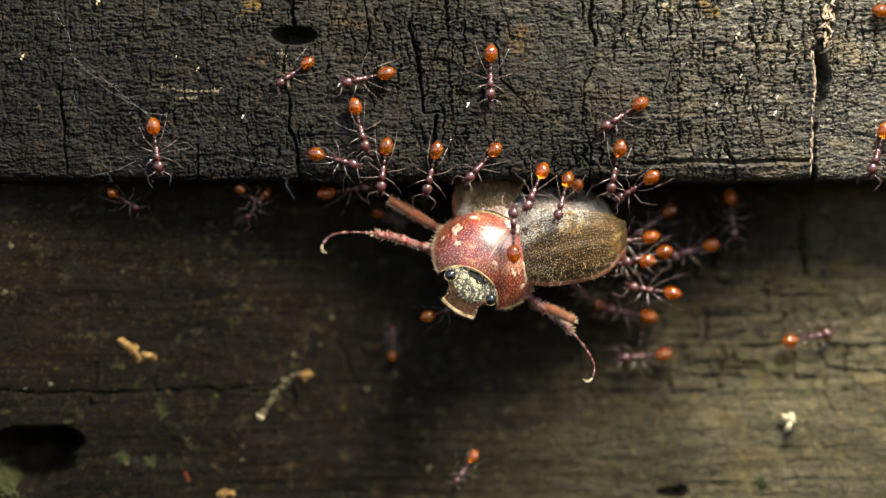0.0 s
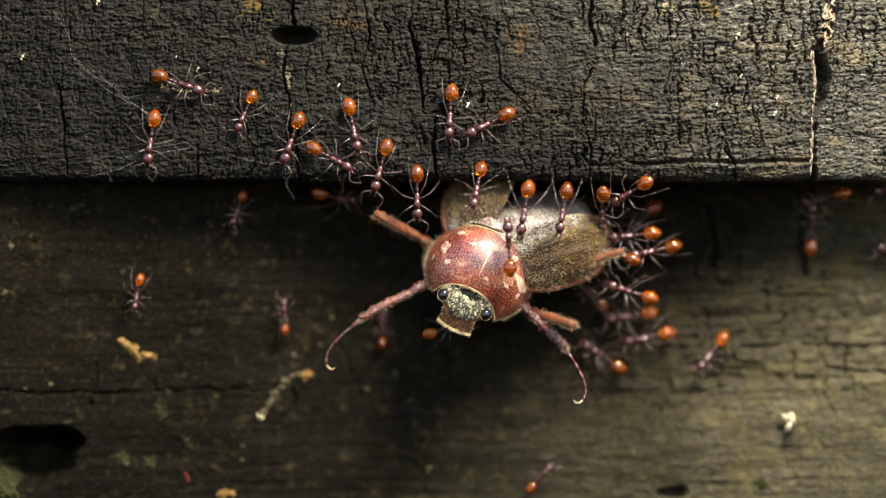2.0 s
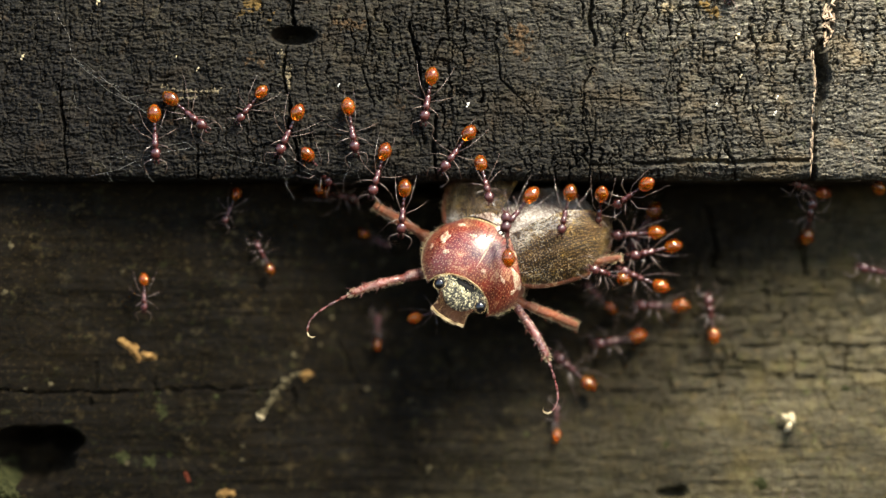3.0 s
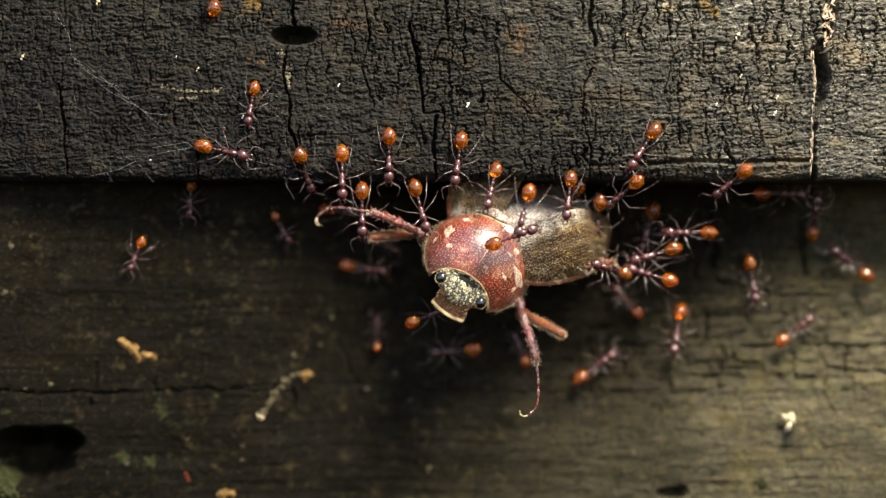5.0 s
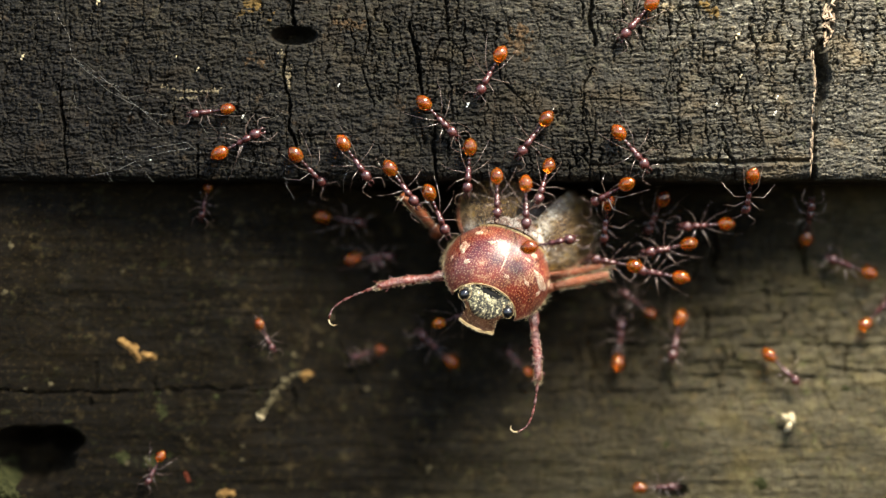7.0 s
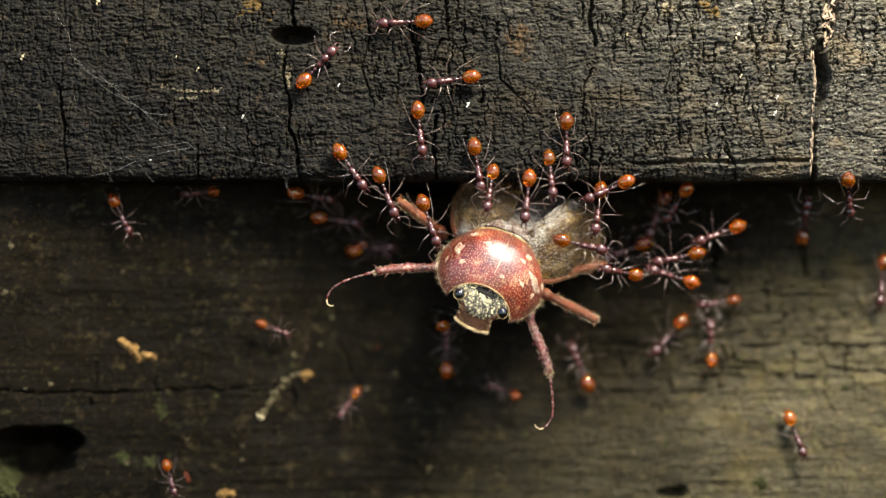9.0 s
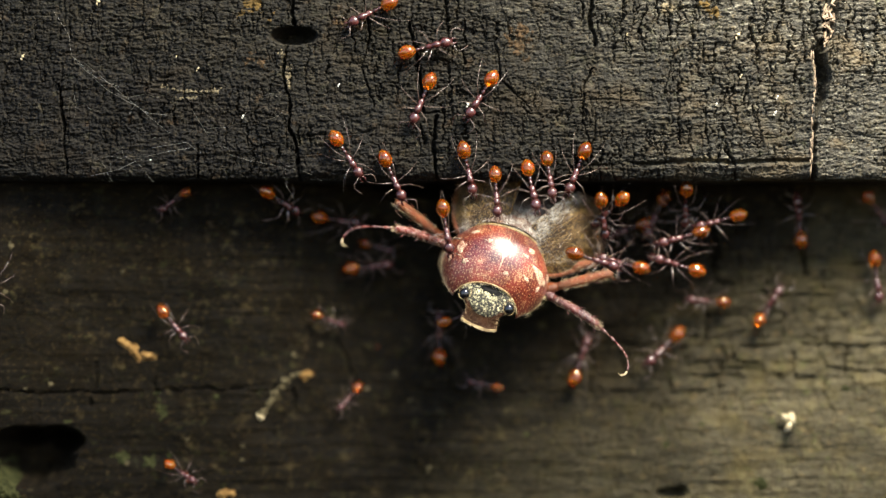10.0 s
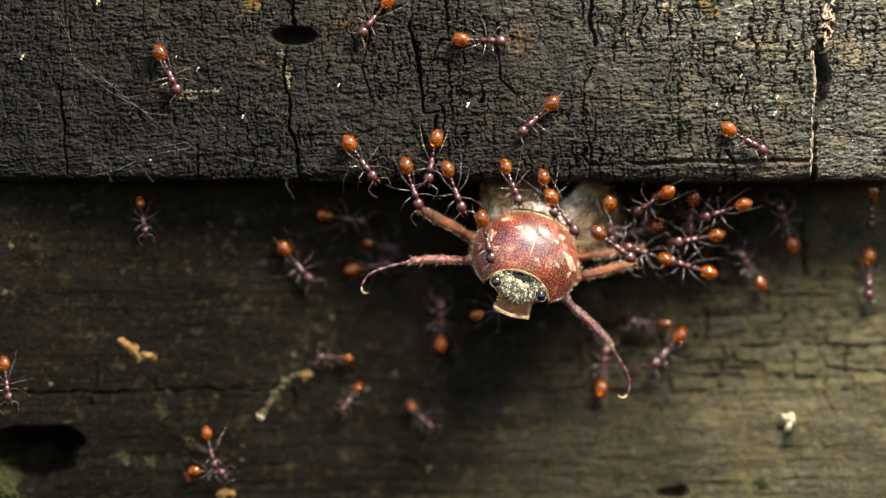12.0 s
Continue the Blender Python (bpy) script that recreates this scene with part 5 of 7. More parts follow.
    go(4, [
        crawl(0.00, -4.98, 0.00, 15.47, -167, 0), crawl(0.50, -8.96, 0.00, 14.47, -143, 0), crawl(1.00, -12.18, 0.00, 13.32, -122, 0), crawl(1.50, -12.79, 0.00, 11.41, -108, 0),
        crawl(2.00, -12.71, 0.00, 11.33, -110, 0), crawl(2.50, -12.79, 0.00, 11.63, -112, 0), crawl(3.00, -12.79, 0.00, 12.02, -115, 0), crawl(3.20, -12.64, 0.00, 12.63, -111, 0),
        crawl(4.80, -13.09, 0.00, 10.03, -78, -5), crawl(5.00, -12.71, 0.00, 8.65, -74, -35), crawl(5.50, -12.71, 0.00, 7.28, -76, -35), crawl(6.00, -12.64, 0.00, 7.43, -69, -35),
        crawl(6.50, -13.78, 0.00, 7.88, -62, -35), crawl(7.00, -13.24, 0.00, 8.58, -47, -26), crawl(7.20, -13.24, 0.00, 8.58, -44, -21), crawl(8.80, -13.36, 3.91, 5.03, -14, -35),
        crawl(9.00, -13.73, 3.65, 5.10, -10, -34), crawl(9.50, -14.22, 3.83, 4.95, 0, -15), crawl(10.00, -16.14, 2.70, 5.30, -34, -35), crawl(10.50, -16.19, 2.42, 5.45, -68, -35),
        crawl(11.00, -15.15, 3.75, 4.87, -63, -27), crawl(11.50, -15.17, 3.89, 4.79, -58, -26), crawl(11.80, -14.96, 5.16, 2.43, -54, -12), crawl(12.00, -14.61, 5.29, 0.21, -52, -13),
    ])
    go(5, [
        crawl(0.00, -7.74, 0.00, 12.55, -76, 0), crawl(0.50, -8.11, 0.00, 12.94, -77, 0), crawl(1.00, -8.11, 0.00, 12.63, -79, 0), crawl(1.50, -8.19, 0.00, 12.63, -78, 0),
        crawl(2.00, -8.27, 0.00, 12.55, -79, 0), crawl(2.50, -8.27, 0.00, 12.55, -80, 0), crawl(3.00, -8.34, 0.00, 12.55, -81, 0), crawl(4.80, -9.26, 0.00, 8.81, -89, 0),
        crawl(5.00, -8.88, 0.00, 8.42, -90, 0), crawl(5.50, -9.04, 0.00, 9.42, -58, 0), crawl(6.00, -8.73, 0.00, 9.50, -70, 0), crawl(6.50, -9.26, 0.00, 9.27, -82, 0),
        crawl(7.00, -8.81, 0.00, 9.34, -55, 0), crawl(7.20, -8.96, 0.00, 9.50, -55, 0), crawl(9.00, -9.11, 0.00, 8.58, -56, 0), crawl(9.50, -9.73, 0.00, 9.42, -62, 0),
        crawl(10.00, -9.41, 0.00, 9.73, -57, 0), crawl(10.50, -7.96, 0.00, 9.27, -51, 0), crawl(11.00, -8.19, 0.00, 9.65, -52, 0), crawl(11.50, -8.34, 0.00, 9.50, -54, 0),
        crawl(12.00, -8.27, 0.00, 9.34, -55, 0),
    ])
    go(6, [
        crawl(0.00, -4.98, 0.00, 9.04, -98, 0), crawl(0.50, -4.98, 0.00, 9.50, -98, 0), crawl(1.00, -4.90, 0.00, 8.96, -98, 0), crawl(1.50, -4.90, 0.00, 8.88, -105, 0),
        crawl(2.00, -4.98, 0.00, 8.96, -106, 0), crawl(2.50, -5.13, 0.00, 8.73, -107, 0), crawl(3.00, -5.13, 0.00, 8.58, -107, 0), crawl(5.00, -7.12, 0.00, 5.13, -90, 0),
        crawl(5.50, -4.44, 0.00, 6.58, -95, 0), crawl(6.00, -5.74, 0.00, 6.36, -95, 0), crawl(6.50, -6.28, 0.00, 6.12, -95, 0), crawl(7.00, -4.67, 0.00, 7.12, -54, 0),
        crawl(9.00, -5.66, 0.00, 6.51, -68, 0), crawl(9.50, -5.36, 0.00, 7.81, -56, 0), crawl(10.00, -5.13, 0.00, 7.96, -66, 0), crawl(10.50, -4.06, 0.00, 7.28, -76, 0),
        crawl(11.00, -3.21, 0.00, 7.66, -75, 0), crawl(11.50, -3.29, 0.00, 7.43, -73, 0), crawl(12.00, -3.29, 0.00, 7.35, -72, 0),
    ])
    go(7, [
        crawl(0.00, 4.21, 0.00, 17.23, -91, 0), crawl(0.50, 5.36, 0.00, 15.93, -109, 0), crawl(1.00, 3.83, 0.00, 15.47, -128, 0), crawl(1.50, 0.84, 0.00, 13.17, -101, 0),
        crawl(2.00, 0.76, 0.00, 13.78, -94, 0), crawl(2.50, -0.92, 0.00, 15.23, -87, 0), crawl(3.00, -0.99, 0.00, 15.23, -100, 0), crawl(3.20, -0.92, 0.00, 15.23, -99, 0),
        crawl(4.80, -4.14, 0.00, 10.57, -92, 0), crawl(5.00, -4.74, 0.00, 10.03, -91, -10), crawl(5.50, -4.51, 0.00, 10.72, -84, 0), crawl(6.00, -3.83, 0.00, 11.95, -74, 0),
        crawl(6.50, -3.06, 0.00, 12.55, -64, 0), crawl(7.00, -1.69, 0.00, 12.86, -46, 0), crawl(7.20, -1.46, 0.00, 13.17, -50, 0), crawl(8.80, -1.84, 0.00, 12.41, -80, 0),
        crawl(9.00, -2.22, 0.00, 12.25, -84, 0), crawl(9.50, -1.84, 0.00, 12.02, -67, 0), crawl(10.00, -1.15, 0.00, 14.78, -113, 0), crawl(10.50, -0.46, 0.00, 16.69, -140, 0),
        crawl(11.00, 0.16, 0.00, 17.00, -135, 0), crawl(11.50, -0.31, 0.00, 17.31, -90, 0), crawl(11.75, 0.61, 0.00, 17.88, -46, 0), crawl(12.00, 1.53, 0.00, 18.45, -2, 0),
    ])
    go(8, [
        crawl(0.00, -0.54, 0.00, 8.81, -104, -8), crawl(0.50, -1.23, 0.00, 7.81, -97, -8), crawl(1.00, -2.61, 0.00, 7.51, -90, -8), crawl(1.50, -2.76, 0.00, 7.19, -92, -8),
        crawl(2.00, -2.29, 0.00, 6.74, -90, -8), crawl(2.50, -2.69, 0.50, 5.76, -88, 0), crawl(3.00, -3.38, 0.50, 5.38, -95, 0), crawl(3.20, -3.23, 0.50, 5.38, -93, 0),
        crawl(5.00, -2.46, 0.50, 5.42, -75, 0), crawl(5.50, -2.61, 0.50, 5.52, -61, 0), crawl(6.00, -1.54, 0.50, 4.84, -62, 0), crawl(6.50, -1.92, 0.50, 4.69, -63, 0),
        crawl(7.00, -1.23, 0.50, 4.99, -67, 0), crawl(7.20, -1.38, 0.50, 4.99, -68, 0), crawl(8.80, -1.77, 0.50, 4.07, -71, 0), crawl(9.00, -1.77, 0.50, 4.07, -71, 0),
        crawl(9.50, -1.62, 0.50, 4.30, -66, 0), crawl(10.00, 0.00, 0.50, 3.61, -81, 0), crawl(10.50, 2.38, 0.50, 3.00, -82, 0), crawl(11.00, 2.61, 0.50, 2.92, -83, 0),
        crawl(11.20, 3.00, 0.50, 3.07, -82, 0), crawl(11.50, 3.15, 0.50, 3.07, -80, 0), crawl(12.00, 3.46, 0.50, 2.69, -77, 0),
    ])
    go(9, [
        crawl(0.00, 4.51, -0.20, 8.64, -133, 9), crawl(0.50, 3.90, -0.20, 8.41, -127, 9), crawl(1.00, 3.67, -0.20, 7.87, -120, 20), crawl(1.50, 3.60, -0.20, 7.19, -105, 20),
        crawl(2.00, 3.29, -0.20, 6.81, -102, 20), crawl(2.50, 3.21, -0.20, 6.96, -99, 20), crawl(3.00, 3.37, -0.20, 7.34, -77, 20), crawl(5.00, 4.59, -0.20, 6.73, -104, 20),
        crawl(5.50, 4.66, -0.20, 6.81, -98, 20), crawl(6.00, 4.49, -0.80, 6.09, -95, 12), crawl(6.50, 4.57, -0.80, 6.32, -92, 12), crawl(7.00, 4.72, -0.80, 6.25, -90, 12),
        crawl(9.00, 4.36, -0.20, 6.58, -100, 20), crawl(9.50, 4.59, -0.20, 6.73, -94, 20), crawl(10.00, 4.57, -0.80, 6.39, -87, 12), crawl(10.50, 5.41, -0.80, 5.86, -80, 12),
        crawl(11.00, 5.48, -0.80, 6.09, -77, 12), crawl(11.50, 5.73, -0.20, 6.73, -73, 20), crawl(12.00, 5.58, -0.20, 7.04, -70, 20),
    ])
    go(10, [
        crawl(0.00, 17.38, 0.00, 12.79, -147, 0), crawl(0.50, 14.62, 0.00, 12.41, -148, 0), crawl(1.00, 11.26, 0.00, 12.41, -150, 0), crawl(1.50, 7.35, 0.00, 11.95, -167, 0),
        crawl(2.00, 5.66, 0.00, 11.87, -153, 0), crawl(2.50, 3.98, 0.00, 10.80, -139, 0), crawl(3.00, 2.29, 0.00, 10.19, -126, 0), crawl(5.00, 1.61, 0.00, 9.57, -99, 0),
        crawl(5.50, 2.14, 0.00, 9.27, -112, 0), crawl(6.00, 1.99, 0.00, 8.96, -109, 0), crawl(6.50, 2.06, 0.00, 9.04, -107, 0), crawl(7.00, 2.38, 0.00, 8.96, -94, 0),
        crawl(9.00, 2.76, 0.00, 9.04, -81, 0), crawl(9.50, 1.91, 0.00, 9.04, -75, 0), crawl(10.00, 1.84, 0.00, 8.73, -78, 0), crawl(10.50, 1.30, 0.00, 8.34, -81, 0),
        crawl(11.00, 1.23, 0.00, 8.19, -72, 0), crawl(11.50, 0.54, 0.00, 7.35, -71, 0), crawl(12.00, 0.39, 0.00, 7.04, -70, 0),
    ])
    go(11, [
        crawl(0.00, -11.18, 0.00, 8.34, -15, 0), crawl(0.50, -11.41, 0.00, 8.42, -19, 0), crawl(1.00, -11.18, 0.00, 8.58, -23, 0), crawl(1.50, -11.33, 0.00, 8.88, -20, 0),
        crawl(2.00, -11.41, 0.00, 8.88, -29, 0), crawl(2.50, -12.18, 0.00, 9.19, -39, 0), crawl(3.00, -12.18, 0.00, 8.65, -53, -31), crawl(3.20, -12.18, 0.00, 8.65, -49, -27),
        crawl(5.00, -9.04, 7.44, -1.52, -9, -13), crawl(7.00, -8.62, 7.58, -1.00, 5, -12), crawl(9.00, -8.37, 7.66, -0.21, 5, -11), crawl(9.50, -8.62, 7.58, -1.42, 6, -12),
        crawl(10.50, -8.73, 7.55, -1.95, 8, -12), crawl(11.00, -8.99, 7.46, -1.79, 9, -13), crawl(12.00, -8.62, 7.58, -1.95, 10, -12),
    ])
    go(12, [
        crawl(0.00, -10.62, 4.50, 5.05, 9, 0), crawl(1.00, -11.03, 4.50, 4.95, -0, -35), crawl(1.50, -11.39, 4.50, 5.05, -5, -35), crawl(2.50, -11.65, 4.50, 5.21, -16, -35),
        crawl(3.00, -11.44, 4.50, 5.46, -15, -35), crawl(5.00, -10.93, 6.74, 3.71, -9, -18), crawl(9.00, -11.69, 6.44, 2.92, -9, -19), crawl(12.00, -11.19, 6.64, 3.19, -9, -18),
    ])
    go(13, [
        crawl(0.00, 8.64, -0.20, 6.65, -114, 20), crawl(0.50, 8.49, -0.20, 7.04, -115, 20), crawl(1.00, 8.30, -0.80, 6.39, -117, 12), crawl(1.50, 7.77, -0.80, 5.86, -102, 12),
        crawl(2.00, 7.42, -1.60, 5.23, -100, 0), crawl(2.50, 7.17, -1.60, 4.65, -98, 0), crawl(3.00, 7.71, -1.60, 4.70, -129, 0), crawl(4.80, 7.50, -1.60, 4.92, -108, 0),
        crawl(5.00, 7.50, -1.60, 4.92, -105, 0), crawl(5.50, 7.42, -1.60, 5.00, -105, 0), crawl(6.00, 8.03, -1.60, 4.77, -97, 0), crawl(6.50, 7.57, -1.60, 4.92, -90, 0),
        crawl(7.00, 7.24, -0.80, 5.56, -90, 12), crawl(7.20, 7.16, -0.80, 5.94, -91, 12), crawl(9.00, 7.54, -0.80, 6.09, -97, 12), crawl(9.50, 7.57, -0.20, 6.65, -88, 20),
        crawl(10.00, 7.49, -0.20, 6.88, -79, 20), crawl(10.50, 8.00, -0.80, 6.25, -70, 12), crawl(11.00, 8.22, -0.80, 5.71, -48, 12), crawl(11.50, 8.78, -1.60, 5.38, -52, 0),
        crawl(12.00, 9.39, -1.60, 4.54, -55, 0),
    ])
    go(14, [
        crawl(0.00, 10.89, -0.80, 5.94, -106, 12), crawl(0.50, 10.43, -0.80, 5.94, -104, 12), crawl(1.00, 10.68, -1.60, 5.38, -102, 0), crawl(1.50, 10.90, -1.60, 5.07, -101, 0),
        crawl(2.00, 10.75, -1.60, 5.07, -100, 0), crawl(2.50, 10.60, -1.60, 5.07, -98, 0), crawl(3.00, 11.06, -1.60, 4.92, -103, 0), crawl(5.00, 11.19, -0.80, 6.02, -98, 12),
        crawl(5.50, 11.03, -0.20, 6.64, -90, 20), crawl(6.00, 11.03, -0.20, 6.89, -103, 20), crawl(6.50, 9.95, -0.80, 6.32, -117, 12), crawl(7.00, 9.25, -0.20, 7.11, -108, 20),
        crawl(9.00, 9.33, -0.20, 7.80, -85, 20), crawl(9.50, 9.33, -0.20, 7.80, -85, 20), crawl(10.00, 9.18, -0.20, 7.72, -83, 20), crawl(10.50, 9.40, -0.20, 6.96, -81, 20),
        crawl(11.00, 9.48, -0.20, 6.81, -78, 20), crawl(11.50, 9.33, -0.20, 6.81, -76, 20), crawl(12.00, 8.83, -0.80, 6.17, -74, 12),
    ])
    go(15, [
        crawl(0.00, 12.05, 1.87, 6.23, -98, -35), crawl(1.00, 11.93, 4.20, 5.56, -100, -35), crawl(1.50, 11.75, 4.51, 5.46, -100, -35), crawl(2.50, 11.39, 4.51, 5.46, -102, -35),
        crawl(3.00, 11.79, 4.98, 5.33, -103, -35), crawl(5.00, 12.32, 2.64, 6.01, -106, -35), crawl(5.50, 12.85, 0.00, 6.75, -86, -35), crawl(6.00, 12.86, 0.00, 7.19, -108, -35),
        crawl(6.50, 15.85, 0.00, 7.73, -131, -35), crawl(6.75, 15.66, 0.00, 9.00, -91, -18), crawl(7.00, 15.46, 0.00, 10.26, -51, 0), crawl(8.00, 17.09, 4.20, 5.37, -105, 0),
        crawl(9.00, 18.68, 8.05, 0.48, -159, 0), crawl(9.50, 18.52, 8.07, 1.64, -161, 0), crawl(10.50, 19.30, 7.96, 2.42, -163, 0), crawl(12.00, 19.81, 7.89, 2.16, -166, 0),
    ])
    go(16, [
        crawl(0.00, 15.62, 0.00, 8.96, -102, -10), crawl(0.50, 15.16, 0.00, 7.88, -100, -30), crawl(1.00, 14.93, 0.00, 7.35, -98, -35), crawl(1.50, 14.24, 0.00, 6.28, -86, -35),
        crawl(2.00, 14.19, 1.02, 5.32, -89, -35), crawl(2.50, 14.19, 1.02, 5.32, -92, -35), crawl(3.00, 14.11, 1.02, 5.32, -94, -35), crawl(5.00, 14.07, 2.25, 4.43, -94, -25),
        crawl(5.50, 14.56, 2.45, 4.28, -97, -22), crawl(6.00, 14.49, 2.55, 4.21, -97, -21), crawl(6.50, 15.01, 2.35, 4.36, -98, -24), crawl(7.00, 14.76, 2.15, 4.51, -94, -26),
        crawl(9.00, 13.99, 1.33, 5.10, -99, 12), crawl(9.50, 13.96, 1.02, 5.32, -90, -35), crawl(10.00, 14.03, 1.84, 4.73, -80, -30), crawl(10.50, 14.27, 1.84, 4.73, -70, -30),
        crawl(11.00, 14.87, 1.74, 4.80, -75, -31), crawl(11.50, 15.05, 1.94, 4.66, -80, -29), crawl(12.00, 14.86, 2.35, 4.36, -86, -24),
    ])
    go(17, [
        crawl(0.00, 18.68, 0.00, 6.51, -146, -28), crawl(0.50, 18.87, 0.31, 5.83, -144, -35), crawl(1.00, 19.14, 0.00, 6.12, -141, -35), crawl(1.50, 18.76, 0.00, 6.05, -144, -35),
        crawl(2.00, 18.22, 0.00, 6.05, -147, -34), crawl(2.50, 18.30, 0.00, 6.12, -151, -30), crawl(3.00, 18.31, 0.11, 5.97, -144, -35), crawl(5.00, 17.38, 0.00, 6.20, -138, -35),
        crawl(5.50, 17.45, 0.00, 6.20, -140, -35), crawl(6.00, 17.15, 0.00, 6.12, -141, -35), crawl(6.50, 17.00, 0.00, 6.05, -141, -35), crawl(7.00, 16.57, 0.20, 5.91, -151, -31),
        crawl(9.00, 16.24, 0.11, 5.97, -156, -6), crawl(9.50, 16.48, 1.53, 4.95, -144, -33), crawl(10.00, 16.28, 1.84, 4.73, -136, -30), crawl(10.50, 16.45, 1.94, 4.66, -127, -29),
        crawl(11.00, 17.38, 1.33, 5.10, -112, -35), crawl(11.50, 19.62, 0.72, 5.54, -129, -35), crawl(12.00, 20.30, 1.07, 5.29, -146, -35),
    ])
    go(18, [
        crawl(0.00, 21.03, 7.70, 3.54, -145, 0), crawl(0.50, 20.48, 7.79, 3.63, -148, 0), crawl(1.00, 20.17, 7.84, 2.99, -151, 0), crawl(1.50, 19.69, 7.91, 3.63, -143, 0),
        crawl(2.00, 19.61, 7.92, 3.80, -135, 0), crawl(2.50, 19.53, 7.93, 3.63, -127, 0), crawl(3.00, 19.61, 7.92, 3.55, -123, 0), crawl(5.00, 19.53, 7.93, 3.55, -108, 0),
        crawl(5.50, 19.53, 7.93, 4.44, -109, 0), crawl(7.00, 20.15, 4.50, 4.95, -111, -35), crawl(9.00, 20.59, 7.77, 4.79, -113, 0), crawl(12.00, 19.81, 7.89, 4.79, -117, 0),
    ])
    go(19, [
        crawl(0.00, 20.06, 4.00, -0.24, -165, 0), crawl(0.50, 20.37, 4.00, -0.24, -166, 0), crawl(1.00, 20.53, 4.00, -0.16, -166, 0), crawl(1.50, 20.61, 4.00, 0.00, -167, 0),
        crawl(2.00, 20.84, 4.00, 0.24, -167, 0), crawl(2.50, 20.76, 4.00, 0.24, -168, 0), crawl(3.00, 20.84, 4.00, 0.24, -167, 0), crawl(5.00, 20.84, 4.00, 0.00, -164, 0),
        crawl(5.50, 20.92, 4.00, 0.16, -163, 0), crawl(6.00, 21.79, 4.00, 0.08, -165, 0), crawl(6.50, 21.87, 4.00, 0.16, -168, 0), crawl(7.00, 22.26, 4.00, 0.47, -168, 0),
        crawl(9.00, 22.97, 4.00, -0.40, -168, 0), crawl(9.50, 23.44, 4.00, 0.86, -166, 0), crawl(10.00, 23.36, 4.00, 1.57, -164, 0), crawl(10.50, 23.60, 4.00, 2.12, -163, 0),
        crawl(11.00, 24.07, 4.00, 1.34, -165, 0), crawl(11.50, 24.46, 4.00, 1.18, -168, 0), crawl(12.00, 24.77, 4.00, 1.26, -170, 0),
    ])
    go(20, [
        crawl(0.00, 24.81, 7.12, 0.41, -164, 0), crawl(0.50, 23.95, 7.25, -1.12, -135, 0), crawl(1.00, 22.92, 7.39, -5.95, -138, 4), crawl(1.50, 22.45, 7.42, -6.51, -158, 2),
        crawl(2.00, 20.69, 7.55, -7.81, -168, 2), crawl(2.50, 20.85, 7.53, -7.81, -177, 0), crawl(3.00, 18.08, 7.89, -8.07, -169, 2), crawl(5.00, 2.85, 7.95, -9.28, -175, 1),
        crawl(7.00, 0.84, 7.75, -10.47, -222, -7), crawl(9.00, 0.32, 7.58, -11.36, -270, -11), crawl(9.50, 0.32, 7.61, -11.26, -270, -11), crawl(10.00, -0.32, 7.85, -10.17, -270, -9),
        crawl(10.50, 0.21, 7.61, -11.26, -270, -11), crawl(12.00, -0.21, 8.07, -8.91, -270, -6),
    ])
    go(21, [
        crawl(0.00, 20.41, 7.26, -9.72, -175, 1), crawl(0.50, 19.61, 7.28, -10.21, -200, -4), crawl(1.00, 16.82, 7.51, -10.71, -225, -8), crawl(1.50, 15.64, 7.80, -9.76, -207, -5),
        crawl(2.00, 16.33, 7.48, -11.02, -215, -7), crawl(2.50, 15.39, 7.59, -10.80, -224, -8), crawl(3.00, 13.58, 7.22, -12.53, -221, -8), crawl(4.00, 13.12, 7.29, -12.23, -275, -12),
        crawl(5.00, 12.66, 7.37, -11.92, -325, -7), crawl(5.50, 13.45, 7.46, -11.51, -315, -8), crawl(6.50, 15.13, 7.42, -11.61, -275, -11), crawl(7.00, 16.19, 7.55, -10.72, -276, -10),
        crawl(9.00, 13.43, 7.19, -12.64, -248, -11), crawl(9.50, 11.53, 7.78, -10.11, -259, -8), crawl(10.50, 13.66, 6.79, -14.34, -315, -9), crawl(11.00, 14.96, 6.73, -14.59, -320, -8),
        crawl(12.00, 14.57, 7.09, -13.05, -278, -12),
    ])
    go(22, [
        crawl(0.00, 20.76, 4.00, -4.01, 171, 0), crawl(0.50, 18.88, 4.00, -3.93, 163, 0), crawl(1.00, 18.72, 4.00, -3.93, 156, 0), crawl(1.50, 19.04, 4.00, -3.85, 169, 0),
        crawl(2.00, 18.72, 4.00, -4.41, 163, 0), crawl(2.50, 19.90, 4.00, -4.09, 157, 0), crawl(3.00, 19.74, 4.00, -3.38, 158, 0), crawl(5.00, 20.53, 4.00, -2.83, 164, 0),
        crawl(5.50, 20.69, 4.00, -2.75, 163, 0), crawl(6.00, 21.47, 4.00, -2.68, 162, 0), crawl(6.50, 21.47, 4.00, -2.83, 162, 0), crawl(7.00, 21.55, 4.00, -2.59, 170, 0),
        crawl(9.00, 22.49, 4.00, -2.99, 163, 0), crawl(9.50, 22.73, 4.00, -2.59, 163, 0), crawl(10.00, 22.97, 4.00, -1.97, 163, 0), crawl(10.50, 23.52, 4.00, -1.26, 163, 0),
        crawl(11.00, 23.60, 4.00, -1.65, 163, 0), crawl(11.50, 23.91, 4.00, -1.89, 163, 0), crawl(12.00, 24.07, 4.00, -2.12, 163, 0),
    ])
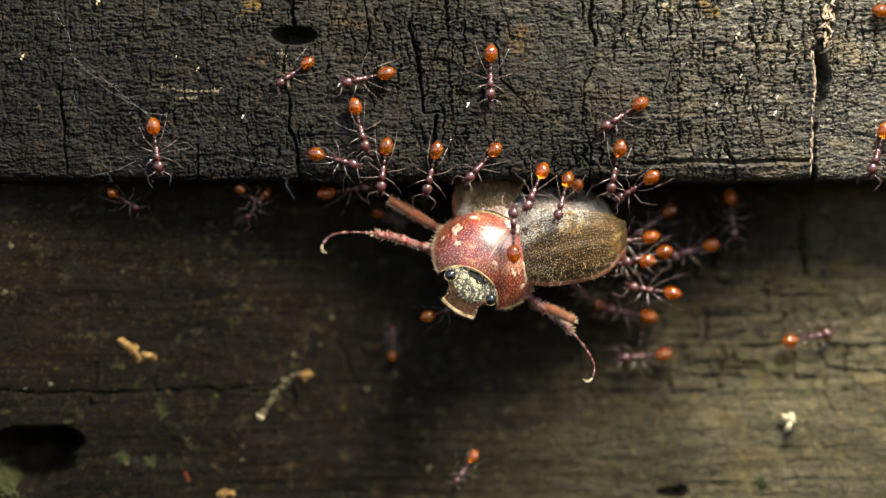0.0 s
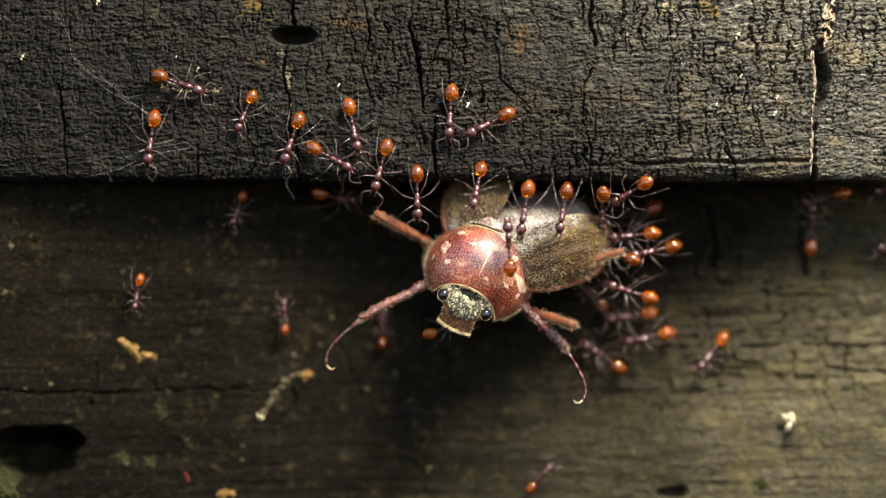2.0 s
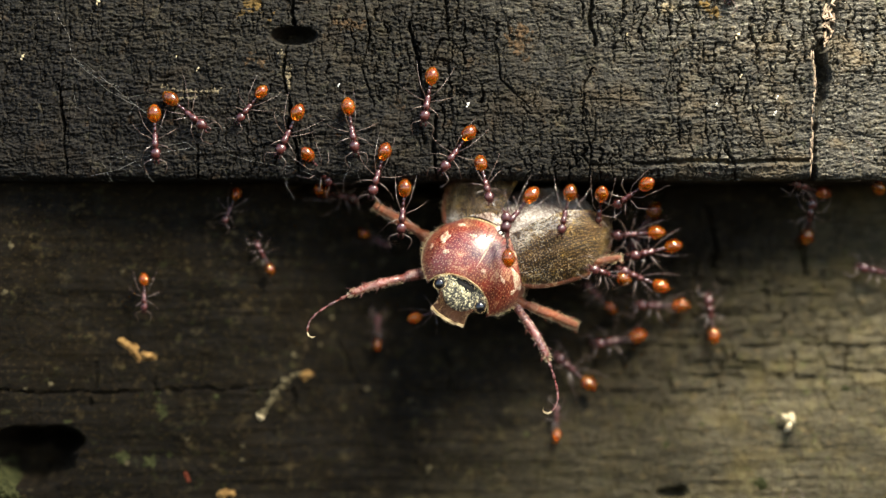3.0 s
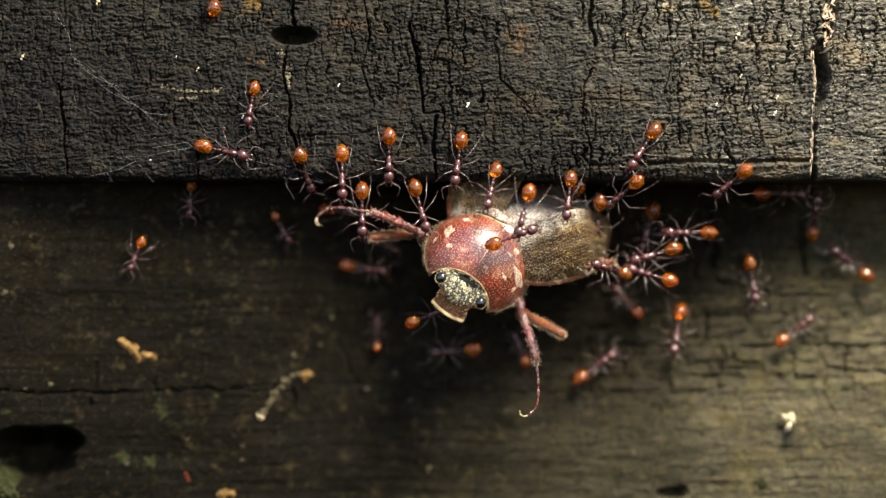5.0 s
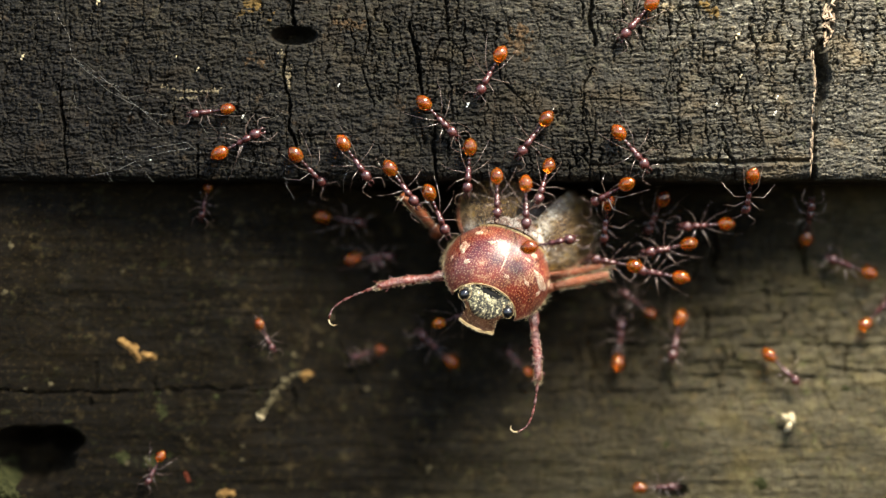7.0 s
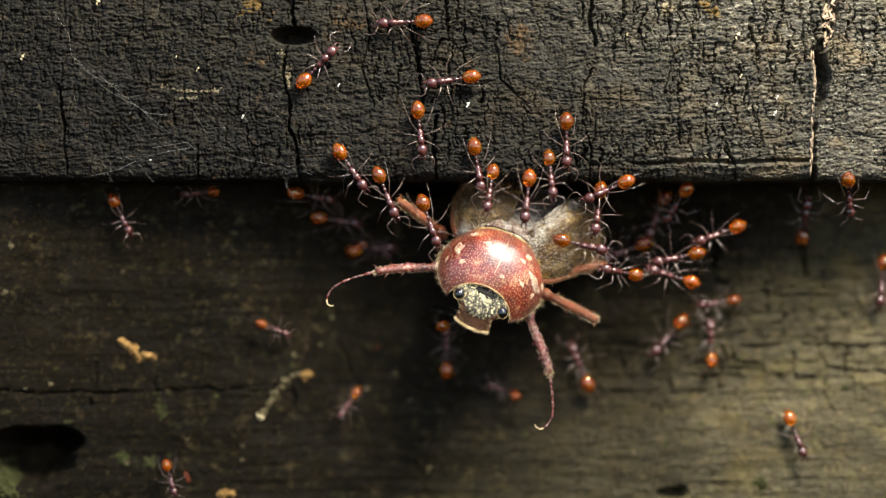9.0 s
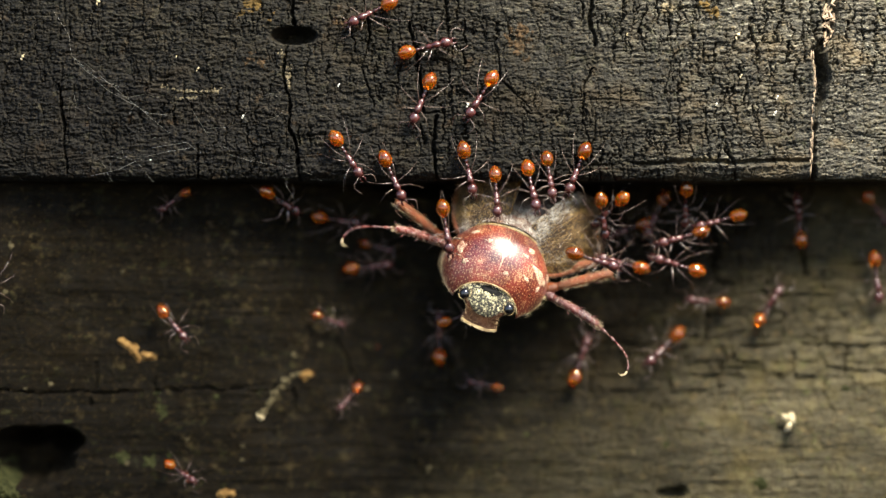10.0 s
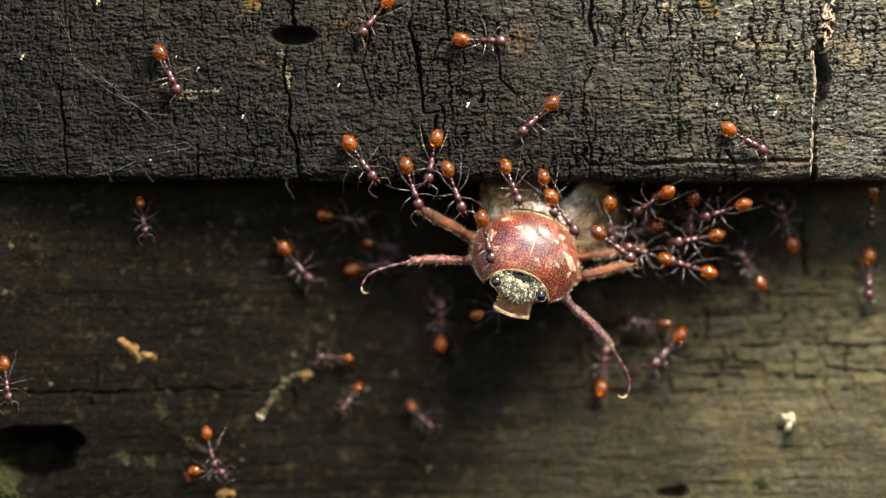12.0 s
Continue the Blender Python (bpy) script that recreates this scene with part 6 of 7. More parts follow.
    go(23, [
        crawl(0.00, 18.48, 4.00, -1.10, -176, 0), crawl(0.50, 17.38, 4.00, -1.42, -178, 0), crawl(1.00, 17.22, 4.00, -1.26, -180, 35), crawl(1.50, 16.99, 4.00, -1.10, -188, 35),
        crawl(2.00, 17.15, 4.00, -0.95, -196, 0), crawl(2.50, 16.52, 4.00, -1.89, -204, 35), crawl(3.00, 15.96, 4.00, -2.59, -197, 35), crawl(5.00, 16.12, 4.00, -2.12, -197, 35),
        crawl(5.50, 17.07, 4.00, -1.49, -191, 35), crawl(6.00, 17.46, 4.00, -1.81, -190, 0), crawl(6.50, 17.62, 4.00, -1.73, -189, 0), crawl(7.00, 17.38, 4.00, -1.57, -190, 0),
        crawl(9.00, 17.07, 4.00, -2.28, -191, 35), crawl(9.50, 17.54, 4.00, -1.97, -192, 0), crawl(10.00, 17.93, 4.00, -1.73, -194, 0), crawl(10.50, 18.95, 4.00, -1.26, -195, 0),
        crawl(11.00, 19.59, 4.00, -0.95, -196, 0), crawl(11.50, 19.82, 4.00, -0.95, -197, 0), crawl(12.00, 20.14, 4.00, -0.95, -198, 0),
    ])
    go(24, [
        crawl(0.00, 19.14, 7.95, -6.27, 169, -1), crawl(1.00, 19.04, 7.99, -5.65, 184, 0), crawl(1.50, 19.30, 7.96, -5.74, 191, 1), crawl(2.00, 19.19, 7.96, -5.95, 188, 0),
        crawl(2.50, 20.07, 7.84, -5.74, 184, 0), crawl(3.00, 22.03, 7.55, -5.20, 180, 0), crawl(4.00, 22.01, 7.54, -5.54, 219, 4), crawl(5.00, 21.98, 7.54, -5.88, 259, 7),
        crawl(5.50, 21.90, 7.55, -5.96, 261, 7), crawl(6.00, 21.89, 7.52, -6.37, 263, 8), crawl(6.50, 21.89, 7.52, -6.37, 265, 8), crawl(7.00, 21.97, 7.50, -6.43, 257, 8),
        crawl(9.00, 21.97, 7.48, -6.76, 229, 6), crawl(9.50, 21.64, 7.42, -7.64, 227, 7), crawl(10.00, 21.64, 7.39, -7.88, 224, 7), crawl(10.50, 21.47, 7.40, -8.04, 221, 7),
        crawl(11.00, 21.31, 7.35, -8.52, 233, 9), crawl(11.50, 21.79, 7.32, -8.20, 231, 9), crawl(12.00, 21.87, 7.35, -7.96, 229, 8),
    ])
    go(25, [
        crawl(0.00, 31.84, 6.40, -8.46, 11, -2), crawl(0.70, 33.55, 6.70, -4.49, 44, 0), crawl(1.00, 33.63, 6.70, -3.36, 58, 0), crawl(1.50, 33.47, 6.70, -1.44, 82, 0),
        crawl(2.00, 33.86, 6.70, 0.16, 87, 0), crawl(2.50, 33.55, 6.70, 1.52, 92, 35), crawl(3.00, 33.55, 6.70, 1.52, 90, 35), crawl(5.00, 34.03, 6.70, 1.84, 90, 35),
        crawl(5.50, 33.95, 6.70, 1.76, 90, 35), crawl(6.00, 33.63, 6.70, 1.60, 90, 35), crawl(6.50, 33.55, 6.70, 1.44, 90, 35), crawl(7.00, 33.47, 6.70, 1.35, 90, 35),
        crawl(9.00, 33.14, 6.70, 1.44, 90, 35), crawl(9.50, 33.14, 6.70, 1.12, 93, 0), crawl(10.00, 32.99, 6.70, 0.80, 96, 0), crawl(10.50, 32.99, 6.70, 0.80, 99, 0),
        crawl(11.00, 32.83, 6.70, 0.64, 102, 0), crawl(11.50, 32.75, 6.70, 0.16, 105, 0), crawl(12.00, 32.19, 6.70, 0.41, 108, 0),
    ])
    go(26, [
        crawl(0.00, 38.55, 0.00, 20.95, -9, 0), crawl(0.50, 40.30, 0.00, 21.05, -9, 0), crawl(1.00, 42.80, 0.00, 20.05, -9, 0), crawl(3.00, 45.80, 0.00, 19.05, -9, 0),
        crawl(12.00, 48.30, 0.00, 19.05, -9, 0),
    ])
    go(27, [
        crawl(0.00, 38.90, 0.00, 10.45, -108, 0), crawl(0.50, 38.55, 0.00, 7.05, -144, -35), crawl(1.00, 37.54, 6.07, 5.00, -180, 0), crawl(1.50, 37.02, 6.07, 5.00, -164, -32),
        crawl(2.50, 36.76, 4.98, 5.33, -172, -23), crawl(3.00, 34.35, 5.29, 5.23, -194, 35), crawl(4.80, 26.56, 0.00, 7.28, -142, -35), crawl(5.00, 26.95, 0.00, 7.19, -137, -35),
        crawl(5.50, 27.34, 0.00, 6.89, -104, -35), crawl(6.00, 27.44, 1.00, 6.47, -108, -35), crawl(6.50, 27.18, 0.00, 6.82, -111, -35), crawl(7.00, 27.34, 0.00, 6.89, -95, -35),
        crawl(7.20, 27.41, 0.00, 7.19, -97, -35), crawl(8.80, 20.96, 3.14, 5.86, -117, -35), crawl(9.00, 22.20, 3.61, 5.73, -120, -35), crawl(9.50, 21.89, 3.61, 5.73, -84, -35),
        crawl(10.00, 21.93, 3.38, 5.80, -87, -35), crawl(10.50, 21.99, 4.32, 5.52, -90, -35), crawl(11.00, 22.11, 4.56, 5.45, -108, -35), crawl(11.50, 22.87, 3.86, 5.66, -102, -35),
        crawl(12.00, 23.00, 5.76, 5.09, -95, -35),
    ])
    go(28, [
        crawl(0.00, 29.30, 0.00, 27.55, -117, 0), crawl(3.20, 26.80, 0.00, 25.05, -121, 0), crawl(4.00, 22.30, 0.00, 17.55, -122, 0), crawl(4.80, 18.68, 0.00, 10.80, -122, 0),
        crawl(5.00, 18.60, 0.00, 10.41, -123, 0), crawl(5.50, 17.54, 0.00, 10.19, -138, 0), crawl(6.00, 15.00, 0.00, 11.26, -143, 0), crawl(6.50, 12.94, 0.00, 12.33, -148, 0),
        crawl(7.00, 9.11, 0.00, 11.48, -127, 0), crawl(7.20, 8.65, 0.00, 11.87, -123, 0), crawl(9.00, 10.87, 0.00, 11.26, -90, 0), crawl(9.50, 11.71, 0.00, 9.27, -105, 0),
        crawl(10.00, 12.48, 0.00, 8.65, -112, 0), crawl(10.50, 13.17, 0.00, 9.19, -106, 0), crawl(11.00, 14.09, 0.00, 10.80, -115, 0), crawl(11.50, 14.09, 0.00, 12.63, -172, 0),
        crawl(12.00, 9.57, 0.00, 12.86, -136, 0),
    ])
    go(29, [
        crawl(0.00, 18.80, 4.00, 1.08, -171, 0), crawl(3.00, 19.31, 4.00, 1.49, -176, 0), crawl(4.80, 24.07, 4.00, 1.49, -180, 0), crawl(5.00, 24.07, 4.00, 1.49, -180, 0),
        crawl(5.50, 24.38, 4.00, 1.89, -177, 0), crawl(6.50, 25.25, 4.00, 2.28, -176, 0), crawl(7.00, 25.64, 4.00, 2.28, -176, 0), crawl(9.00, 26.66, 4.00, 2.04, -159, 0),
        crawl(9.50, 26.64, 3.88, 3.22, -164, -2), crawl(10.00, 26.74, 4.00, 3.07, -164, 0), crawl(10.50, 26.67, 3.57, 3.45, -163, -6), crawl(11.00, 26.87, 3.37, 3.60, -163, -9),
        crawl(11.50, 27.08, 3.27, 3.68, -162, -11), crawl(12.00, 27.22, 2.76, 4.06, -162, -18),
    ])
    go(30, [
        crawl(0.00, 43.80, 0.00, 9.55, -146, 0), crawl(2.00, 43.12, 3.73, 5.69, -173, -19), crawl(2.50, 41.45, 6.07, 5.00, -180, 0), crawl(3.00, 39.09, 3.42, 5.78, -235, 35),
        crawl(3.20, 38.41, 1.40, 6.36, -223, 20), crawl(4.00, 34.33, 4.51, 5.46, -171, -26), crawl(4.20, 32.90, 4.78, 5.38, -130, -30), crawl(4.40, 31.48, 5.06, 5.30, -90, -35),
        crawl(4.60, 30.04, 5.33, 5.22, -45, -18), crawl(4.80, 28.60, 5.60, 5.14, 0, 0), crawl(5.00, 29.15, 5.76, 5.09, -1, -3), crawl(5.30, 30.96, 6.22, 4.95, -3, -7),
        crawl(5.50, 31.65, 5.76, 5.09, -4, -10), crawl(6.00, 33.66, 4.98, 5.33, 4, 10), crawl(6.50, 35.32, 2.18, 6.14, 11, 30), crawl(7.00, 40.30, 0.00, 7.20, -18, -29),
        crawl(7.50, 39.80, 0.00, 7.50, -54, -32), crawl(8.00, 39.30, 0.00, 7.80, -90, -35), crawl(8.80, 35.45, 0.00, 6.90, -80, -35), crawl(9.00, 35.79, 0.78, 6.53, -77, -35),
        crawl(9.50, 38.42, 5.99, 5.02, -37, -33), crawl(10.00, 38.73, 5.99, 5.02, -46, -33), crawl(10.50, 38.60, 5.76, 5.09, -55, -35), crawl(11.00, 39.04, 4.09, 5.59, -64, -35),
        crawl(11.50, 38.67, 4.81, 5.38, -74, -35), crawl(12.00, 38.88, 4.09, 5.59, -83, -35),
    ])
    go(31, [
        crawl(0.00, 26.49, 6.91, 4.76, -84, 0), crawl(0.50, 26.75, 6.88, 1.10, -80, 0), crawl(1.00, 27.01, 6.86, -2.41, -76, 0), crawl(1.50, 26.85, 6.87, -5.18, -83, 6),
        crawl(2.00, 25.68, 6.73, -8.31, -129, 9), crawl(2.50, 24.21, 6.70, -9.57, -167, 3), crawl(2.80, 24.70, 6.80, -8.67, -207, -4), crawl(3.00, 25.02, 6.85, -8.06, -262, -4),
        crawl(3.20, 25.18, 6.87, -7.80, -279, -3), crawl(3.80, 26.36, 6.93, -5.36, -329, 0), crawl(4.40, 27.50, 6.81, -2.91, -391, 0), crawl(4.80, 28.28, 6.75, -1.29, -424, 0),
        crawl(5.00, 28.28, 6.75, -1.29, -441, 0), crawl(5.50, 28.99, 6.72, -2.56, -445, 1), crawl(6.00, 29.06, 6.69, -6.00, -432, 7), crawl(6.50, 28.74, 6.69, -6.33, -434, 8),
        crawl(7.00, 30.00, 6.14, -9.81, -405, 9), crawl(7.20, 30.53, 6.04, -10.29, -407, 10), crawl(9.00, 31.56, 4.84, -15.45, -430, 7), crawl(9.50, 33.61, 4.30, -21.82, -430, 0),
        crawl(10.00, 34.28, 4.30, -25.68, -430, 0), crawl(12.00, 34.80, 4.30, -26.71, -430, 0),
    ])
    go(32, [
        crawl(0.00, 45.81, 6.70, 0.05, -180, 0), crawl(2.00, 43.97, 6.70, 0.05, -180, 0), crawl(2.50, 42.25, 6.70, -1.10, -180, 0), crawl(3.00, 42.25, 6.70, -2.56, -193, 0),
        crawl(4.80, 38.92, 6.70, -2.56, -215, 0), crawl(5.00, 39.00, 6.70, -2.40, -218, 0), crawl(5.50, 39.08, 6.70, -2.25, -213, 0), crawl(6.00, 38.92, 6.70, -2.00, -209, 0),
        crawl(6.50, 38.92, 6.70, -2.00, -204, 0), crawl(7.00, 39.27, 6.70, -2.25, -201, 0), crawl(8.00, 39.93, 6.70, -1.72, -135, 0), crawl(9.00, 40.59, 6.70, -1.21, -95, 0),
        crawl(9.50, 40.36, 6.70, -1.52, -81, 0), crawl(10.00, 39.72, 6.70, -0.88, -83, 0), crawl(10.50, 39.64, 6.70, -0.88, -86, 0), crawl(11.00, 40.04, 6.70, -1.29, -81, 0),
        crawl(11.50, 39.55, 6.70, -0.88, -85, 0), crawl(12.00, 39.23, 6.70, -0.64, -90, 0),
    ])
    go(33, [
        crawl(0.00, 31.70, 4.30, -28.26, 90, 0), crawl(3.20, 31.70, 4.30, -26.19, 90, 0), crawl(4.00, 30.24, 4.65, -16.46, 90, -12), crawl(4.80, 30.83, 6.32, -8.92, 48, -5),
        crawl(5.00, 31.11, 6.40, -8.46, 37, -4), crawl(5.50, 32.43, 6.50, -7.78, 57, -3), crawl(6.00, 33.22, 6.57, -7.26, 40, -2), crawl(6.50, 34.13, 6.62, -6.75, 22, -1),
        crawl(7.00, 38.82, 6.60, -7.00, 45, -2), crawl(7.25, 37.13, 6.45, -7.97, 90, -4), crawl(7.50, 35.44, 6.31, -8.94, 135, -5), crawl(8.00, 32.05, 5.92, -10.87, 180, 0),
        crawl(8.50, 28.35, 6.02, -10.62, 135, -5), crawl(9.00, 24.70, 6.45, -10.39, 90, -9), crawl(9.50, 25.21, 6.41, -10.28, 79, -9), crawl(9.70, 27.25, 6.48, -8.77, 70, -6),
        crawl(10.00, 29.09, 6.65, -6.58, 56, -1), crawl(10.10, 29.70, 6.69, -5.85, 67, 0), crawl(10.50, 29.46, 6.71, -4.24, 108, 0), crawl(11.00, 29.54, 6.70, -4.49, 122, 0),
        crawl(11.50, 29.23, 6.71, -3.60, 123, 0), crawl(12.00, 29.31, 6.71, -3.20, 124, 0),
    ])
    go(34, [
        crawl(0.00, 6.13, -1.60, -0.45, 90, 0), crawl(0.50, 6.29, -1.60, 0.07, 91, 0), crawl(1.00, 5.98, -1.60, -0.91, 91, 0), crawl(1.50, 5.68, -1.60, -1.14, 92, 0),
        crawl(2.00, 5.83, -1.60, -1.67, 93, 0), crawl(2.50, 5.60, -1.60, -1.06, 93, 0), crawl(3.00, 5.68, -1.60, -0.83, 93, 0), crawl(4.00, 5.03, -1.60, -0.19, 51, 0),
        crawl(5.00, 4.39, -1.60, 0.45, 20, 0), crawl(5.50, 5.76, -1.60, 0.15, 6, 0), crawl(6.00, 7.34, -1.60, -0.23, -0, 0), crawl(6.50, 6.97, -1.60, 0.23, -6, 0),
        crawl(7.00, 7.50, -1.60, 0.15, 11, 0), crawl(9.00, 10.30, -1.60, 0.76, -13, 0), crawl(9.50, 10.98, -1.60, 0.45, -41, 0), crawl(10.00, 11.43, -1.60, -0.38, -18, 0),
        crawl(10.50, 12.72, -1.60, -0.68, 5, 0), crawl(11.00, 12.65, -1.60, 0.30, -5, 0), crawl(11.50, 13.03, -1.60, 1.36, -21, 0), crawl(12.00, 13.48, -1.60, 1.44, -38, 0),
    ])
    go(35, [
        crawl(0.00, -1.39, 4.00, -6.11, 17, 0), crawl(0.50, -1.64, 4.00, -5.91, 17, 0), crawl(1.00, -1.13, 4.00, -7.14, 17, 0), crawl(1.50, -0.98, 4.00, -7.65, 17, 0),
        crawl(2.00, -1.23, 4.00, -7.65, 17, 0), crawl(2.50, -1.85, 4.00, -6.27, 17, 0), crawl(3.00, -2.57, 4.00, -6.27, 17, 0), crawl(5.00, -2.77, 4.00, -6.63, 21, 0),
        crawl(5.50, -3.65, 4.00, -7.04, 22, 0), crawl(6.00, -1.23, 4.00, -6.88, 21, 0), crawl(6.50, -0.62, 4.00, -6.52, 21, 0), crawl(7.00, -0.36, 4.00, -6.73, 20, 0),
        crawl(9.00, 0.00, 4.00, -6.99, 18, 0), crawl(9.50, 0.24, 4.00, -5.35, 18, 0), crawl(10.00, 0.08, 4.00, -6.61, 17, 0), crawl(10.50, 1.81, 4.00, -7.55, 17, 0),
        crawl(11.00, 2.12, 4.00, -7.31, 16, 0), crawl(11.50, 2.75, 4.00, -6.22, 15, 0), crawl(12.00, 3.07, 4.00, -5.98, 15, 0),
    ])
    go(36, [
        crawl(0.00, -6.13, 8.21, 3.33, -22, -3), crawl(1.50, -6.23, 8.20, 2.43, -26, -3), crawl(2.00, -6.28, 8.19, 2.85, -28, -3), crawl(2.50, -7.02, 8.03, 2.00, -29, -6),
        crawl(3.00, -7.43, 7.93, 1.48, -28, -7), crawl(5.00, -6.54, 8.14, 0.84, -24, -4), crawl(7.00, -8.11, 7.74, -0.58, -21, -10), crawl(9.00, -7.59, 7.89, 0.32, -17, -8),
        crawl(12.00, -7.07, 8.02, 0.58, -11, -6),
    ])
    go(37, [
        crawl(0.00, -4.70, 8.04, -10.03, 90, -8), crawl(1.00, -4.43, 8.00, -10.29, 90, -9), crawl(1.50, -4.86, 8.06, -9.87, 90, -8), crawl(2.00, -5.65, 8.10, -8.81, 90, -6),
        crawl(2.50, -6.07, 8.02, -9.13, 90, -6), crawl(3.00, -6.07, 8.04, -9.03, 90, -6), crawl(5.00, -6.12, 8.01, -9.13, 90, -6), crawl(5.75, -6.12, 8.01, -9.21, 129, 3),
        crawl(6.50, -6.12, 7.99, -9.29, 168, 13), crawl(7.00, -5.96, 8.01, -9.39, 194, 17), crawl(9.00, -8.14, 7.23, -13.38, 236, 20), crawl(9.50, -7.95, 7.30, -13.10, 229, 21),
        crawl(10.00, -8.03, 7.30, -12.93, 230, 21), crawl(10.50, -8.04, 7.31, -12.85, 231, 21), crawl(11.00, -7.80, 7.36, -12.71, 232, 20), crawl(11.50, -8.12, 7.27, -13.10, 233, 20),
        crawl(12.00, -7.96, 7.32, -12.93, 234, 20),
    ])
    go(38, [
        crawl(0.00, 2.81, 6.05, -19.00, -124, 0), crawl(0.50, 1.98, 6.07, -19.69, -135, 0), crawl(1.00, 0.88, 6.16, -21.36, -146, 0), crawl(1.50, -0.78, 6.35, -22.38, -145, 0),
        crawl(2.00, -2.25, 6.56, -23.98, -143, 1), crawl(3.00, -4.40, 6.91, -27.70, -143, 7), crawl(12.00, -5.45, 7.00, -28.76, -143, 10),
    ])
    go(39, [
        crawl(0.00, 5.52, 6.00, -28.06, 59, 0), crawl(1.50, 6.19, 6.00, -24.15, 51, 0), crawl(2.00, 8.07, 6.00, -21.91, 48, -0), crawl(2.50, 9.94, 6.00, -21.03, 45, -1),
        crawl(3.00, 10.48, 6.22, -17.25, 90, -11), crawl(5.00, 7.68, 7.70, -10.47, 112, -9), crawl(7.00, 7.94, 7.46, -11.51, 134, -8), crawl(8.80, 7.54, 6.90, -13.87, 154, -6),
        crawl(9.00, 6.74, 6.97, -13.56, 156, -5), crawl(9.50, 5.38, 7.20, -12.61, 158, -5), crawl(10.00, 5.06, 7.16, -12.77, 169, -3), crawl(10.50, 3.29, 7.16, -12.77, 180, 0),
        crawl(11.00, 1.29, 7.42, -11.90, 166, -3), crawl(11.50, -3.80, 7.91, -10.74, 171, 5), crawl(12.00, -9.00, 7.27, -10.12, 175, 19),
    ])
    go(40, [
        crawl(0.00, 11.24, 6.00, -28.06, 18, 0), crawl(6.00, 13.32, 6.00, -27.01, 4, 0), crawl(6.50, 15.66, 5.95, -24.66, 3, 0), crawl(7.00, 17.98, 5.74, -21.87, 2, 0),
        crawl(7.20, 19.26, 5.57, -21.49, 1, 0), crawl(8.00, 25.08, 4.68, -22.65, -2, 0), crawl(8.60, 28.11, 4.37, -26.21, -5, 0), crawl(12.00, 31.70, 4.30, -28.26, -18, 0),
    ])
    go(41, [
        crawl(0.00, 16.80, 0.00, 29.05, -130, 0), crawl(5.50, 15.30, 0.00, 27.55, -136, 0), crawl(6.20, 9.90, 0.00, 21.30, -137, 0), crawl(6.50, 5.66, 0.00, 17.76, -137, 0),
        crawl(7.00, 5.06, 0.00, 17.15, -119, 0), crawl(7.20, 5.06, 0.00, 17.23, -124, 0), crawl(9.00, 2.53, 0.00, 15.16, -171, 0), crawl(9.50, 2.84, 0.00, 15.77, -143, 0),
        crawl(10.00, 4.29, 0.00, 15.01, -122, 0), crawl(10.50, 2.76, 0.00, 13.09, -132, 0), crawl(11.00, 0.23, 0.00, 10.49, -102, 0), crawl(11.50, -0.31, 0.00, 9.27, -101, 0),
        crawl(12.00, -0.61, 0.00, 9.73, -101, 0),
    ])
    go(42, [
        crawl(0.00, 22.30, 0.00, 29.55, -130, 0), crawl(6.20, 22.30, 0.00, 27.55, -131, 0), crawl(7.00, 18.40, 0.00, 21.65, -131, 0), crawl(8.00, 9.30, 0.00, 19.05, -173, 0),
        crawl(8.80, -0.23, 0.00, 19.91, -176, 0), crawl(9.00, -1.69, 0.00, 20.06, -177, 0), crawl(9.50, -3.37, 0.00, 21.29, -180, 0), crawl(10.00, -4.70, 0.00, 21.65, -153, 0),
        crawl(10.50, -5.21, 0.00, 21.52, -119, 0), crawl(11.00, -5.29, 0.00, 21.59, -108, 0), crawl(11.50, -5.06, 0.00, 21.36, -119, 0), crawl(12.00, -4.83, 0.00, 21.89, -129, 0),
    ])
    go(43, [
        crawl(0.00, -45.20, 0.00, 25.05, -35, 0), crawl(0.50, -40.20, 0.00, 22.05, -36, 0), crawl(0.70, -36.98, 0.00, 20.59, -37, 0), crawl(1.00, -31.93, 0.00, 16.77, -38, 0),
        crawl(1.50, -27.49, 0.00, 15.62, -3, 0), crawl(2.00, -24.96, 0.00, 15.23, -20, 0), crawl(2.50, -24.81, 0.00, 14.93, -36, 0), crawl(3.00, -24.00, 0.00, 13.25, -40, 0),
        crawl(3.20, -24.10, 0.00, 13.65, -21, 0), crawl(3.50, -23.53, 0.00, 14.82, 9, 0), crawl(4.20, -22.20, 0.00, 17.55, 63, 0), crawl(4.80, -20.45, 0.00, 20.30, 76, 0),
        crawl(5.00, -20.15, 0.00, 21.15, 81, 0), crawl(5.50, -19.60, 0.00, 25.05, 108, 0), crawl(6.00, -20.20, 0.00, 28.05, 135, 0), crawl(8.00, -24.20, 0.00, 28.62, 189, 0),
        crawl(8.75, -25.70, 0.00, 28.84, 230, 0), crawl(9.50, -27.20, 0.00, 29.05, 270, 0), crawl(10.50, -26.80, 0.00, 24.55, 281, 0), crawl(11.00, -26.56, 0.00, 21.52, 286, 0),
        crawl(11.50, -25.96, 0.00, 19.07, 291, 0), crawl(12.00, -24.96, 0.00, 17.31, 295, 0),
    ])
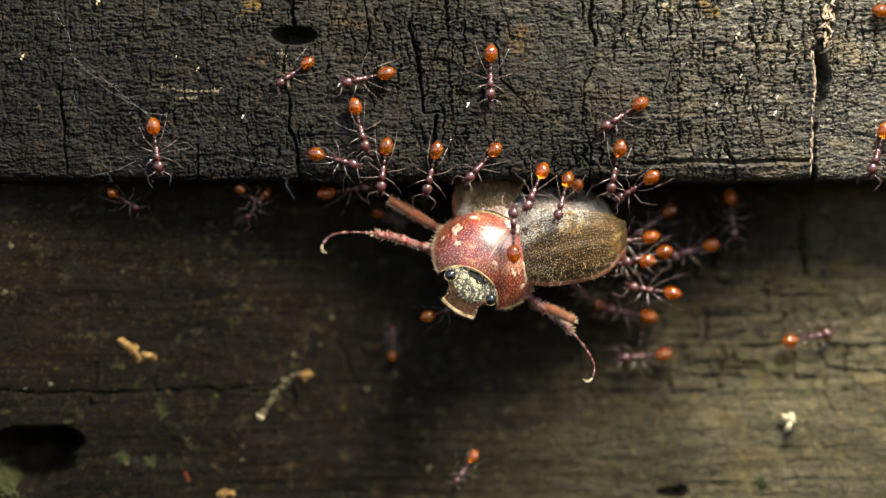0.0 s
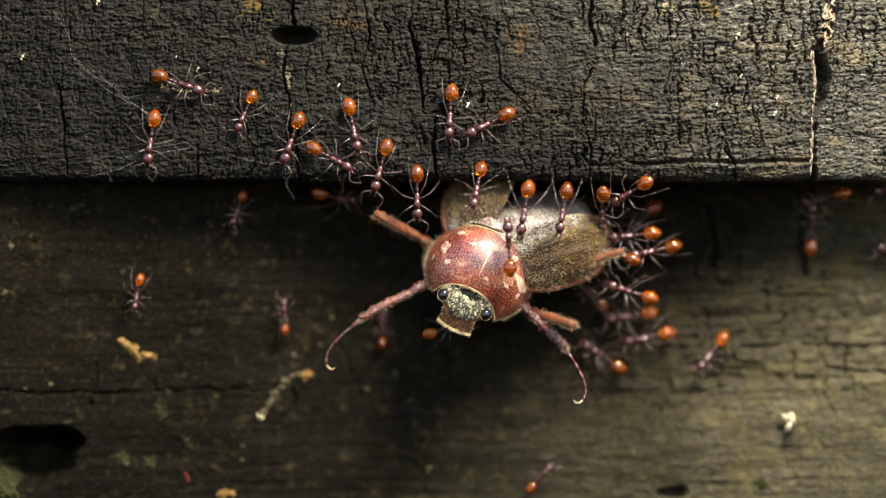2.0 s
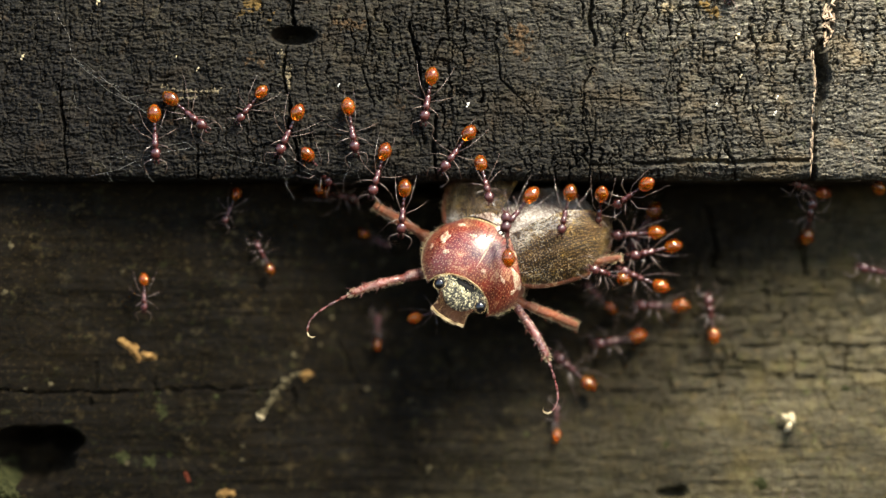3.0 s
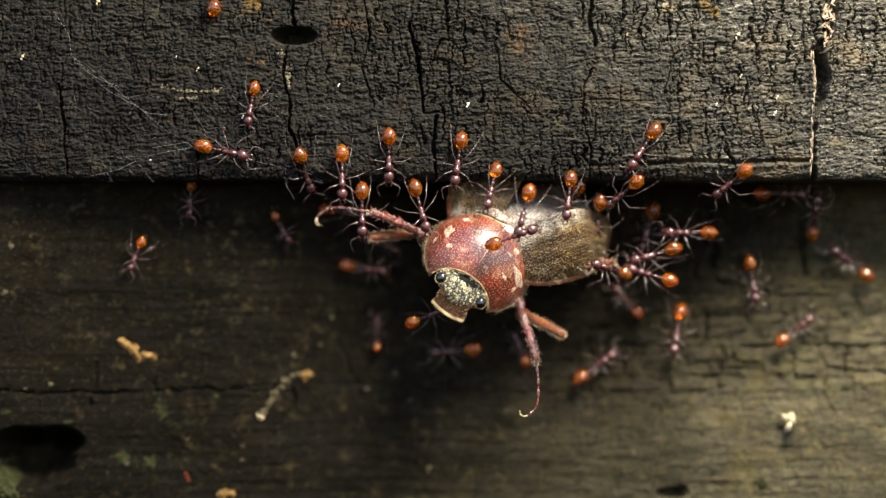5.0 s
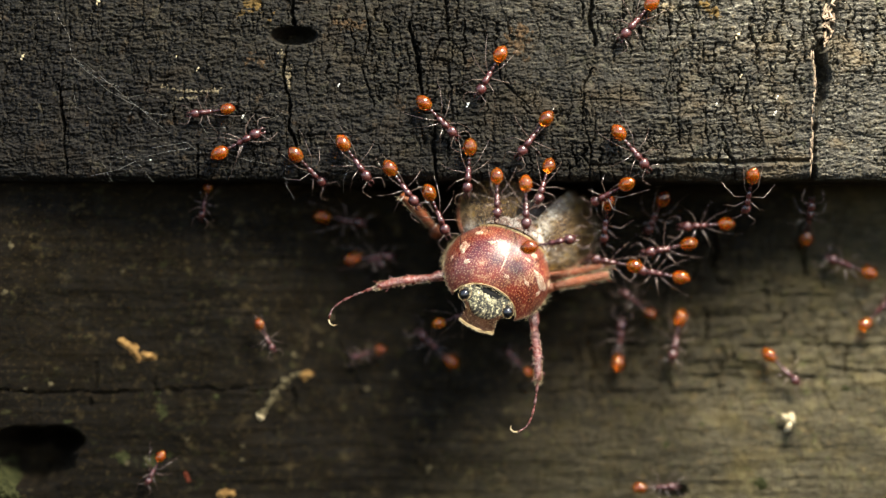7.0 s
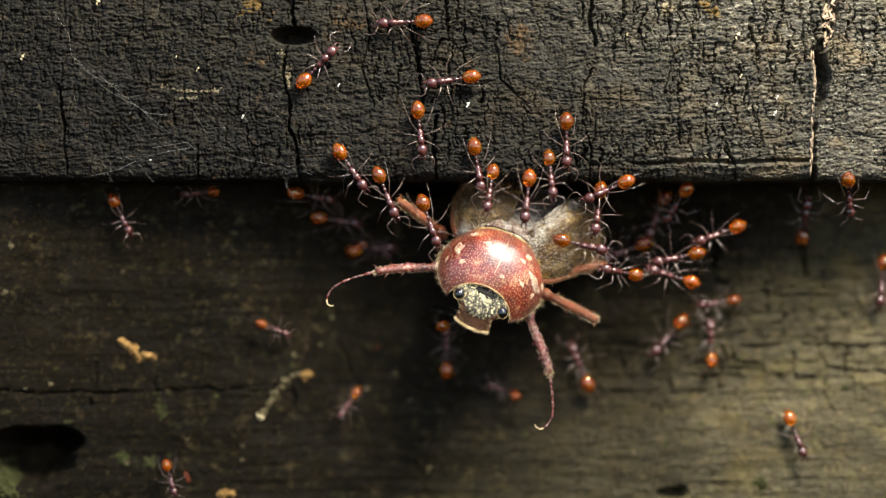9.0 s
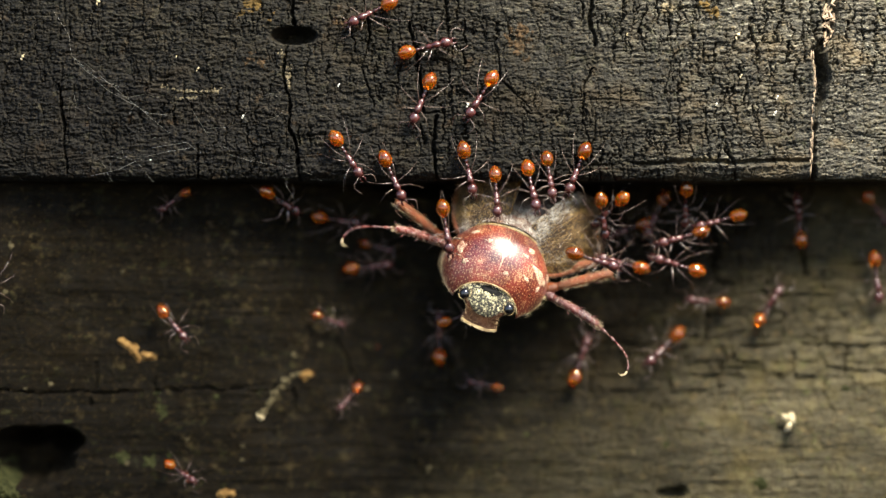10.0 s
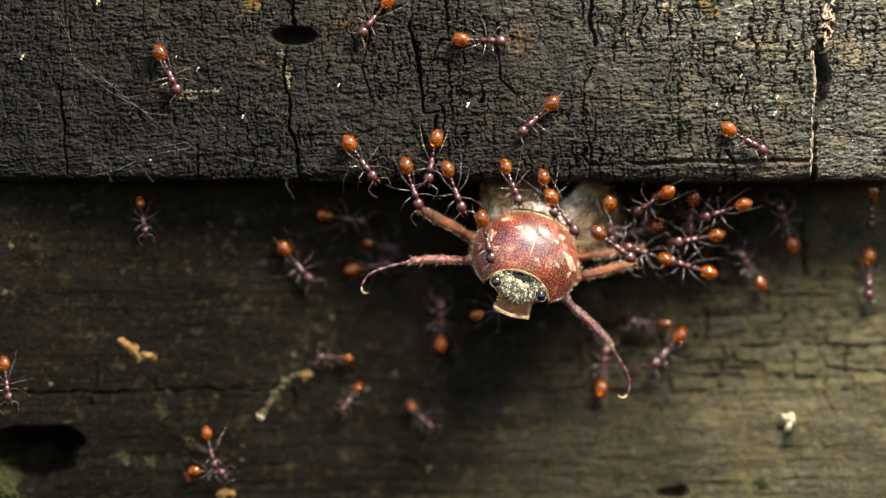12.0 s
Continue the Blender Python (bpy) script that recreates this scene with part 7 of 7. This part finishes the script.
    go(44, [
        crawl(0.00, 14.59, 8.40, -5.23, 143, -0), crawl(3.00, 15.64, 8.34, -5.50, 136, 0), crawl(4.80, 18.33, 8.04, -6.39, 132, -1), crawl(5.00, 18.10, 8.10, -5.98, 131, 0),
        crawl(5.50, 17.38, 8.19, -5.82, 140, 0), crawl(6.00, 16.95, 8.25, -4.97, 149, 0), crawl(6.50, 17.73, 8.16, -5.49, 158, 0), crawl(7.00, 19.30, 7.94, -6.01, 141, 0),
        crawl(8.00, 23.93, 7.24, -5.46, 189, 0), crawl(8.80, 27.49, 6.81, -4.72, 188, 0), crawl(9.00, 26.85, 6.87, -4.72, 188, 0), crawl(9.50, 25.75, 7.00, -4.58, 178, 0),
        crawl(10.00, 25.91, 6.98, -4.89, 176, 0), crawl(10.50, 23.55, 7.30, -5.71, 174, 0), crawl(11.00, 21.98, 7.54, -5.56, 156, 0), crawl(11.50, 22.06, 7.52, -5.80, 165, 0),
        crawl(12.00, 20.67, 7.66, -6.94, 175, 0),
    ])
    go(45, [
        crawl(0.00, -42.45, 0.87, 4.08, -72, 0), crawl(8.00, -42.45, 0.87, 3.08, -82, 0), crawl(9.50, -41.52, 1.14, 1.06, -85, 0), crawl(10.20, -39.65, 1.65, -2.22, -86, 0),
        crawl(10.50, -39.26, 1.75, -3.24, -86, 2), crawl(11.00, -39.54, 1.68, -5.52, -85, 7), crawl(11.50, -39.44, 1.67, -9.66, -82, 13), crawl(12.00, -39.11, 1.75, -10.32, -79, 13),
    ])
    go(46, [
        crawl(0.00, -16.18, 4.50, 4.95, -127, 3), crawl(1.50, -17.72, 4.40, 4.69, -103, 2), crawl(2.50, -18.48, 4.28, 4.94, -119, 1), crawl(3.00, -18.73, 4.25, 4.94, -114, 1),
        crawl(4.80, -22.57, 4.16, 5.81, -97, 0), crawl(5.50, -23.08, 4.14, 5.81, -90, 0), crawl(7.00, -21.29, 4.20, 5.61, -103, 0), crawl(8.00, -21.04, 4.20, 5.40, -139, 0),
        crawl(9.00, -20.78, 4.20, 5.19, -175, 0), crawl(9.50, -20.78, 4.20, 5.19, -175, 0), crawl(10.00, -23.35, 4.13, 5.14, -144, 0), crawl(10.50, -27.80, 3.79, 4.93, -113, 0),
        crawl(11.00, -28.10, 3.76, 4.92, -135, 0), crawl(12.00, -27.40, 3.84, 4.16, -80, 0),
    ])


motions()
